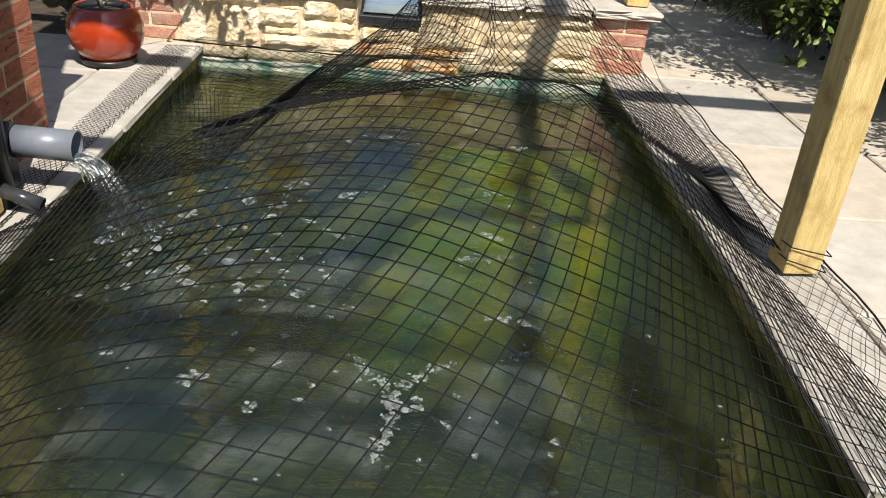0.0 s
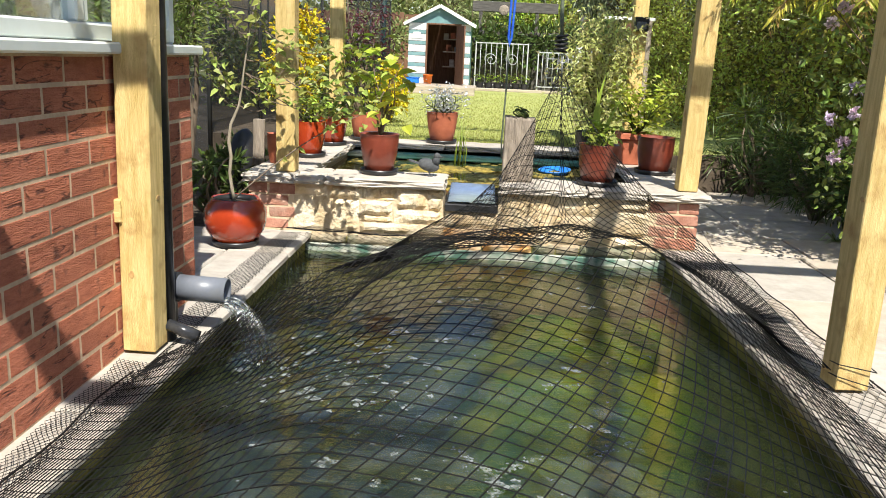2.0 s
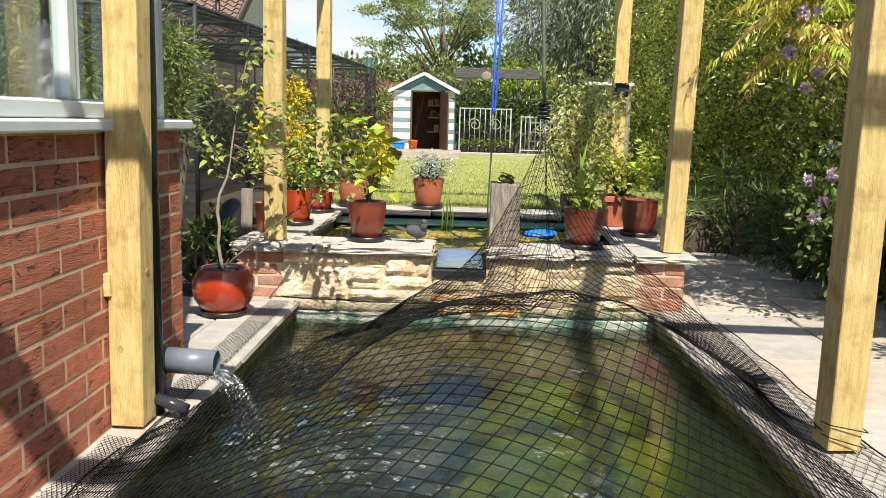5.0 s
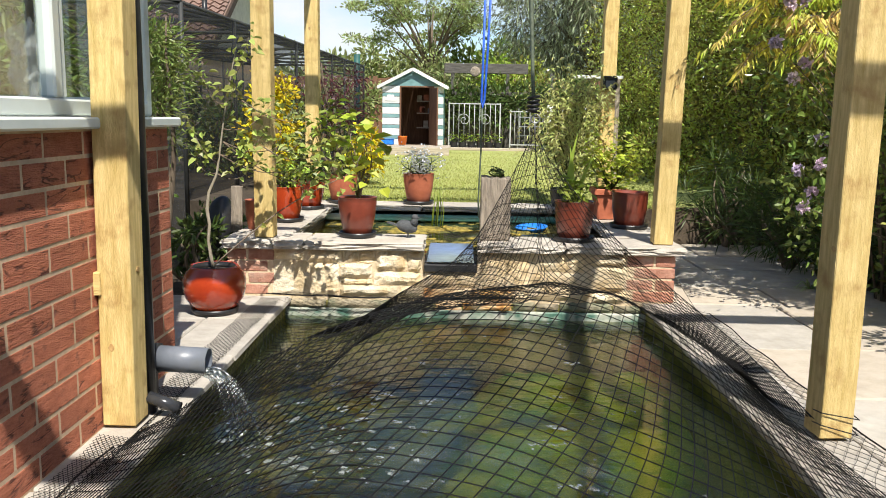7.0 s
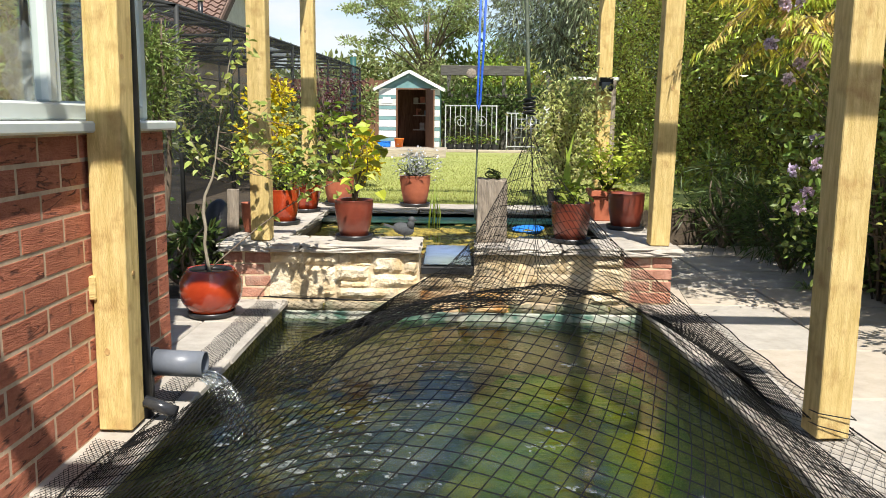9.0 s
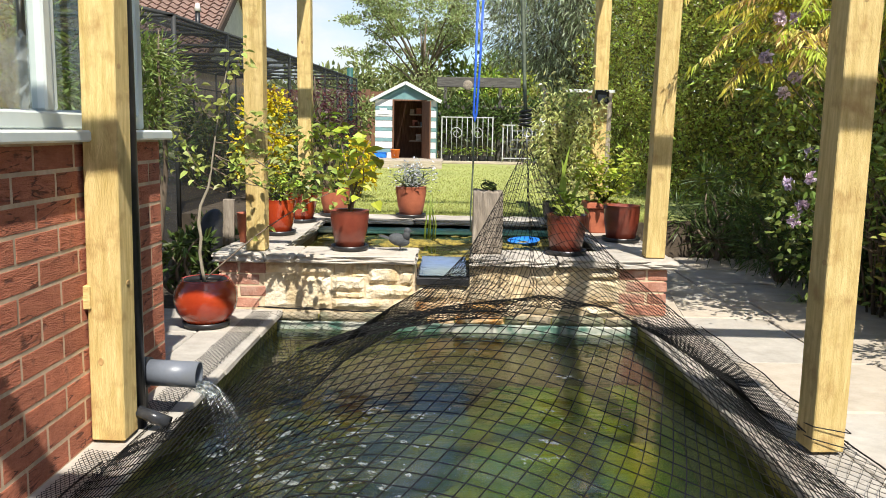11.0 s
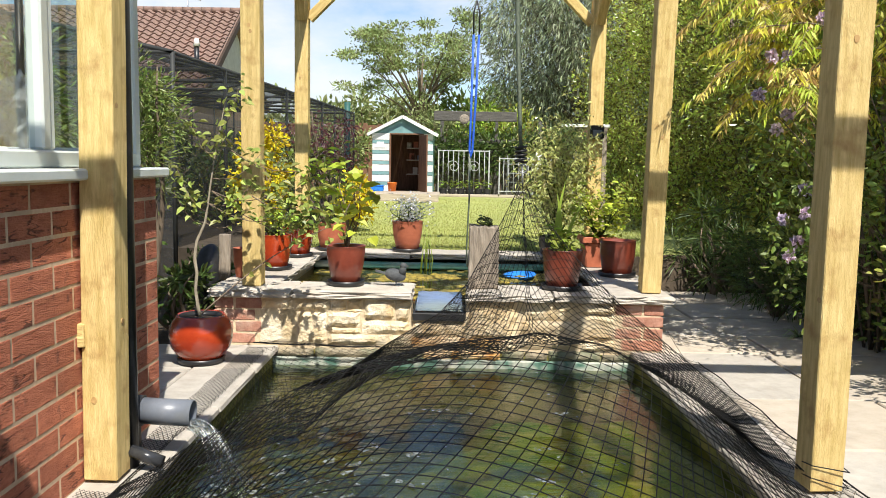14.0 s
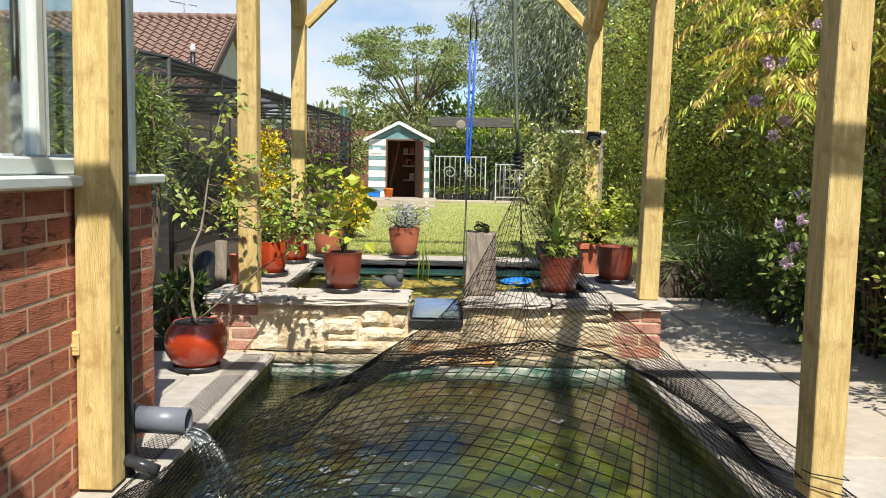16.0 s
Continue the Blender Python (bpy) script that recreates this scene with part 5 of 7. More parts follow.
# ---------------------------------------------------------------- pots and their plants
def pot(name, at, r_top, r_base, h, mat, label, group="pots round the raised pond", saucer=True, lip=-0.006, belly=None):
    t = thing(name, at, label, "plant pot", group)
    z0 = 0.018 if saucer else 0.0
    if belly:
        prof = [(0.0, z0)] + [(r, z0 + z) for r, z in belly] + [(belly[-1][0] - 0.014, z0 + h - 0.012), (belly[-1][0] - 0.02, z0 + h - 0.035), (0.0, z0 + h - 0.035)]
        rs = belly[-1][0] - 0.02
    else:
        prof = [(0.0, z0), (r_base - 0.006, z0), (r_base, z0 + 0.006), ((r_top + r_base) / 2 + 0.004, z0 + h * 0.5), (r_top - 0.004, z0 + h - 0.036), (r_top + lip * 0.5, z0 + h - 0.03),
                (r_top + lip * 0.5, z0 + h - 0.004), (r_top, z0 + h), (r_top - 0.012, z0 + h - 0.003), (r_top - 0.016, z0 + h - 0.03), (0.0, z0 + h - 0.03)]
        rs = r_top - 0.018
    part("body", turned(prof, 36), mat, t)
    bm = turned([(0.0, z0 + h - 0.022), (rs * 0.6, z0 + h - 0.02), (rs, z0 + h - 0.029), (rs, z0 + h - 0.032), (0, z0 + h - 0.032)], 24)
    for v in bm.verts:
        v.co.z += random.uniform(-0.003, 0.004)
    part("compost", bm, SOIL, t, "dark potting compost")
    if belly:
        r = belly[-1][0]
        part("rim_inside", turned([(r - 0.011, z0 + h - 0.002), (r - 0.0132, z0 + h - 0.001), (r - 0.026, z0 + h - 0.034), (r - 0.012, z0 + h - 0.034)], 36), BLACK, t, "dark inside of the rim")
    if saucer:
        rb = (belly[0][0] if belly else r_base) * 1.28
        part("saucer", turned([(0.0, 0.0), (rb * 0.92, 0.0), (rb, 0.006), (rb * 1.04, 0.028), (rb * 0.99, 0.028), (rb * 0.95, 0.010), (0.0, 0.010)], 32), BLACK, t, "black plastic saucer")
    return t


def branchy(rng, base, tips, r0, r1=0.0025, wob=0.03, n=7):
    """A bmesh of tapering, slightly crooked stems from base to every tip."""
    bm = bmesh.new()
    for tip in tips:
        b, e = Vector(base), Vector(tip)
        ph = rng.uniform(0, 9)
        pts = []
        for k in range(n + 1):
            f = k / n
            p = b.lerp(e, f) + Vector((wob * math.sin(f * 3.1 + ph) * f * (1 - f) * 4, wob * math.cos(f * 2.3 + ph) * f * (1 - f) * 4, 0.15 * (e - b).length * f * (1 - f) * 0.6))
            pts.append(p)
        add_tube(bm, pts, [r0 + (r1 - r0) * k / n for k in range(n + 1)], 6)
    return bm


def potted_plant(name, at, size, leaf_len, leaf_w, mat, label, category, count, seed, stems=7, droop=0.1, clump=0.35, flowers=None, group=""):
    """Stems from the compost and leaves clumped along and at the end of them."""
    rng = np.random.default_rng(seed)
    pr = random.Random(seed)
    t = thing(name, at, label, category, group)
    tips = []
    for k in range(stems):
        a = 2 * math.pi * k / stems + pr.uniform(-0.4, 0.4)
        f = pr.uniform(0.25, 1.0)
        tips.append((size[0] * f * math.cos(a), size[1] * f * math.sin(a), size[2] * pr.uniform(0.6, 1.0) * (1.05 - 0.35 * f)))
    part("branchwork", branchy(pr, (0, 0, 0), tips, 0.006), LEAF_DARK if leaf_w < 0.05 else BARK, t)["kind"] = "stuff"
    cs, ds = [], []
    for k in range(count):
        tip = Vector(tips[k % stems])
        f = pr.uniform(0.25, 1.05) if pr.random() > 0.35 else pr.uniform(0.8, 1.05)
        p = tip * f
        s = clump * max(size) * 0.28
        cs.append((p.x + pr.gauss(0, s), p.y + pr.gauss(0, s), max(0.0, p.z + pr.gauss(0, s))))
        a = pr.uniform(0, 6.28)
        ds.append((math.cos(a), math.sin(a), pr.uniform(-0.5, 0.6)))
    leaves("leaves", cs, ds, leaf_len, leaf_w, mat, t, rng, droop=droop, face=[(0, 0, 1)] * len(cs))
    if flowers:
        fmat, fcount, flen = flowers
        k = rng.integers(0, len(cs), fcount)
        base = np.array(cs)[k] + np.array([0, 0, size[2] * 0.12])
        leaves("blossom", base, rng.normal(size=(fcount, 3)) + [0, 0, 0.5], flen, flen * 0.8, fmat, t, rng)
    return t


def build_pots():
    G = "pots round the raised pond"
    # round bowl on the coping with an apple sapling
    pot("bowl_pot", (-1.105, 4.06, 0.0), 0, 0, 0.215, RED_GLAZE, "round glazed red bowl pot on the pond coping", saucer=True,
        belly=[(0.085, 0.0), (0.105, 0.012), (0.138, 0.06), (0.150, 0.105), (0.147, 0.15), (0.132, 0.185), (0.116, 0.205), (0.112, 0.215)])
    t = thing("sapling", (-1.105, 4.06, 0.20), "young fruit tree with a crooked pale stem and sparse leaves", "sapling")
    pr, rng = random.Random(31), np.random.default_rng(31)
    trunk = [(0.0, 0.0, 0.0), (-0.012, 0.0, 0.06), (-0.024, 0.0, 0.15), (-0.016, 0.0, 0.23), (-0.026, 0.0, 0.30), (-0.018, 0.01, 0.38), (0.02, 0.02, 0.47), (0.035, 0.02, 0.56), (0.05, 0.03, 0.68), (0.07, 0.03, 0.80), (0.10, 0.02, 0.93), (0.13, 0.0, 1.05)]
    part("stem", tube(trunk, [0.010, 0.0085, 0.0078, 0.008, 0.0085, 0.0068, 0.006, 0.005, 0.004, 0.0035, 0.003, 0.0015], 9), PALE_BARK, t)
    bm = bmesh.new()
    ends = []
    for b, e in (((0.02, 0.02, 0.47), (-0.13, 0.02, 0.62)), ((0.03, 0.02, 0.52), (-0.10, -0.03, 0.74)), ((0.035, 0.02, 0.56), (0.24, 0.06, 0.66)), ((0.05, 0.03, 0.68), (0.27, 0.10, 0.80)), ((0.07, 0.03, 0.8), (-0.05, 0.04, 0.93)),
                 ((0.05, 0.03, 0.62), (0.33, 0.20, 0.62)), ((0.10, 0.02, 0.93), (0.19, 0.0, 1.10)), ((0.02, 0.02, 0.47), (0.20, 0.05, 0.52)), ((0.07, 0.03, 0.72), (0.14, -0.05, 0.95)), ((0.05, 0.03, 0.62), (0.47, 0.10, 0.42)), ((0.035, 0.02, 0.56), (0.42, 0.04, 0.50)), ((0.30, 0.0, 0.62), (0.44, -0.05, 0.64)), ((0.085, 0.03, 0.86), (0.49, -0.09, 0.72)), ((0.25, 0.0, 0.60), (0.53, -0.03, 0.58))):
        b, e = Vector(b), Vector(e)
        pts = [b.lerp(e, k / 6) + Vector((0, 0, -0.05 * math.sin(math.pi * k / 6))) for k in range(7)]
        add_tube(bm, pts, [0.0032 - 0.00035 * k for k in range(7)], 6)
        ends.append((b, e))
    # one long whip leaning over the cap
    whip = [Vector((0.0, 0.0, 0.03)).lerp(Vector((0.62, 0.30, 0.46)), k / 9) + Vector((0, 0, 0.05 * math.sin(math.pi * k / 9))) for k in range(10)]
    add_tube(bm, whip, [0.0042 - 0.0003 * k for k in range(10)], 6)
    tagged(part("branchwork", bm, BARK, t), kind="stuff")
    cs, ds = [], []
    for b, e in ends:
        for k in range(22):
            f = pr.uniform(0.2, 1.08)
            p = b.lerp(e, f)
            cs.append((p.x + pr.gauss(0, 0.02), p.y + pr.gauss(0, 0.02), p.z + pr.gauss(0, 0.025)))
            a = pr.uniform(0, 6.28)
            ds.append((math.cos(a), math.sin(a), pr.uniform(-0.6, 0.3)))
    for k in range(34):
        p = Vector((0.56, -0.04, 0.58)) + Vector((pr.gauss(0, 0.05), pr.gauss(0, 0.05), pr.gauss(0, 0.075)))
        cs.append(tuple(p))
        ds.append((pr.uniform(-1, 1), pr.uniform(-1, 1), pr.uniform(-0.7, 0.5)))
    for k in range(14):
        p = whip[pr.randint(3, 9)]
        cs.append(tuple(p))
        ds.append((pr.uniform(-1, 1), pr.uniform(-1, 1), pr.uniform(-0.4, 0.8)))
    leaves("leaves", cs, ds, 0.042, 0.027, LEAF_SAPLING, t, rng, droop=0.2, face=[(0, -0.6, 0.7)] * len(cs))

    pot("glazed_pot", (-0.485, 4.63, CAP_Z), 0.108, 0.078, 0.20, DULL_RED, "tall dull red glazed pot on the stone capping", G, lip=-0.008)
    potted_plant("hydrangea", (-0.485, 4.63, CAP_Z + 0.19), (0.17, 0.14, 0.50), 0.092, 0.060, LEAF_LIME, "young shrub with broad fresh green leaves", "shrub", 50, 41, 6)
    pot("glazed_pot", (-0.245, 6.38, CAP_Z), 0.118, 0.086, 0.215, TERRACOTTA, "orange-red pot on the back edge of the pond", G)
    potted_plant("silver_bush", (-0.245, 6.38, CAP_Z + 0.2), (0.17, 0.17, 0.20), 0.045, 0.012, LEAF_SILVER, "silver-grey bushy plant with white flowers", "flowering plant", 420, 42, 14, clump=0.7, flowers=(PETAL_WHITE, 160, 0.018))
    pot("glazed_pot", (-1.0, 5.22, CAP_Z), 0.108, 0.080, 0.20, RED_GLAZE, "bright red glazed pot beside a timber post", G)
    potted_plant("herb", (-1.0, 5.22, CAP_Z + 0.19), (0.13, 0.13, 0.22), 0.045, 0.022, LEAF_FRESH, "low bushy green herb", "herb", 160, 43, 9, clump=0.7)
    pot("glazed_pot", (-0.99, 5.92, CAP_Z), 0.115, 0.080, 0.19, RED_GLAZE, "red pot half hidden by leaves", G)
    potted_plant("trailing_plant", (-0.95, 5.86, CAP_Z + 0.18), (0.20, 0.16, 0.22), 0.055, 0.036, LEAF_OLIVE, "trailing green plant spilling over its pot", "trailing plant", 120, 44, 9, droop=0.3)
    pot("terracotta_pot", (-1.09, 4.86, CAP_Z), 0.072, 0.055, 0.17, TERRACOTTA, "plain terracotta pot behind a post", G, saucer=False)
    pot("terracotta_pot", (-0.82, 6.38, CAP_Z), 0.115, 0.085, 0.19, TERRACOTTA, "terracotta pot on the corner of the pond edge", G)
    potted_plant("tall_shrub", (-0.82, 6.38, CAP_Z + 0.18), (0.24, 0.2, 0.70), 0.075, 0.045, LEAF_FRESH, "tall leafy green shrub in a pot", "shrub", 130, 45, 8)
    pot("glazed_pot", (0.69, 4.62, CAP_Z), 0.110, 0.085, 0.20, DULL_RED, "dull red pot under the raised net", G)
    potted_plant("strap_plant", (0.69, 4.62, CAP_Z + 0.19), (0.11, 0.11, 0.15), 0.055, 0.026, LEAF_FRESH, "low leafy plant with a few tall strap leaves", "strap plant", 90, 46, 9, droop=0.2)
    t = thing("iris", (0.67, 4.66, CAP_Z + 0.19), "three tall upright strap leaves in the dull red pot", "iris")
    for x, h, lean in ((-0.02, 0.40, 0.05), (0.015, 0.33, -0.03), (0.04, 0.27, 0.08)):
        blade = [(x + lean * f * f, 0.004 * math.sin(6 * f), h * f) for f in [j / 8 for j in range(9)]]
        verts = [(a + w, b, c) for (a, b, c), f in zip(blade, [j / 8 for j in range(9)]) for w in (-0.011 * (1 - f ** 3) - 0.0005, 0.011 * (1 - f ** 3) + 0.0005)]
        mesh_part("blade", verts, [(2 * j, 2 * j + 1, 2 * j + 3, 2 * j + 2) for j in range(8)], LEAF_FRESH, t)
    pot("glazed_pot", (1.105, 5.20, CAP_Z), 0.112, 0.088, 0.205, DULL_RED, "dark red glazed pot half in the shade of a post", G, lip=-0.008)
    t = thing("square_planter", (1.06, 5.66, CAP_Z), "square tapered terracotta planter with a thick rim", "planter", G)
    bm = boxes([(-0.10, -0.10, 0, 0.10, 0.10, 0.165)], 0.0)
    for v in bm.verts:
        if v.co.z < 0.01:
            v.co.x *= 0.8
            v.co.y *= 0.8
    bmesh.ops.bevel(bm, geom=bm.edges[:], offset=0.006, segments=2, affect="EDGES")
    part("body", bm, TERRACOTTA, t)
    part("rim", boxes([(-0.115, -0.115, 0.166, 0.115, -0.095, 0.205), (-0.115, 0.095, 0.166, 0.115, 0.115, 0.205), (-0.115, -0.0945, 0.166, -0.095, 0.0945, 0.205), (0.095, -0.0945, 0.166, 0.115, 0.0945, 0.205)], 0.003), TERRACOTTA, t)
    part("compost", boxes([(-0.094, -0.094, 0.166, 0.094, 0.094, 0.19)], 0.0, 0.002), SOIL, t)
    potted_plant("bright_shrub", (1.06, 5.62, CAP_Z + 0.20), (0.22, 0.20, 0.30), 0.05, 0.028, LEAF_LIME, "bushy plant with bright yellow-green leaves", "shrub", 380, 47, 14, clump=0.7)
    pot("black_pot", (0.86, 6.38, CAP_Z), 0.115, 0.095, 0.14, BLACK, "black plastic pot on the back edge of the pond", G, saucer=False)
    potted_plant("bamboo", (0.88, 6.38, CAP_Z + 0.12), (0.24, 0.20, 0.90), 0.046, 0.013, LEAF_BAMBOO, "tall feathery pale green shrub", "shrub", 3600, 48, 26, droop=0.5, clump=0.42)
    # reeds in the raised pond
    t = thing("reeds", (-0.10, 5.9, 0.15), "thin upright green reeds in the raised pond", "reed")
    for k in range(9):
        bm = bmesh.new()
        x, y, h = pr.uniform(-0.03, 0.05), pr.uniform(-0.06, 0.06), pr.uniform(0.18, 0.42)
        add_tube(bm, [(x, y, 0), (x + 0.01, y, h * 0.5), (x + pr.uniform(-0.02, 0.05), y, h)], [0.004, 0.0035, 0.001], 5)
        part("blade", bm, LEAF_FRESH, t)


build_pots()


def build_ornaments():
    # bird ornament, one plain mesh
    bm = bmesh.new()
    bmesh.ops.create_uvsphere(bm, u_segments=18, v_segments=12, radius=1, matrix=Matrix.Translation((0, 0, 0.062)) @ Matrix.Rotation(radians(14), 4, "Y") @ Matrix.Diagonal((0.062, 0.034, 0.036, 1)))
    bmesh.ops.create_uvsphere(bm, u_segments=14, v_segments=10, radius=0.019, matrix=Matrix.Translation((0.046, 0, 0.115)))
    add_tube(bm, [(0.035, 0, 0.075), (0.045, 0, 0.10), (0.047, 0, 0.115)], [0.028, 0.018, 0.016], 12)
    add_tube(bm, [(0.06, 0, 0.114), (0.079, 0, 0.108)], [0.006, 0.001], 8)
    bmesh.ops.create_cube(bm, size=1, matrix=Matrix.Translation((-0.078, 0, 0.077)) @ Matrix.Rotation(radians(16), 4, "Y") @ Matrix.Diagonal((0.07, 0.03, 0.010, 1)))
    for y in (-0.012, 0.012):
        add_tube(bm, [(0.005, y, 0.035), (0.008, y, 0.0)], 0.004, 6)
        bmesh.ops.create_cube(bm, size=1, matrix=Matrix.Translation((0.013, y, 0.003)) @ Matrix.Diagonal((0.028, 0.012, 0.006, 1)))
    ob = part("dove_ornament", bm, DOVE)
    ob.matrix_basis = pose(-0.215, 4.62, CAP_Z + 0.001) @ Matrix.Scale(0.96, 4)
    tagged(ob, "small grey cast dove ornament on the stone capping", "ornament")
    # weathered stub post
    bm = boxes([(-0.08, -0.06, 0, 0.08, 0.06, 0.335)], 0.0, 0.0, cuts=5)
    for v in bm.verts:
        v.co += Vector((0.005 * noise.noise(v.co * 30), 0.006 * noise.noise(v.co * 31 + Vector((5, 5, 5))), (random.uniform(-0.01, 0.006) if v.co.z > 0.32 else 0)))
    bmesh.ops.bevel(bm, geom=[e for e in bm.edges if e.calc_face_angle(0) > 0.9], offset=0.006, segments=1, affect="EDGES")
    ob = part("timber_stub", bm, GREY_WOOD)
    ob.matrix_basis = pose(0.262, 4.62, CAP_Z + 0.002)
    tagged(ob, "short weathered grey timber post standing on the capping", "wooden post")
    potted_plant("succulent", (0.27, 4.62, CAP_Z + 0.337), (0.05, 0.03, 0.06), 0.028, 0.012, LEAF_DARK, "tiny plant growing on the timber stub", "succulent", 40, 51, 7)
    # shallow dish afloat in the raised pond
    dish = turned([(0.0, 0.0), (0.085, 0.0), (0.105, 0.022), (0.112, 0.026), (0.112, 0.031), (0.100, 0.030), (0.082, 0.008), (0.0, 0.008)], 28)
    ob = part("blue_dish", dish, BLUE_PLASTIC, smooth=True)
    ob.matrix_basis = pose(0.565, 5.80, 0.190, 4, -3, 0)
    tagged(ob, "shallow bright blue plastic dish floating in the raised pond", "dish")


build_ornaments()


# ---------------------------------------------------------------- planting
def shrub(name, at, size, count, length, width, mat, label, category, seed, stems=9, droop=0.1, centres=40, spread=0.16, low=0.1, group="", extra=None):
    """Woody stems and a crown of clumped leaves, with gaps and an uneven outline."""
    rng, pr = np.random.default_rng(seed), random.Random(seed)
    t = thing(name, at, label, category, group)
    tips = [(pr.uniform(-0.8, 0.8) * size[0], pr.uniform(-0.8, 0.8) * size[1], pr.uniform(0.55, 0.95) * size[2]) for _ in range(stems)]
    part("branchwork", branchy(pr, (0, 0, 0), tips, 0.012 + 0.008 * size[2], 0.004, 0.06), BARK, t)["kind"] = "stuff"
    c, _ = ball_points(rng, centres, (0, 0, size[2] * (0.5 + low / 2)), (size[0], size[1], size[2] * (0.5 - low / 2)), 0.25)
    pts, d = clumps(rng, c, spread * np.array([1, 1, 0.8]) * max(size[0], size[2] * 0.4), max(1, count // centres))
    keep = pts[:, 2] > 0.02
    leaves("leaves", pts[keep], d[keep], length, width, mat, t, rng, droop=droop)
    if extra:
        emat, en, el, ew, elabel = extra
        k = rng.integers(0, keep.sum(), en)
        leaves("blossom", pts[keep][k], d[keep][k], el, ew, emat, t, rng, elabel)
    return t


def build_left_planting():
    shrub("olive_bush", (-1.74, 5.05, -0.03), (0.15, 0.24, 1.62), 3600, 0.052, 0.013, LEAF_BAY, "upright bush with narrow fresh green leaves", "bush", 61, centres=46, spread=0.10, low=0.45)
    shrub("dark_bush", (-1.55, 5.6, -0.03), (0.22, 0.3, 0.36), 420, 0.06, 0.030, LEAF_DARK, "dark leafy bush in the shade behind the pot", "bush", 62, centres=44, spread=0.13)
    shrub("dark_bush", (-2.4, 5.9, -0.03), (0.35, 0.35, 0.75), 900, 0.06, 0.028, LEAF_DARK, "dark leafy bush beside the fruit cage", "bush", 63, centres=44, spread=0.13)
    shrub("ground_fern", (-1.42, 4.75, -0.03), (0.16, 0.16, 0.40), 350, 0.07, 0.024, LEAF_DARK, "low dark green plant beside the stone wall", "fern", 64, centres=20)
    shrub("leafy_shrub", (-2.14, 4.30, -0.03), (0.27, 0.30, 1.62), 2800, 0.075, 0.026, LEAF_BAY, "tall fresh green shrub behind the conservatory corner", "shrub", 69, centres=60, spread=0.12)
    shrub("yellow_shrub", (-1.62, 7.6, LAWN_Z), (0.26, 0.34, 1.02), 1500, 0.050, 0.030, LEAF_YELLOW, "bright yellow variegated shrub", "shrub", 65, centres=50, spread=0.12)
    shrub("yellow_shrub", (-0.88, 8.4, LAWN_Z), (0.17, 0.25, 0.66), 800, 0.050, 0.030, LEAF_YELLOW, "small bright yellow shrub behind the pond", "shrub", 66, centres=34, spread=0.12)
    shrub("purple_maple", (-1.30, 9.2, LAWN_Z), (0.44, 0.45, 1.30), 900, 0.06, 0.018, LEAF_MAPLE, "dark purple-leaved maple shrub beyond the pond", "shrub", 67, centres=40, spread=0.10, low=0.4, droop=0.4)
    shrub("green_bush", (-1.95, 9.0, LAWN_Z), (0.45, 0.6, 0.95), 2200, 0.06, 0.03, LEAF_TREE, "green bush beside the fruit cage", "bush", 68, centres=36, spread=0.14)


build_left_planting()


def build_left_clutter():
    """The board and the dark sack behind the bowl pot."""
    bm = boxes([(-0.033, -0.014, 0, 0.033, 0.014, 0.57)], 0.0, 0.0, cuts=4)
    for v in bm.verts:
        v.co += Vector((0.003 * noise.noise(v.co * 20), 0.003 * noise.noise(v.co * 21), 0.008 * noise.noise(v.co * 40) if v.co.z > 0.5 else 0))
    ob = part("garden_stake", bm, GREY_WOOD)
    ob.matrix_basis = pose(-1.245, 4.95, -0.035, 0, 1.5, 8)
    tagged(ob, "weathered grey board stuck upright in the bed", "stake")
    bm = bmesh.new()
    bmesh.ops.create_uvsphere(bm, u_segments=28, v_segments=20, radius=1, matrix=Matrix.Translation((0, 0, 0.235)) @ Matrix.Diagonal((0.105, 0.12, 0.26, 1)))
    for v in bm.verts:
        v.co += Vector((0.018 * noise.noise(v.co * 9), 0.018 * noise.noise(v.co * 9 + Vector((4, 4, 4))), 0.02 * noise.noise(v.co * 7)))
        v.co.z = max(v.co.z, 0.0)
    ob = part("compost_sack", bm, BLACK, smooth=True)
    ob.matrix_basis = pose(-1.375, 5.12, -0.035)
    tagged(ob, "crumpled black plastic sack standing behind the bowl pot", "sack")


build_left_clutter()


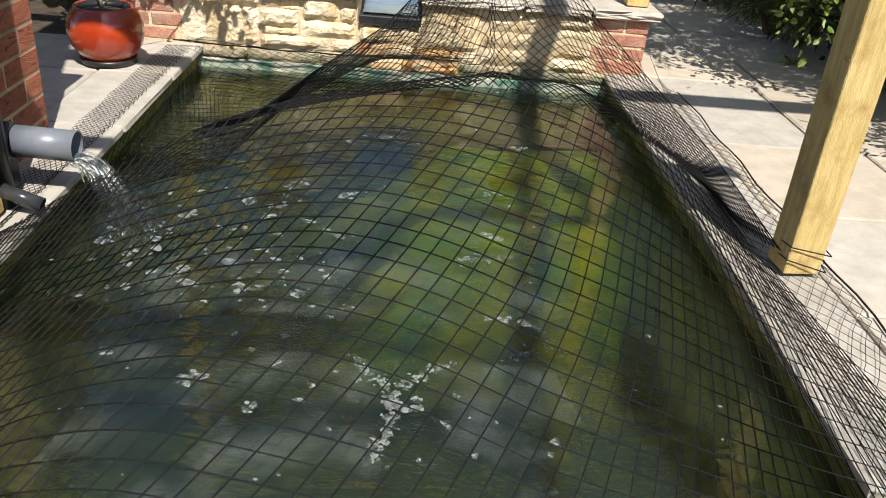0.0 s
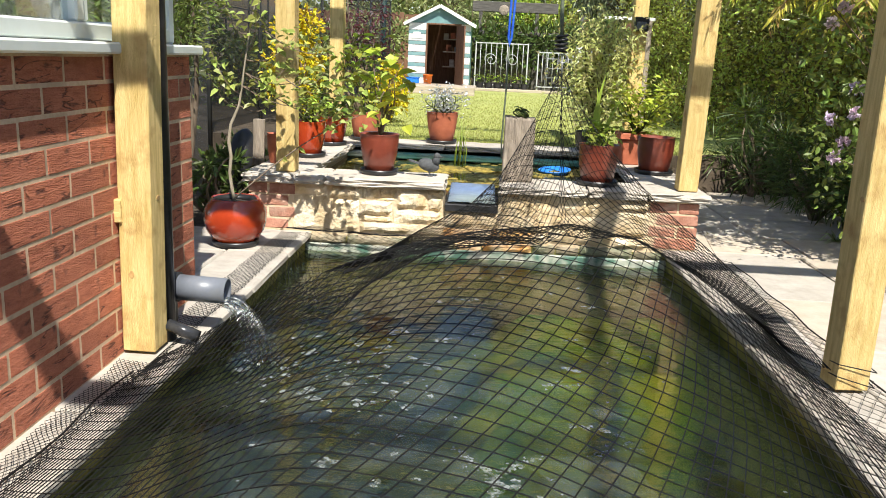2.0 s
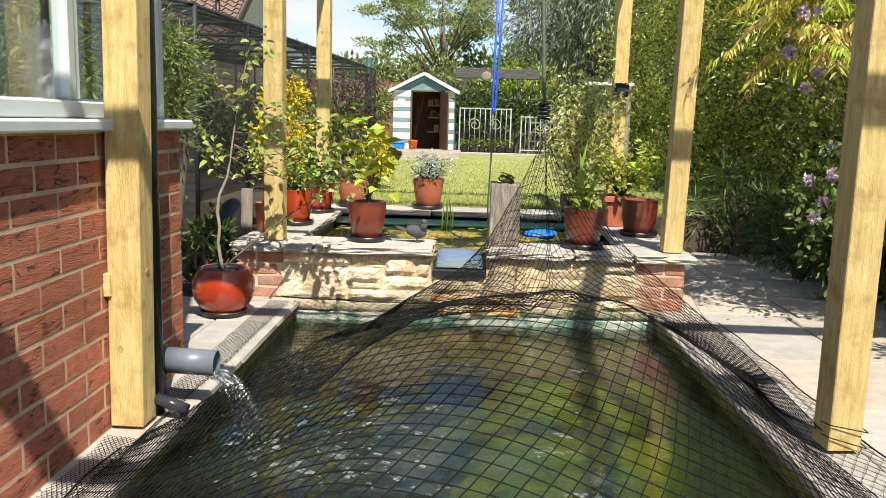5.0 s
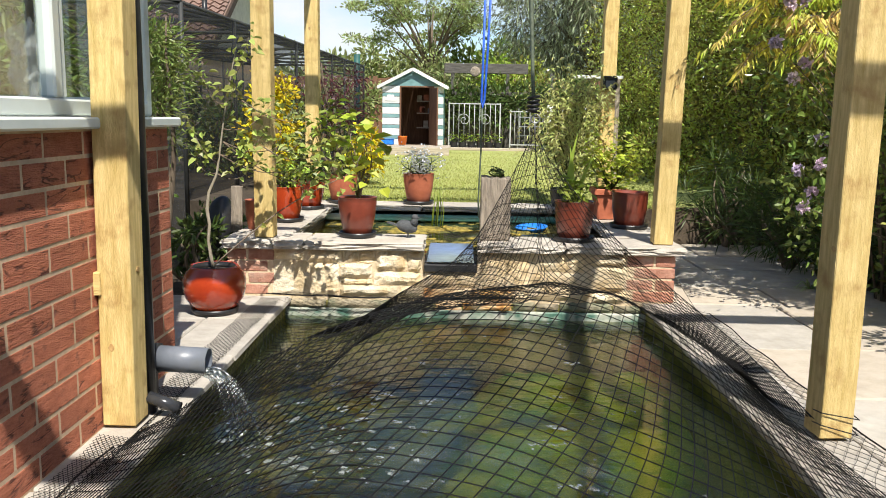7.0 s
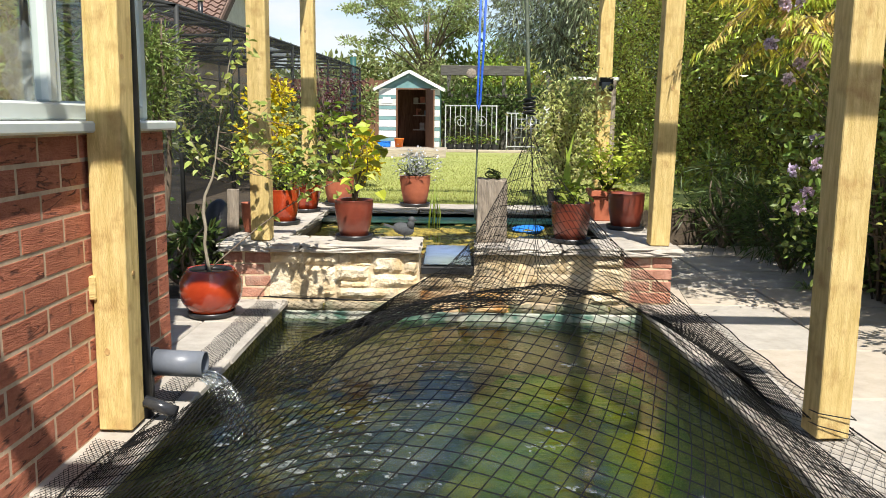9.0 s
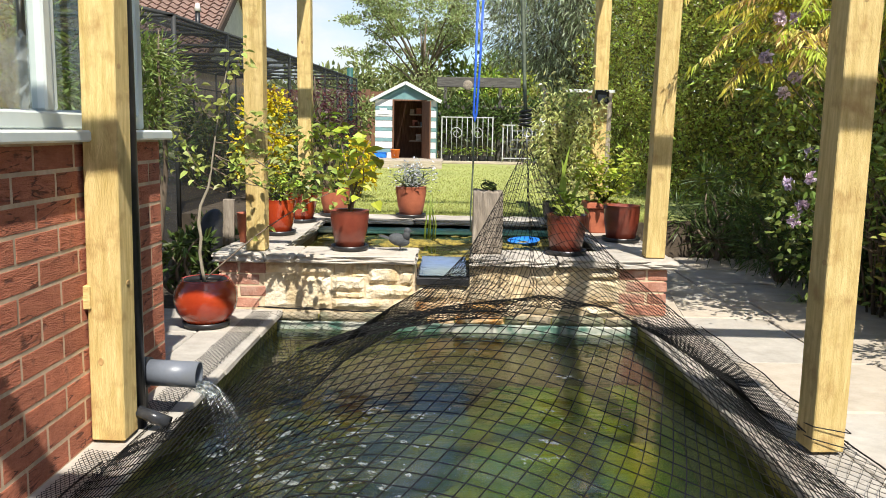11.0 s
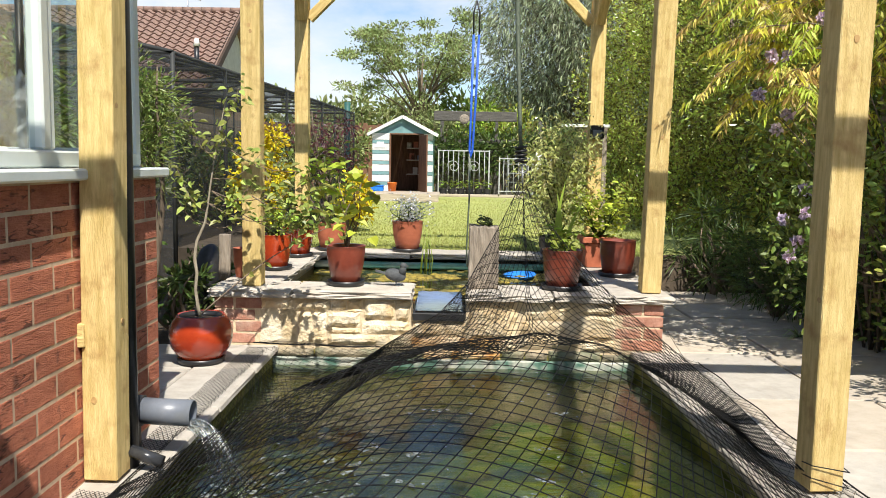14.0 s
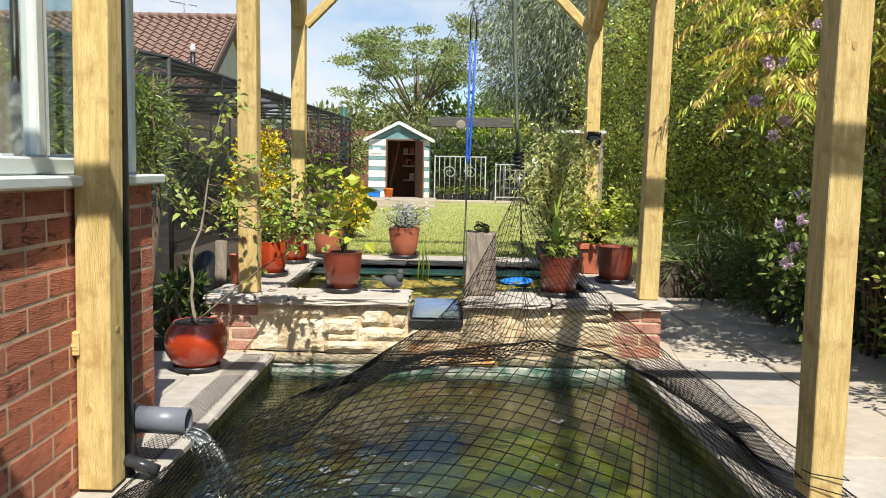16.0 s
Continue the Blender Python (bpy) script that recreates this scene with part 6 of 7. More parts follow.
def build_hedge():
    rng = np.random.default_rng(71)
    pr = random.Random(71)
    t = thing("hedge", (2.3, 7.0, -0.03), "tall dense dark green hedge along the path", "hedge", kind="stuff")
    n = 1750
    y = rng.uniform(-4.6, 6.0, n)
    z = rng.uniform(0.15, 3.3, n)
    depth = np.abs(rng.normal(0, 0.50, n))
    face = 0.28 - 0.12 * np.clip(y, 0, 6) * 0.5 + 0.20 * np.sin(y * 2.3) + 0.17 * np.sin(z * 3.1 + y) + 0.17 * np.sin(z * 7.3 + 2 * np.sin(y * 5.1)) - 0.10 * np.clip(1.2 - z, 0, 2)
    c = np.stack([face + depth, y, z], 1)
    pts, d = clumps(rng, c, 0.078, 50)
    d[:, 0] -= 0.5
    d[:, 1] -= 0.3
    leaves("leaves", pts, d, 0.052, 0.026, LEAF_HEDGE, t, rng)
    bm = bmesh.new()
    for k in range(30):
        yy = pr.uniform(-2.5, 6)
        x = pr.uniform(0.7, 1.2)
        add_tube(bm, [(x, yy, 0), (x + pr.uniform(-0.1, 0.1), yy + pr.uniform(-0.1, 0.1), 1.2), (x + pr.uniform(-0.2, 0.2), yy + pr.uniform(-0.3, 0.3), 3.0)], [0.022, 0.016, 0.006], 6)
    part("branchwork", bm, BARK, t)["kind"] = "stuff"
    # deep inner mass so that no light shows through; its darker leaf colour paints the inner shade
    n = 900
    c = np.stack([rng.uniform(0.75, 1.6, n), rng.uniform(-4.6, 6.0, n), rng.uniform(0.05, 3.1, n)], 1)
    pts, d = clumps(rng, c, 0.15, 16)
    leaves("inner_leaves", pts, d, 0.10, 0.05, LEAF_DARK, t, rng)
    tagged(part("fence_east", boxes([(4.05, -4, -0.03, 4.12, 14, 1.9)], 0.01), BROWN_WOOD), "plain brown timber fence behind the hedge", "fence", kind="structure")

    # golden feathery foliage above the path
    g = thing("golden_sumac", (2.30, 4.75, -0.03), "golden-leaved shrub with feathery drooping fronds", "shrub")
    bm = bmesh.new()
    P, D, P2, D2, P3, D3 = [], [], [], [], [], []
    for k in range(165):
        base = Vector((pr.uniform(-0.72, 0.25), pr.uniform(-0.62, 0.35), 1.36 + 0.78 * pr.random() ** 1.1))
        aim = Vector((pr.uniform(-1.0, 0.35), pr.uniform(-0.6, 0.1), pr.uniform(-0.15, 0.25)))
        ln = pr.uniform(0.26, 0.42)
        aim.normalize()
        pts = [base + aim * ln * f + Vector((0, 0, -0.22 * ln * f * f * 2)) for f in [j / 21 for j in range(22)]]
        add_tube(bm, pts, [0.003] * 11 + [0.0015] * 11, 5)
        side = aim.cross(Vector((0, 0, 1))).normalized()
        tint = pr.random()
        at, way = (P, D) if tint < 0.30 else (P2, D2) if tint < 0.62 else (P3, D3)
        for j in range(1, 22):
            for s in (-1, 1):
                at.append(tuple(pts[j] + Vector((pr.gauss(0, 0.008), pr.gauss(0, 0.008), pr.gauss(0, 0.008)))))
                way.append(tuple(side * s * 0.55 + aim * 0.35 + Vector((0, 0, -0.62))))
    for k in range(6):
        yy = pr.uniform(-0.9, 0.6)
        add_tube(bm, [(0.5, 0.5 + yy * 0.3, 0), (0.42, 0.3 + yy * 0.6, 1.0), (0.1, yy, 2.2)], [0.025, 0.018, 0.007], 7)
    part("branchwork", bm, BARK, g)["kind"] = "stuff"
    leaves("fronds", P, D, 0.060, 0.014, LEAF_GOLD, g, rng, droop=0.25)
    leaves("rusty_fronds", P2, D2, 0.060, 0.014, LEAF_RUST, g, rng, "older rust-tinged fronds", droop=0.25)
    leaves("green_fronds", P3, D3, 0.060, 0.014, LEAF_LIME, g, rng, "greener shaded fronds", droop=0.25)

    # roses over the path
    r = thing("climbing_rose", (2.14, 4.25, -0.03), "rambling rose bush with mauve and lilac double flowers", "rose bush")
    spots = []
    for x, yy, z in ((-0.60, -0.05, 1.35), (-0.45, -0.05, 1.26), (-0.52, 0.0, 1.54), (-0.45, 0.0, 1.54), (-0.40, -0.05, 0.578), (-0.34, -0.05, 0.784), (-0.43, 0.0, 0.755), (-0.25, -0.05, 1.75), (0.10, -0.05, 1.12), (-0.24, -0.05, 1.02), (-0.46, 0.05, 1.19), (-0.35, 0.0, 0.646),
                     (-0.24, 0.0, 0.66), (-0.25, 0.0, 0.537), (-0.21, -0.05, 0.98), (-0.30, 0.05, 0.90), (0.18, 0.0, 1.78), (-0.28, 0.02, 1.72), (0.2, -0.1, 0.66)):
        spots.append(Vector((x, yy, z)))
    for s in spots:
        bm = bmesh.new()
        b = Vector((0.15 + pr.uniform(-0.1, 0.1), pr.uniform(-0.1, 0.2), 0))
        add_tube(bm, [b + Vector((0.15, 0.25, 0)), b.lerp(s, 0.5) + Vector((0.22, 0.15, 0.12)), s], [0.007, 0.005, 0.002], 6)
        part("cane", bm, BARK, r)
    for k, s in enumerate(spots):
        fp, fd = [], []
        for j in range(34):
            v = Vector([pr.gauss(0, 1) for _ in range(3)]).normalized()
            v.x -= 0.25
            v.y -= 0.35
            fp.append(tuple(s + v * pr.uniform(0.004, 0.018)))
            fd.append(tuple(v))
        leaves("rose", fp, fd, 0.026, 0.026, PETAL if k % 3 else PETAL_PALE, r, rng, fold=0.35)
    cen = np.array([tuple(s) for s in spots if s.z < 1.3] + [tuple(s + Vector((0.12, 0.1, -0.12))) for s in spots if s.z < 1.4] + [tuple(s + Vector((0.2, 0.15, 0.05))) for s in spots] + [(pr.uniform(0.12, 0.6), pr.uniform(-0.25, 0.4), pr.uniform(0.15, 1.4)) for _ in range(46)])
    pts, d = clumps(rng, cen, 0.085, 26)
    leaves("leaves", pts, d, 0.046, 0.028, LEAF_OLIVE, r, rng)
    # low dark planting at the hedge foot
    shrub("lavender_clump", (2.25, 5.6, -0.03), (0.28, 0.4, 0.55), 1500, 0.10, 0.010, LEAF_DARK, "dark green narrow-leaved clump at the hedge foot", "perennial", 72, centres=24, droop=0.1, spread=0.2)
    shrub("dark_perennial", (2.12, 6.5, -0.03), (0.30, 0.5, 0.70), 1500, 0.12, 0.012, LEAF_DARK, "grassy dark perennial beside the path", "perennial", 73, centres=24, droop=0.1, spread=0.2)
    shrub("dark_perennial", (2.45, 4.9, -0.03), (0.30, 0.35, 0.60), 1500, 0.07, 0.026, LEAF_DARK, "leafy dark perennial beside the path", "perennial", 74, centres=24, spread=0.2)
    shrub("dark_perennial", (2.62, 4.15, -0.03), (0.30, 0.35, 0.85), 1500, 0.07, 0.030, LEAF_OLIVE, "leafy green perennial under the roses", "perennial", 75, centres=24, spread=0.2)
    shrub("dark_perennial", (2.70, 3.5, -0.03), (0.28, 0.40, 0.75), 1300, 0.07, 0.030, LEAF_DARK, "leafy dark perennial under the roses", "perennial", 76, centres=24, spread=0.2)
    for k, (x, yy) in enumerate(((2.12, 4.93), (2.62, 4.55))):
        s = thing("spider_plant", (x, yy, -0.03), "small striped strap-leaved plant at the paving edge", "spider plant", "spider plants")
        verts, faces = [], []
        for j in range(46):
            a, ln, up = pr.uniform(0, 6.28), pr.uniform(0.10, 0.20), pr.uniform(0.5, 1.6)
            prev = None
            for q in range(6):
                f = q / 5
                rr = ln * f * (0.5 + 0.5 * f)
                c0 = Vector((rr * math.cos(a), rr * math.sin(a), 0.01 + ln * up * (f - 0.85 * f * f)))
                wv = Vector((-math.sin(a), math.cos(a), 0)) * 0.006 * (1 - 0.9 * f)
                verts += [tuple(c0 - wv), tuple(c0 + wv)]
                if q:
                    m = len(verts)
                    faces.append((m - 4, m - 3, m - 1, m - 2))
        mesh_part("blades", verts, faces, STRAP_LEAF, s)


build_hedge()


def build_lawn():
    rng = np.random.default_rng(81)
    n = 52000
    y = 6.6 + 9.9 * rng.uniform(0, 1, n) ** 1.7
    x = rng.uniform(-1, 1, n) * (1.3 + (y - 6.6) * 0.28) + 0.3
    p = np.stack([x, y, np.full(n, LAWN_Z - 0.002)], 1)
    d = rng.normal(size=(n, 3)) * 0.5 + np.array([0, 0, 1.0])
    ob = leaves("grass", p, d, 0.028, 0.006, GRASS, None, rng)
    tagged(ob, "short mown grass blades of the lawn", "grass", kind="stuff")


build_lawn()


# ---------------------------------------------------------------- far end of the garden
def build_playhouse():
    t = thing("playhouse", (-0.93, 17.0, LAWN_Z), "small wooden playhouse striped white and teal with an open door", "playhouse")
    w, d, e, r = 0.62, 1.3, 1.30, 1.62
    z0 = 0.10
    for k in range(11):
        step = (e - z0) / 5.65
        za = z0 + step * (k // 2 + (0.65 if k % 2 else 0.0))
        zb = za + step * (0.35 if k % 2 else 0.65) - 0.006
        m = TEAL_PAINT if k % 2 else WHITE_PAINT
        part("board", boxes([(-w, -0.012, za, -0.27, 0.012, zb)], 0.004), m, t)
        part("board", boxes([(0.43, -0.012, za, w, 0.012, zb)], 0.004), m, t)
    bm = bmesh.new()
    a = [bm.verts.new(p) for p in ((-w, -0.012, e), (w, -0.012, e), (0, -0.012, r))]
    b = [bm.verts.new((v.co.x, 0.012, v.co.z)) for v in a]
    bm.faces.new(a)
    bm.faces.new(b[::-1])
    for k in range(3):
        bm.faces.new((a[(k + 1) % 3], a[k], b[k], b[(k + 1) % 3]))
    part("gable", bm, TEAL_PAINT, t)
    part("door_frame", boxes([(-0.27, -0.02, z0, -0.235, 0.02, e - 0.03), (0.395, -0.02, z0, 0.43, 0.02, e - 0.03), (-0.27, -0.02, e - 0.03, 0.43, 0.02, e)], 0.003), BROWN_WOOD, t)
    part("side_wall", boxes([(-w, 0.013, z0, -w + 0.02, d, e)], 0.003), TEAL_PAINT, t)
    part("side_wall", boxes([(w - 0.02, 0.013, z0, w, d, e)], 0.003), TEAL_PAINT, t)
    part("back_wall", boxes([(-w + 0.021, d - 0.02, z0, w - 0.021, d, e + 0.02)], 0.003), BROWN_WOOD, t)
    part("floor", boxes([(-w, 0.013, z0 - 0.03, w, d, z0)], 0.003), BROWN_WOOD, t)
    for s in (-1, 1):
        ln = math.hypot(w + 0.09, r - e + 0.05)
        ob = part("roof", boxes([(0, -0.10, 0, ln, d + 0.08, 0.025)], 0.004), ROOF_FELT, t)
        ob.matrix_basis = pose(0, 0, r + 0.012, 0, 0, 0) @ Matrix.Rotation(math.atan2(r - e, w), 4, "Y") if s > 0 else pose(0, 0, r + 0.012, 0, 0, 180) @ Matrix.Translation((0, -d, 0)) @ Matrix.Rotation(math.atan2(r - e, w), 4, "Y")
        bb = part("bargeboard", boxes([(0, -0.118, -0.035, ln + 0.01, -0.103, 0.028)], 0.003), WHITE_PAINT, t)
        bb.matrix_basis = pose(0, 0, r + 0.012) @ (Matrix.Rotation(math.atan2(r - e, w), 4, "Y") if s > 0 else Matrix.Rotation(math.pi - math.atan2(r - e, w), 4, "Y") @ Matrix.Diagonal((1, 1, -1, 1)))
    door = part("door", boxes([(0, -0.5, 0, 0.03, 0.0, e - z0 - 0.05)], 0.004), BROWN_WOOD, t, "brown door standing open")
    door.matrix_basis = pose(0.33, -0.02, z0 + 0.01, 0, 0, 20)
    for z in (0.45, 0.75, 1.0):
        part("shelf", boxes([(0.05, 0.55, z, 0.5, 0.8, z + 0.02)], 0.003), DECK_WOOD, t)
    rng = random.Random(12)
    part("motif", boxes([(-0.56, -0.022, 1.0, -0.34, -0.013, 1.07), (-0.53, -0.022, 1.075, -0.38, -0.013, 1.12)], 0.003), WHITE_PAINT, t, "painted boat motif")
    for k in range(10):
        z = rng.choice((0.47, 0.77, 1.02))
        ob = thing("storage_tub", (-0.93 + rng.uniform(0.1, 0.45), 17.0 + 0.66, LAWN_Z + z), "small tub on the playhouse shelf", "tub", "tubs on the shelves")
        part("body", boxes([(-0.05, -0.05, 0, 0.05, 0.05, rng.uniform(0.06, 0.14))], 0.008), rng.choice((TERRACOTTA, GREY_PVC, BROWN_WOOD, DECK_WOOD)), ob)
    dk = thing("deck", (-0.93, 16.6, LAWN_Z), "weathered timber step in front of the playhouse", "deck")
    for k in range(15):
        part("plank", boxes([(-0.72, -1.55 + 0.125 * k, 0.095, 0.78, -1.43 + 0.125 * k, 0.125)], 0.004), DECK_WOOD, dk)
    part("fascia", boxes([(-0.72, -1.585, 0.0, 0.78, -1.552, 0.14)], 0.003), DECK_WOOD, dk)
    bk = thing("bucket", (-1.12, 16.75, LAWN_Z + 0.125), "bright orange plastic bucket on the deck", "bucket")
    part("body", turned([(0.0, 0), (0.075, 0), (0.095, 0.16), (0.10, 0.165), (0.10, 0.175), (0.09, 0.175), (0.07, 0.01), (0, 0.01)], 20), ORANGE, bk)
    bx = thing("storage_box", (-1.42, 16.75, LAWN_Z + 0.125), "low blue plastic box on the deck", "box")
    part("body", boxes([(-0.13, -0.1, 0, 0.13, 0.1, 0.10)], 0.012), BLUE_PLASTIC, bx)
    part("lid", boxes([(-0.14, -0.11, 0.101, 0.14, 0.11, 0.12)], 0.006), BLUE_PLASTIC, bx)


build_playhouse()


def build_far_garden():
    rng, pr = np.random.default_rng(91), random.Random(91)
    # ornate white railings
    def railing(at, w, h, label, scroll):
        t = thing("garden_gate", at, label, "gate", "white metal gates")
        part("frame", boxes([(0, -0.012, 0.0, 0.025, 0.012, h), (w - 0.025, -0.012, 0, w, 0.012, h), (0.026, -0.01, h - 0.03, w - 0.026, 0.01, h - 0.008), (0.026, -0.01, 0.06, w - 0.026, 0.01, 0.08)], 0.002), GATE_PAINT, t)
        n = int(w / 0.105)
        for k in range(1, n):
            x = w * k / n
            part("bar", tube([(x, 0, 0.07), (x, 0, h - 0.02)], 0.0065, 6), GATE_PAINT, t)
        if scroll:
            for cx in (w * 0.3, w * 0.7):
                pts = [(cx + (0.03 + 0.012 * a) * math.cos(a), -0.012, h * 0.62 + (0.03 + 0.012 * a) * math.sin(a)) for a in [k * 0.5 for k in range(20)]]
                part("scroll", tube(pts, 0.007, 6), GATE_PAINT, t)
    railing((-0.22, 18.0, LAWN_Z + 0.05), 1.12, 0.95, "ornate white wrought-iron gate with scrolls", True)
    railing((1.10, 18.0, LAWN_Z + 0.05), 0.75, 0.80, "plain white barred gate", False)
    t = thing("white_post", (1.95, 18.0, LAWN_Z), "white painted timber post beside the gate", "post")
    part("shaft", boxes([(-0.06, -0.05, 0, 0.06, 0.05, 0.98)], 0.006), WHITE_PAINT, t)
    railing((2.1, 18.0, LAWN_Z + 0.05), 0.62, 0.90, "plain white barred gate", False)
    # raised edging, trough and crates
    tagged(part("edging", boxes([(-0.3, 17.55, LAWN_Z, 3.4, 17.68, LAWN_Z + 0.06)], 0.006, 0.003), DECK_WOOD), "low timber edging at the end of the lawn", "edging", kind="structure")
    for k in range(6):
        x = -0.1 + 0.19 * k
        p = pot("nursery_pot", (x, 17.8, LAWN_Z), 0.09, 0.07, 0.17, BLACK, "black nursery pot along the edging", "nursery pots", saucer=False)
        potted_plant("seedling", (x, 17.8, LAWN_Z + 0.14), (0.12, 0.1, 0.24), 0.08, 0.03, LEAF_FRESH, "leafy young plant in a black pot", "seedling", 26, 100 + k, 5)
    t = thing("shelf_rack", (1.3, 18.35, LAWN_Z), "pale metal rack of small pots behind the gate", "rack")
    for z in (0.1, 0.3, 0.5, 0.7):
        part("tier", boxes([(0, 0, z, 0.55, 0.3, z + 0.02)], 0.003), STEEL, t)
    for x in (0.0, 0.53):
        part("upright", boxes([(x, 0, 0, x + 0.02, 0.02, 0.9)], 0.003), STEEL, t)
    # grey timber arbour across the far end
    t = thing("arbour", (0, 19.2, LAWN_Z), "weathered grey timber arbour at the end of the garden", "arbour")
    for x in (-0.2, 1.05, 2.05, 3.3):
        part("upright", boxes([(x, -0.04, 0, x + 0.08, 0.04, 1.68)], 0.008), ARBOUR_WOOD, t)
    part("top_beam", boxes([(-0.35, -0.05, 1.68, 1.55, 0.05, 1.90)], 0.008), ARBOUR_WOOD, t)
    part("mid_rail", boxes([(-0.2, -0.061, 1.18, 3.4, -0.02, 1.27)], 0.006), ARBOUR_WOOD, t)
    # dark boards added in place of the deep shade behind the gates
    for k in range(24):
        x = -0.3 + 0.152 * k
        part("back_board", boxes([(x, 0.06, 0, x + 0.145, 0.08, 1.12 + pr.uniform(-0.02, 0.02))], 0.003), ARBOUR_WOOD, t)
    ob = part("roundel", turned([(0, 0), (0.11, 0), (0.12, 0.02), (0.11, 0.04), (0.06, 0.05), (0, 0.05)], 24), GREY_WOOD, t, "grey round plaque on the beam")
    ob.matrix_basis = pose(0.35, -0.02, 1.72, 90, 0, 0)
    # dark fence behind
    f = thing("garden_fence", (0, 23.0, LAWN_Z), "dark weathered board fence at the end of the garden", "fence")
    for k in range(60):
        x = -6 + 0.25 * k
        part("board", boxes([(x, -0.01, 0, x + 0.235, 0.01, 1.75 + pr.uniform(-0.03, 0.03))], 0.003), BROWN_WOOD, f)
    # bushes along the far end
    for k, (x, y, sx, h, mat, lab) in enumerate(((0.2, 20.3, 0.7, 1.9, LEAF_TREE, "leafy green shrub behind the arbour"), (1.6, 20.6, 0.9, 2.0, LEAF_HEDGE, "dense green shrub behind the arbour"), (2.8, 20.2, 0.8, 1.7, LEAF_DARK, "dark shrub behind the gates"),
                                                (3.9, 19.0, 0.8, 1.8, LEAF_HEDGE, "green shrub at the end of the lawn"), (-2.6, 19.5, 0.9, 1.6, LEAF_TREE, "green shrub beside the playhouse"), (0.9, 19.9, 0.5, 2.1, LEAF_FRESH, "bright climbing shrub over the arbour"),
                                                (-0.4, 20.8, 0.7, 2.2, LEAF_TREE, "leafy shrub behind the playhouse"), (3.0, 13.0, 0.5, 0.9, LEAF_TREE, "low shrub at the lawn edge"), (2.2, 17.2, 0.4, 0.7, LEAF_DARK, "low dark shrub by the gates"))):
        shrub("garden_shrub", (x, y, LAWN_Z), (sx, sx * 0.7, h), 2200, 0.12, 0.06, mat, lab, "shrub", 120 + k, centres=40, spread=0.15)
    c = np.stack([rng.uniform(-0.5, 3.6, 260), rng.uniform(18.9, 19.5, 260), rng.uniform(1.0, 1.5, 260)], 1)
    pts, d = clumps(rng, c, 0.16, 16)
    ob = leaves("undergrowth", pts, d, 0.14, 0.06, LEAF_DARK, None, rng)
    tagged(ob, "dark tangled undergrowth behind the white gates", "undergrowth", kind="stuff")
    # white rail and low table on the paved side of the lawn
    t = thing("white_rail", (1.35, 9.5, LAWN_Z), "white painted rail on a post beside the lawn", "rail")
    part("rail", boxes([(-0.05, -0.02, 1.13, 0.50, 0.02, 1.165)], 0.004), WHITE_PAINT, t)
    part("upright", boxes([(0.42, -0.02, 0, 0.47, 0.02, 1.129)], 0.004), GREY_WOOD, t)
    # green pole
    t = thing("green_pole", (-2.14, 17.6, LAWN_Z), "dark green painted pole", "pole")
    part("shaft", tube([(0, 0, 0), (0, 0, 1.95)], 0.065, 14), DARK_GREEN, t)


build_far_garden()


def tree(name, at, height, crown, trunk_r, count, length, width, mat, label, seed, droop=0.0, low=0.35, bark=None, limbs=10, spread=0.11, centres=90, flat=0.7):
    rng, pr = np.random.default_rng(seed), random.Random(seed)
    t = thing(name, at, label, "tree")
    bm = bmesh.new()
    fork = height * low
    add_tube(bm, [(0, 0, 0), (0.05, 0, fork * 0.5), (0.0, 0.05, fork), (0.1, 0, height * 0.75)], [trunk_r, trunk_r * 0.8, trunk_r * 0.65, trunk_r * 0.2], 10)
    tips = []
    for k in range(limbs):
        a = 2 * math.pi * k / limbs + pr.uniform(-0.3, 0.3)
        f = pr.uniform(0.5, 0.95)
        e = Vector((crown[0] * f * math.cos(a), crown[1] * f * math.sin(a), height * pr.uniform(low + 0.12, 0.97)))
        s = Vector((0, 0, fork * pr.uniform(0.7, 1.1)))
        pts = [s.lerp(e, q / 6) + Vector((0, 0, 0.08 * height * math.sin(math.pi * q / 6) * 0.6)) for q in range(7)]
        add_tube(bm, pts, [trunk_r * (0.38 - 0.055 * q) for q in range(7)], 6)
        tips.append((pts[3], e))
    part("trunk", bm, bark or BARK, t)
    cc = []
    for k in range(centres):
        if k < len(tips) * 4:
            m, e = tips[k % len(tips)]
            p = m.lerp(e, pr.uniform(0.2, 1.12))
            cc.append(tuple(p + Vector((pr.gauss(0, 0.1 * crown[0]), pr.gauss(0, 0.1 * crown[0]), pr.gauss(0, 0.05 * height)))))
        else:
            q, _ = ball_points(rng, 1, (0, 0, height * (low + 1) / 2), (crown[0], crown[1], height * (1 - low) / 2), 0.35)
            cc.append(tuple(q[0]))
    sp = np.array([crown[0] * spread, crown[1] * spread, crown[0] * spread * (flat if droop < 0.4 else 1.6)])
    pts, d = clumps(rng, cc, sp, count // centres)
    if droop >= 0.4:
        d[:, 2] -= 1.0
    leaves("crown", pts, d, length, width, mat, t, rng, droop=droop * 0.5)
    return t


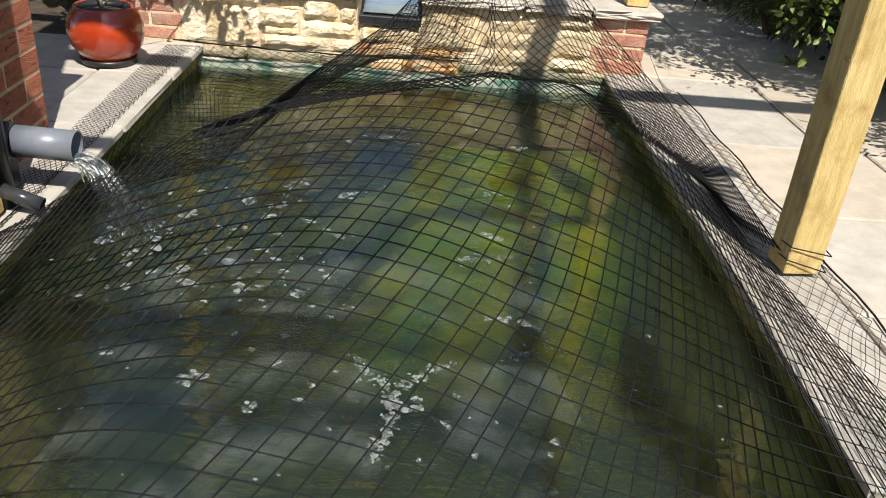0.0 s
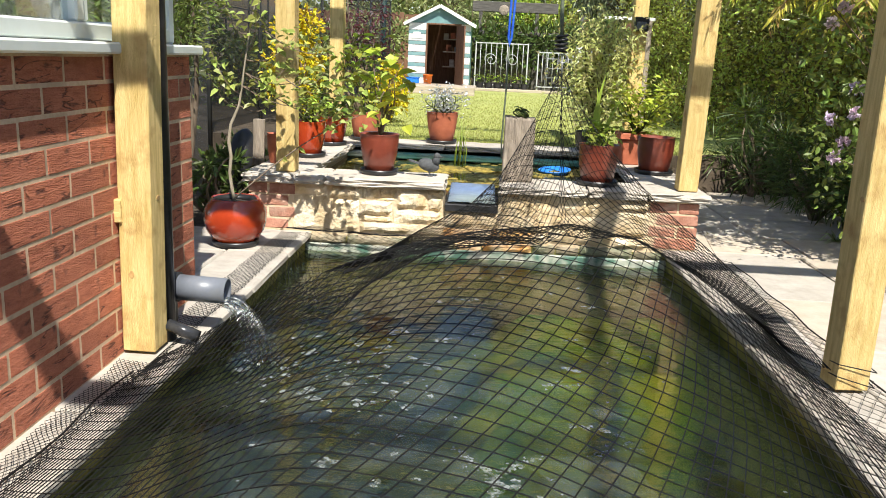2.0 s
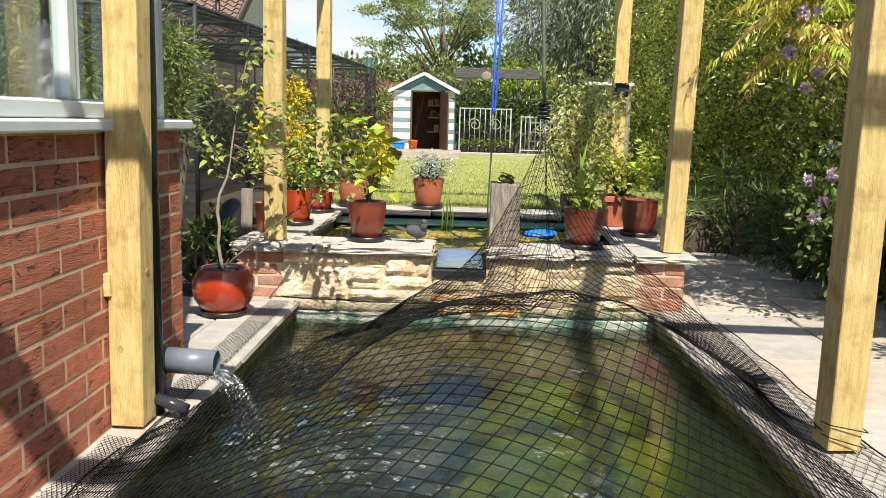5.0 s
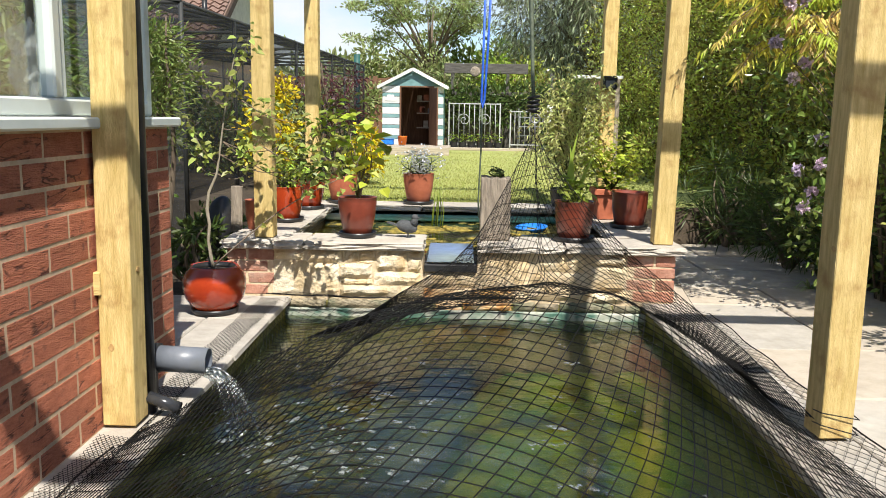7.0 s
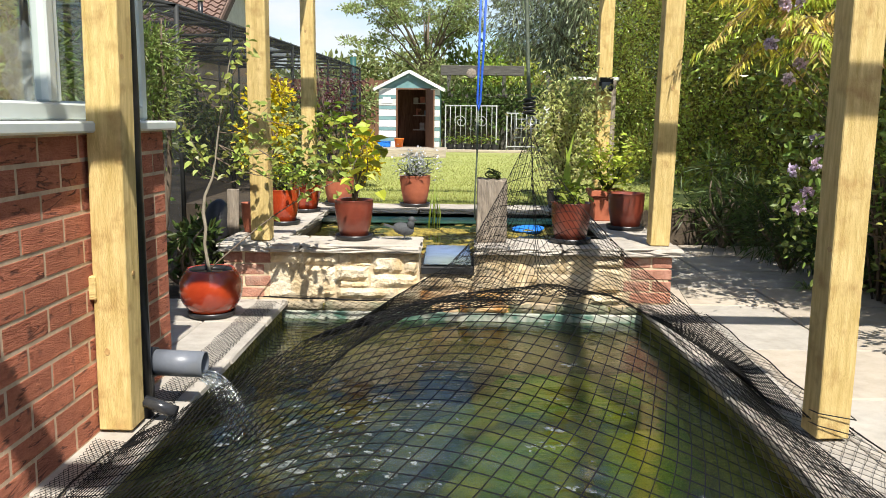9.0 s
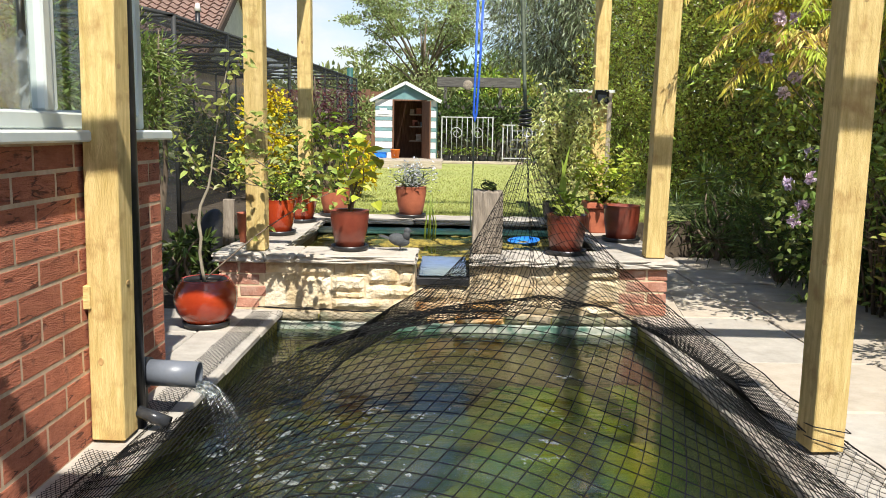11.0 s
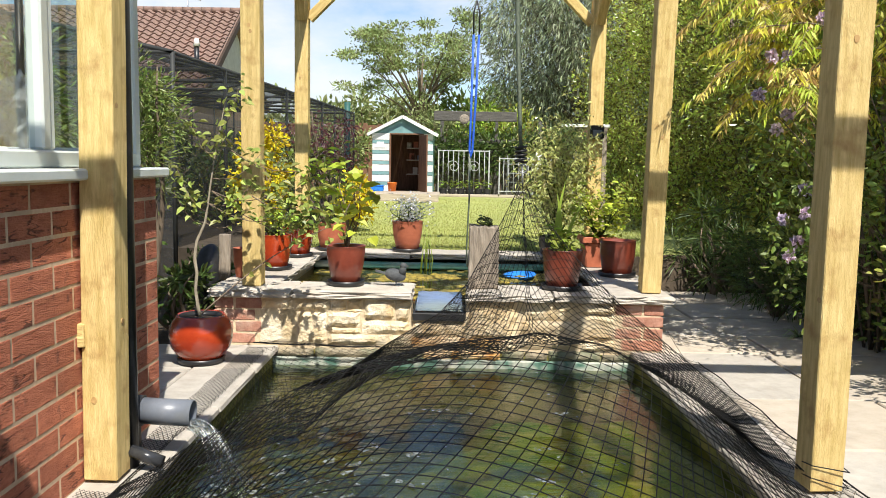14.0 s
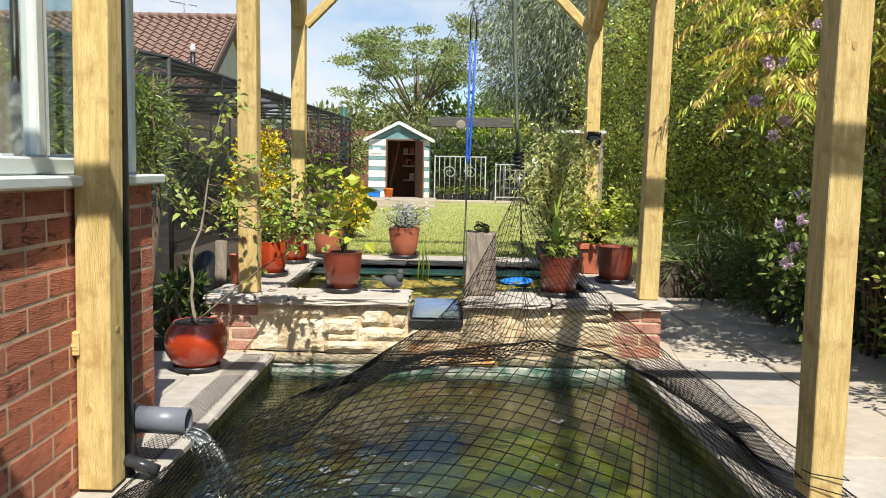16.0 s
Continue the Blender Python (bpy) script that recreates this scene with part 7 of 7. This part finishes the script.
def build_trees():
    tree("walnut_tree", (-1.15, 31.0, 0.2), 6.5, (3.1, 2.4), 0.11, 15000, 0.115, 0.055, LEAF_WALNUT, "spreading tree with light green leaves beyond the fence", 141, low=0.42, limbs=20, spread=0.062, centres=92, flat=0.30)
    tree("willow_tree", (4.4, 25.0, 0.2), 8.5, (3.7, 3.0), 0.35, 76000, 0.17, 0.034, LEAF_WILLOW, "large tree with drooping grey-green leaves", 142, droop=0.6, low=0.22, limbs=16, spread=0.10, centres=230)
    tree("garden_tree", (8.6, 20.0, 0.2), 7.0, (3.2, 3.0), 0.3, 9000, 0.22, 0.09, LEAF_HEDGE, "dense dark green tree behind the hedge", 143, low=0.2, limbs=12, centres=110)
    tree("garden_tree", (-3.6, 36.0, 0.2), 3.9, (2.6, 2.0), 0.2, 6000, 0.26, 0.12, LEAF_TREE, "rounded tree beyond the fence", 144, low=0.15, limbs=12, centres=90)
    tree("garden_tree", (1.8, 33.0, 0.2), 3.6, (2.8, 2.0), 0.2, 6000, 0.26, 0.12, LEAF_OLIVE, "rounded tree beyond the fence", 145, low=0.15, limbs=12, centres=90)
    # dense far planting closing the view
    rng = np.random.default_rng(150)
    c = np.stack([rng.uniform(-30, 34, 900), 44 + rng.uniform(-3, 3, 900), rng.uniform(0.2, 3.0, 900)], 1)
    pts, d = clumps(rng, c, 0.6, 18)
    ob = leaves("far_trees", pts, d, 0.55, 0.3, LEAF_TREE, None, rng)
    tagged(ob, "distant line of leafy trees beyond the gardens", "trees", kind="stuff")


build_trees()


def build_neighbour():
    h = thing("neighbour_house", (-6.65, 22.0, 0.0), "neighbouring bungalow with a red pantile roof and pale gable", "house")
    eave, ridge, dep, ln = 2.75, 5.55, 4.1, 11.0
    part("wall", boxes([(-ln, 0.3, -0.04, -0.2, 8.0, eave)], 0.01), HOUSE_WALL, h)
    bm = bmesh.new()
    a = [bm.verts.new(p) for p in ((-0.2, 0.3, eave), (-0.2, 7.9, eave), (-0.2, dep, ridge - 0.12))]
    b = [bm.verts.new((v.co.x - 0.1, v.co.y, v.co.z)) for v in a]
    bm.faces.new(a)
    bm.faces.new(b[::-1])
    for k in range(3):
        bm.faces.new((a[(k + 1) % 3], a[k], b[k], b[(k + 1) % 3]))
    part("gable", bm, PALE_CLAD, h, "pale clad gable")
    slope = math.atan2(ridge - eave, dep)
    run = math.hypot(ridge - eave, dep)
    roof = part("roof", boxes([(-ln, 0, -0.10, 0.1, run, -0.03)], 0.01), ROOF_TILE, h)
    roof.matrix_basis = Matrix.Translation((0, 0, eave)) @ Matrix.Rotation(slope, 4, "X")
    back = part("roof", boxes([(-ln, 0, -0.10, 0.1, run, -0.03)], 0.01), ROOF_TILE, h)
    back.matrix_basis = Matrix.Translation((0.1 - ln, 2 * dep, eave)) @ Matrix.Rotation(math.pi, 4, "Z") @ Matrix.Rotation(slope, 4, "X")
    # pantile courses as rolled strips
    rows = 20
    verts, faces = [], []
    for r in range(rows):
        y0, y1 = run * r / rows, run * (r + 1) / rows + 0.03
        m = int(ln / 0.30)
        for k in range(m):
            for j in range(6):
                u0, u1 = j / 6, (j + 1) / 6
                xa, xb = 0.08 - (k + u0) * 0.30, 0.08 - (k + u1) * 0.30
                za, zb = 0.045 * math.sin(u0 * 2 * math.pi), 0.045 * math.sin(u1 * 2 * math.pi)
                n = len(verts)
                verts += [(xa, y0, za + 0.055), (xb, y0, zb + 0.055), (xb, y1, zb + 0.0), (xa, y1, za + 0.0), (xa, y0, za - 0.01), (xb, y0, zb - 0.01)]
                faces += [(n, n + 1, n + 2, n + 3)[::-1], (n, n + 4, n + 5, n + 1)[::-1]]
    tiles = mesh_part("tile_covering", verts, faces, ROOF_TILE, roof)
    tagged(tiles, "rows of rolled red pantiles", kind="stuff")
    bm = bmesh.new()
    for k in range(36):
        x = 0.1 - k * 0.30
        add_tube(bm, [(x, run - 0.01, 0.03), (x - 0.285, run - 0.01, 0.03)], 0.10, 8)
    part("ridge_tiles", bm, ROOF_TILE, roof)
    part("bargeboard", boxes([(-0.10, -0.02, -0.32, 0.13, run, -0.101)], 0.01), DARK_BOARD, roof)
    an = thing("aerial", (-8.2, 26.1, 5.60), "thin television aerial on the roof ridge", "aerial")
    part("mast", tube([(0, 0, -0.3), (0, 0, 0.35)], 0.02, 6), STEEL, an)
    part("boom", tube([(-0.45, 0, 0.42), (0.4, 0, 0.28)], 0.015, 6), STEEL, an)
    for k in range(6):
        x = -0.4 + 0.15 * k
        part("rod", tube([(x, -0.15, 0.41 - 0.025 * k), (x, 0.15, 0.41 - 0.025 * k)], 0.008, 5), STEEL, an)
    fl = thing("flue", (-6.95, 22.9, 3.28), "dark metal flue with a pale cap on the roof slope", "flue")
    part("tube", tube([(0, 0, 0), (0, 0, 0.75)], 0.07, 12), BLACK, fl)
    part("cowl", tube([(0, 0, 0.76), (0, 0, 0.98)], [0.10, 0.05], 12), PALE_CLAD, fl)


build_neighbour()


def build_cage():
    c = thing("fruit_cage", (-2.05, 6.5, -0.03), "dark-framed netted fruit cage along the garden side", "fruit cage")
    L, W, H = 11.5, 2.6, 1.80
    def rod(name, a, b, r=0.019):
        part(name, tube([a, b], r, 6), DARK_FRAME, c)
    for k in range(9):
        y = L * k / 8
        h = H + 0.030 * k
        rod("upright", (0, y, 0), (0, y, h))
        rod("upright", (-W, y, 0), (-W, y, h + 0.1))
        rod("rafter", (0, y, h), (-W * 0.5, y, h + 0.28))
        rod("rafter", (-W * 0.5, y, h + 0.28), (-W, y, h))
        rod("tie", (0, y, h), (-W, y, h))
    rod("rail", (0, 0, H), (0, L, H + 0.24), 0.016)
    rod("rail", (0, 0, H - 0.28), (0, L, H - 0.02), 0.010)
    rod("rail", (-W, 0, H), (-W, L, H + 0.24), 0.016)
    rod("ridge_rail", (-W / 2, 0, H + 0.28), (-W / 2, L, H + 0.52), 0.016)
    for z in (1.0, 1.45, 1.68):
        rod("rail", (0, 0, z), (-W, 0, z), 0.010)
        rod("rail", (-W, 0, z), (-W, L, z), 0.010)
    # fine net stretched over side, end and roof
    def sheet(name, *quad):
        mesh_part(name, list(quad), [tuple(range(len(quad)))], CAGE_NET, c).visible_shadow = True
    sheet("side_net", (0.015, 0, 0), (0.015, L, 0), (0.015, L, H + 0.24), (0.015, 0, H))
    sheet("end_net", (0, -0.015, 0), (0, -0.015, H), (-W / 2, -0.015, H + 0.28), (-W, -0.015, H), (-W, -0.015, 0))
    sheet("roof_net", (0, 0, H + 0.02), (0, L, H + 0.26), (-W / 2, L, H + 0.54), (-W / 2, 0, H + 0.30))
    # added dark sheet over the lit lawn, so the cage inside looks dark
    tagged(part("planting_bed", boxes([(-4.9, 6.5, LAWN_Z - 0.3, -1.30, 18.0, LAWN_Z + 0.012)], 0.0), BED_SOIL), "dark soil sheet added to darken the ground under the fruit cage", "planting bed", kind="structure")
    sheet("roof_net", (-W, 0, H + 0.02), (-W / 2, 0, H + 0.30), (-W / 2, L, H + 0.54), (-W, L, H + 0.26))
    f = thing("boundary_fence", (-4.95, 5.0, -0.03), "weathered grey board fence behind the fruit cage", "fence")
    for k in range(12):
        part("board", boxes([(0, 0, 0.16 * k, 0.03, 17.0, 0.16 * k + 0.15)], 0.004), GREY_WOOD, f)
    rng = np.random.default_rng(160)
    for k in range(4):
        shrub("fruit_bush", (-3.2 + 0.3 * (k % 2), 7.6 + 2.3 * k, -0.03), (0.6, 0.8, 1.4), 1700, 0.09, 0.05, LEAF_DARK if k % 2 else LEAF_TREE, "soft-fruit bush inside the netted cage", "fruit bush", 161 + k, centres=36, spread=0.14)


build_cage()
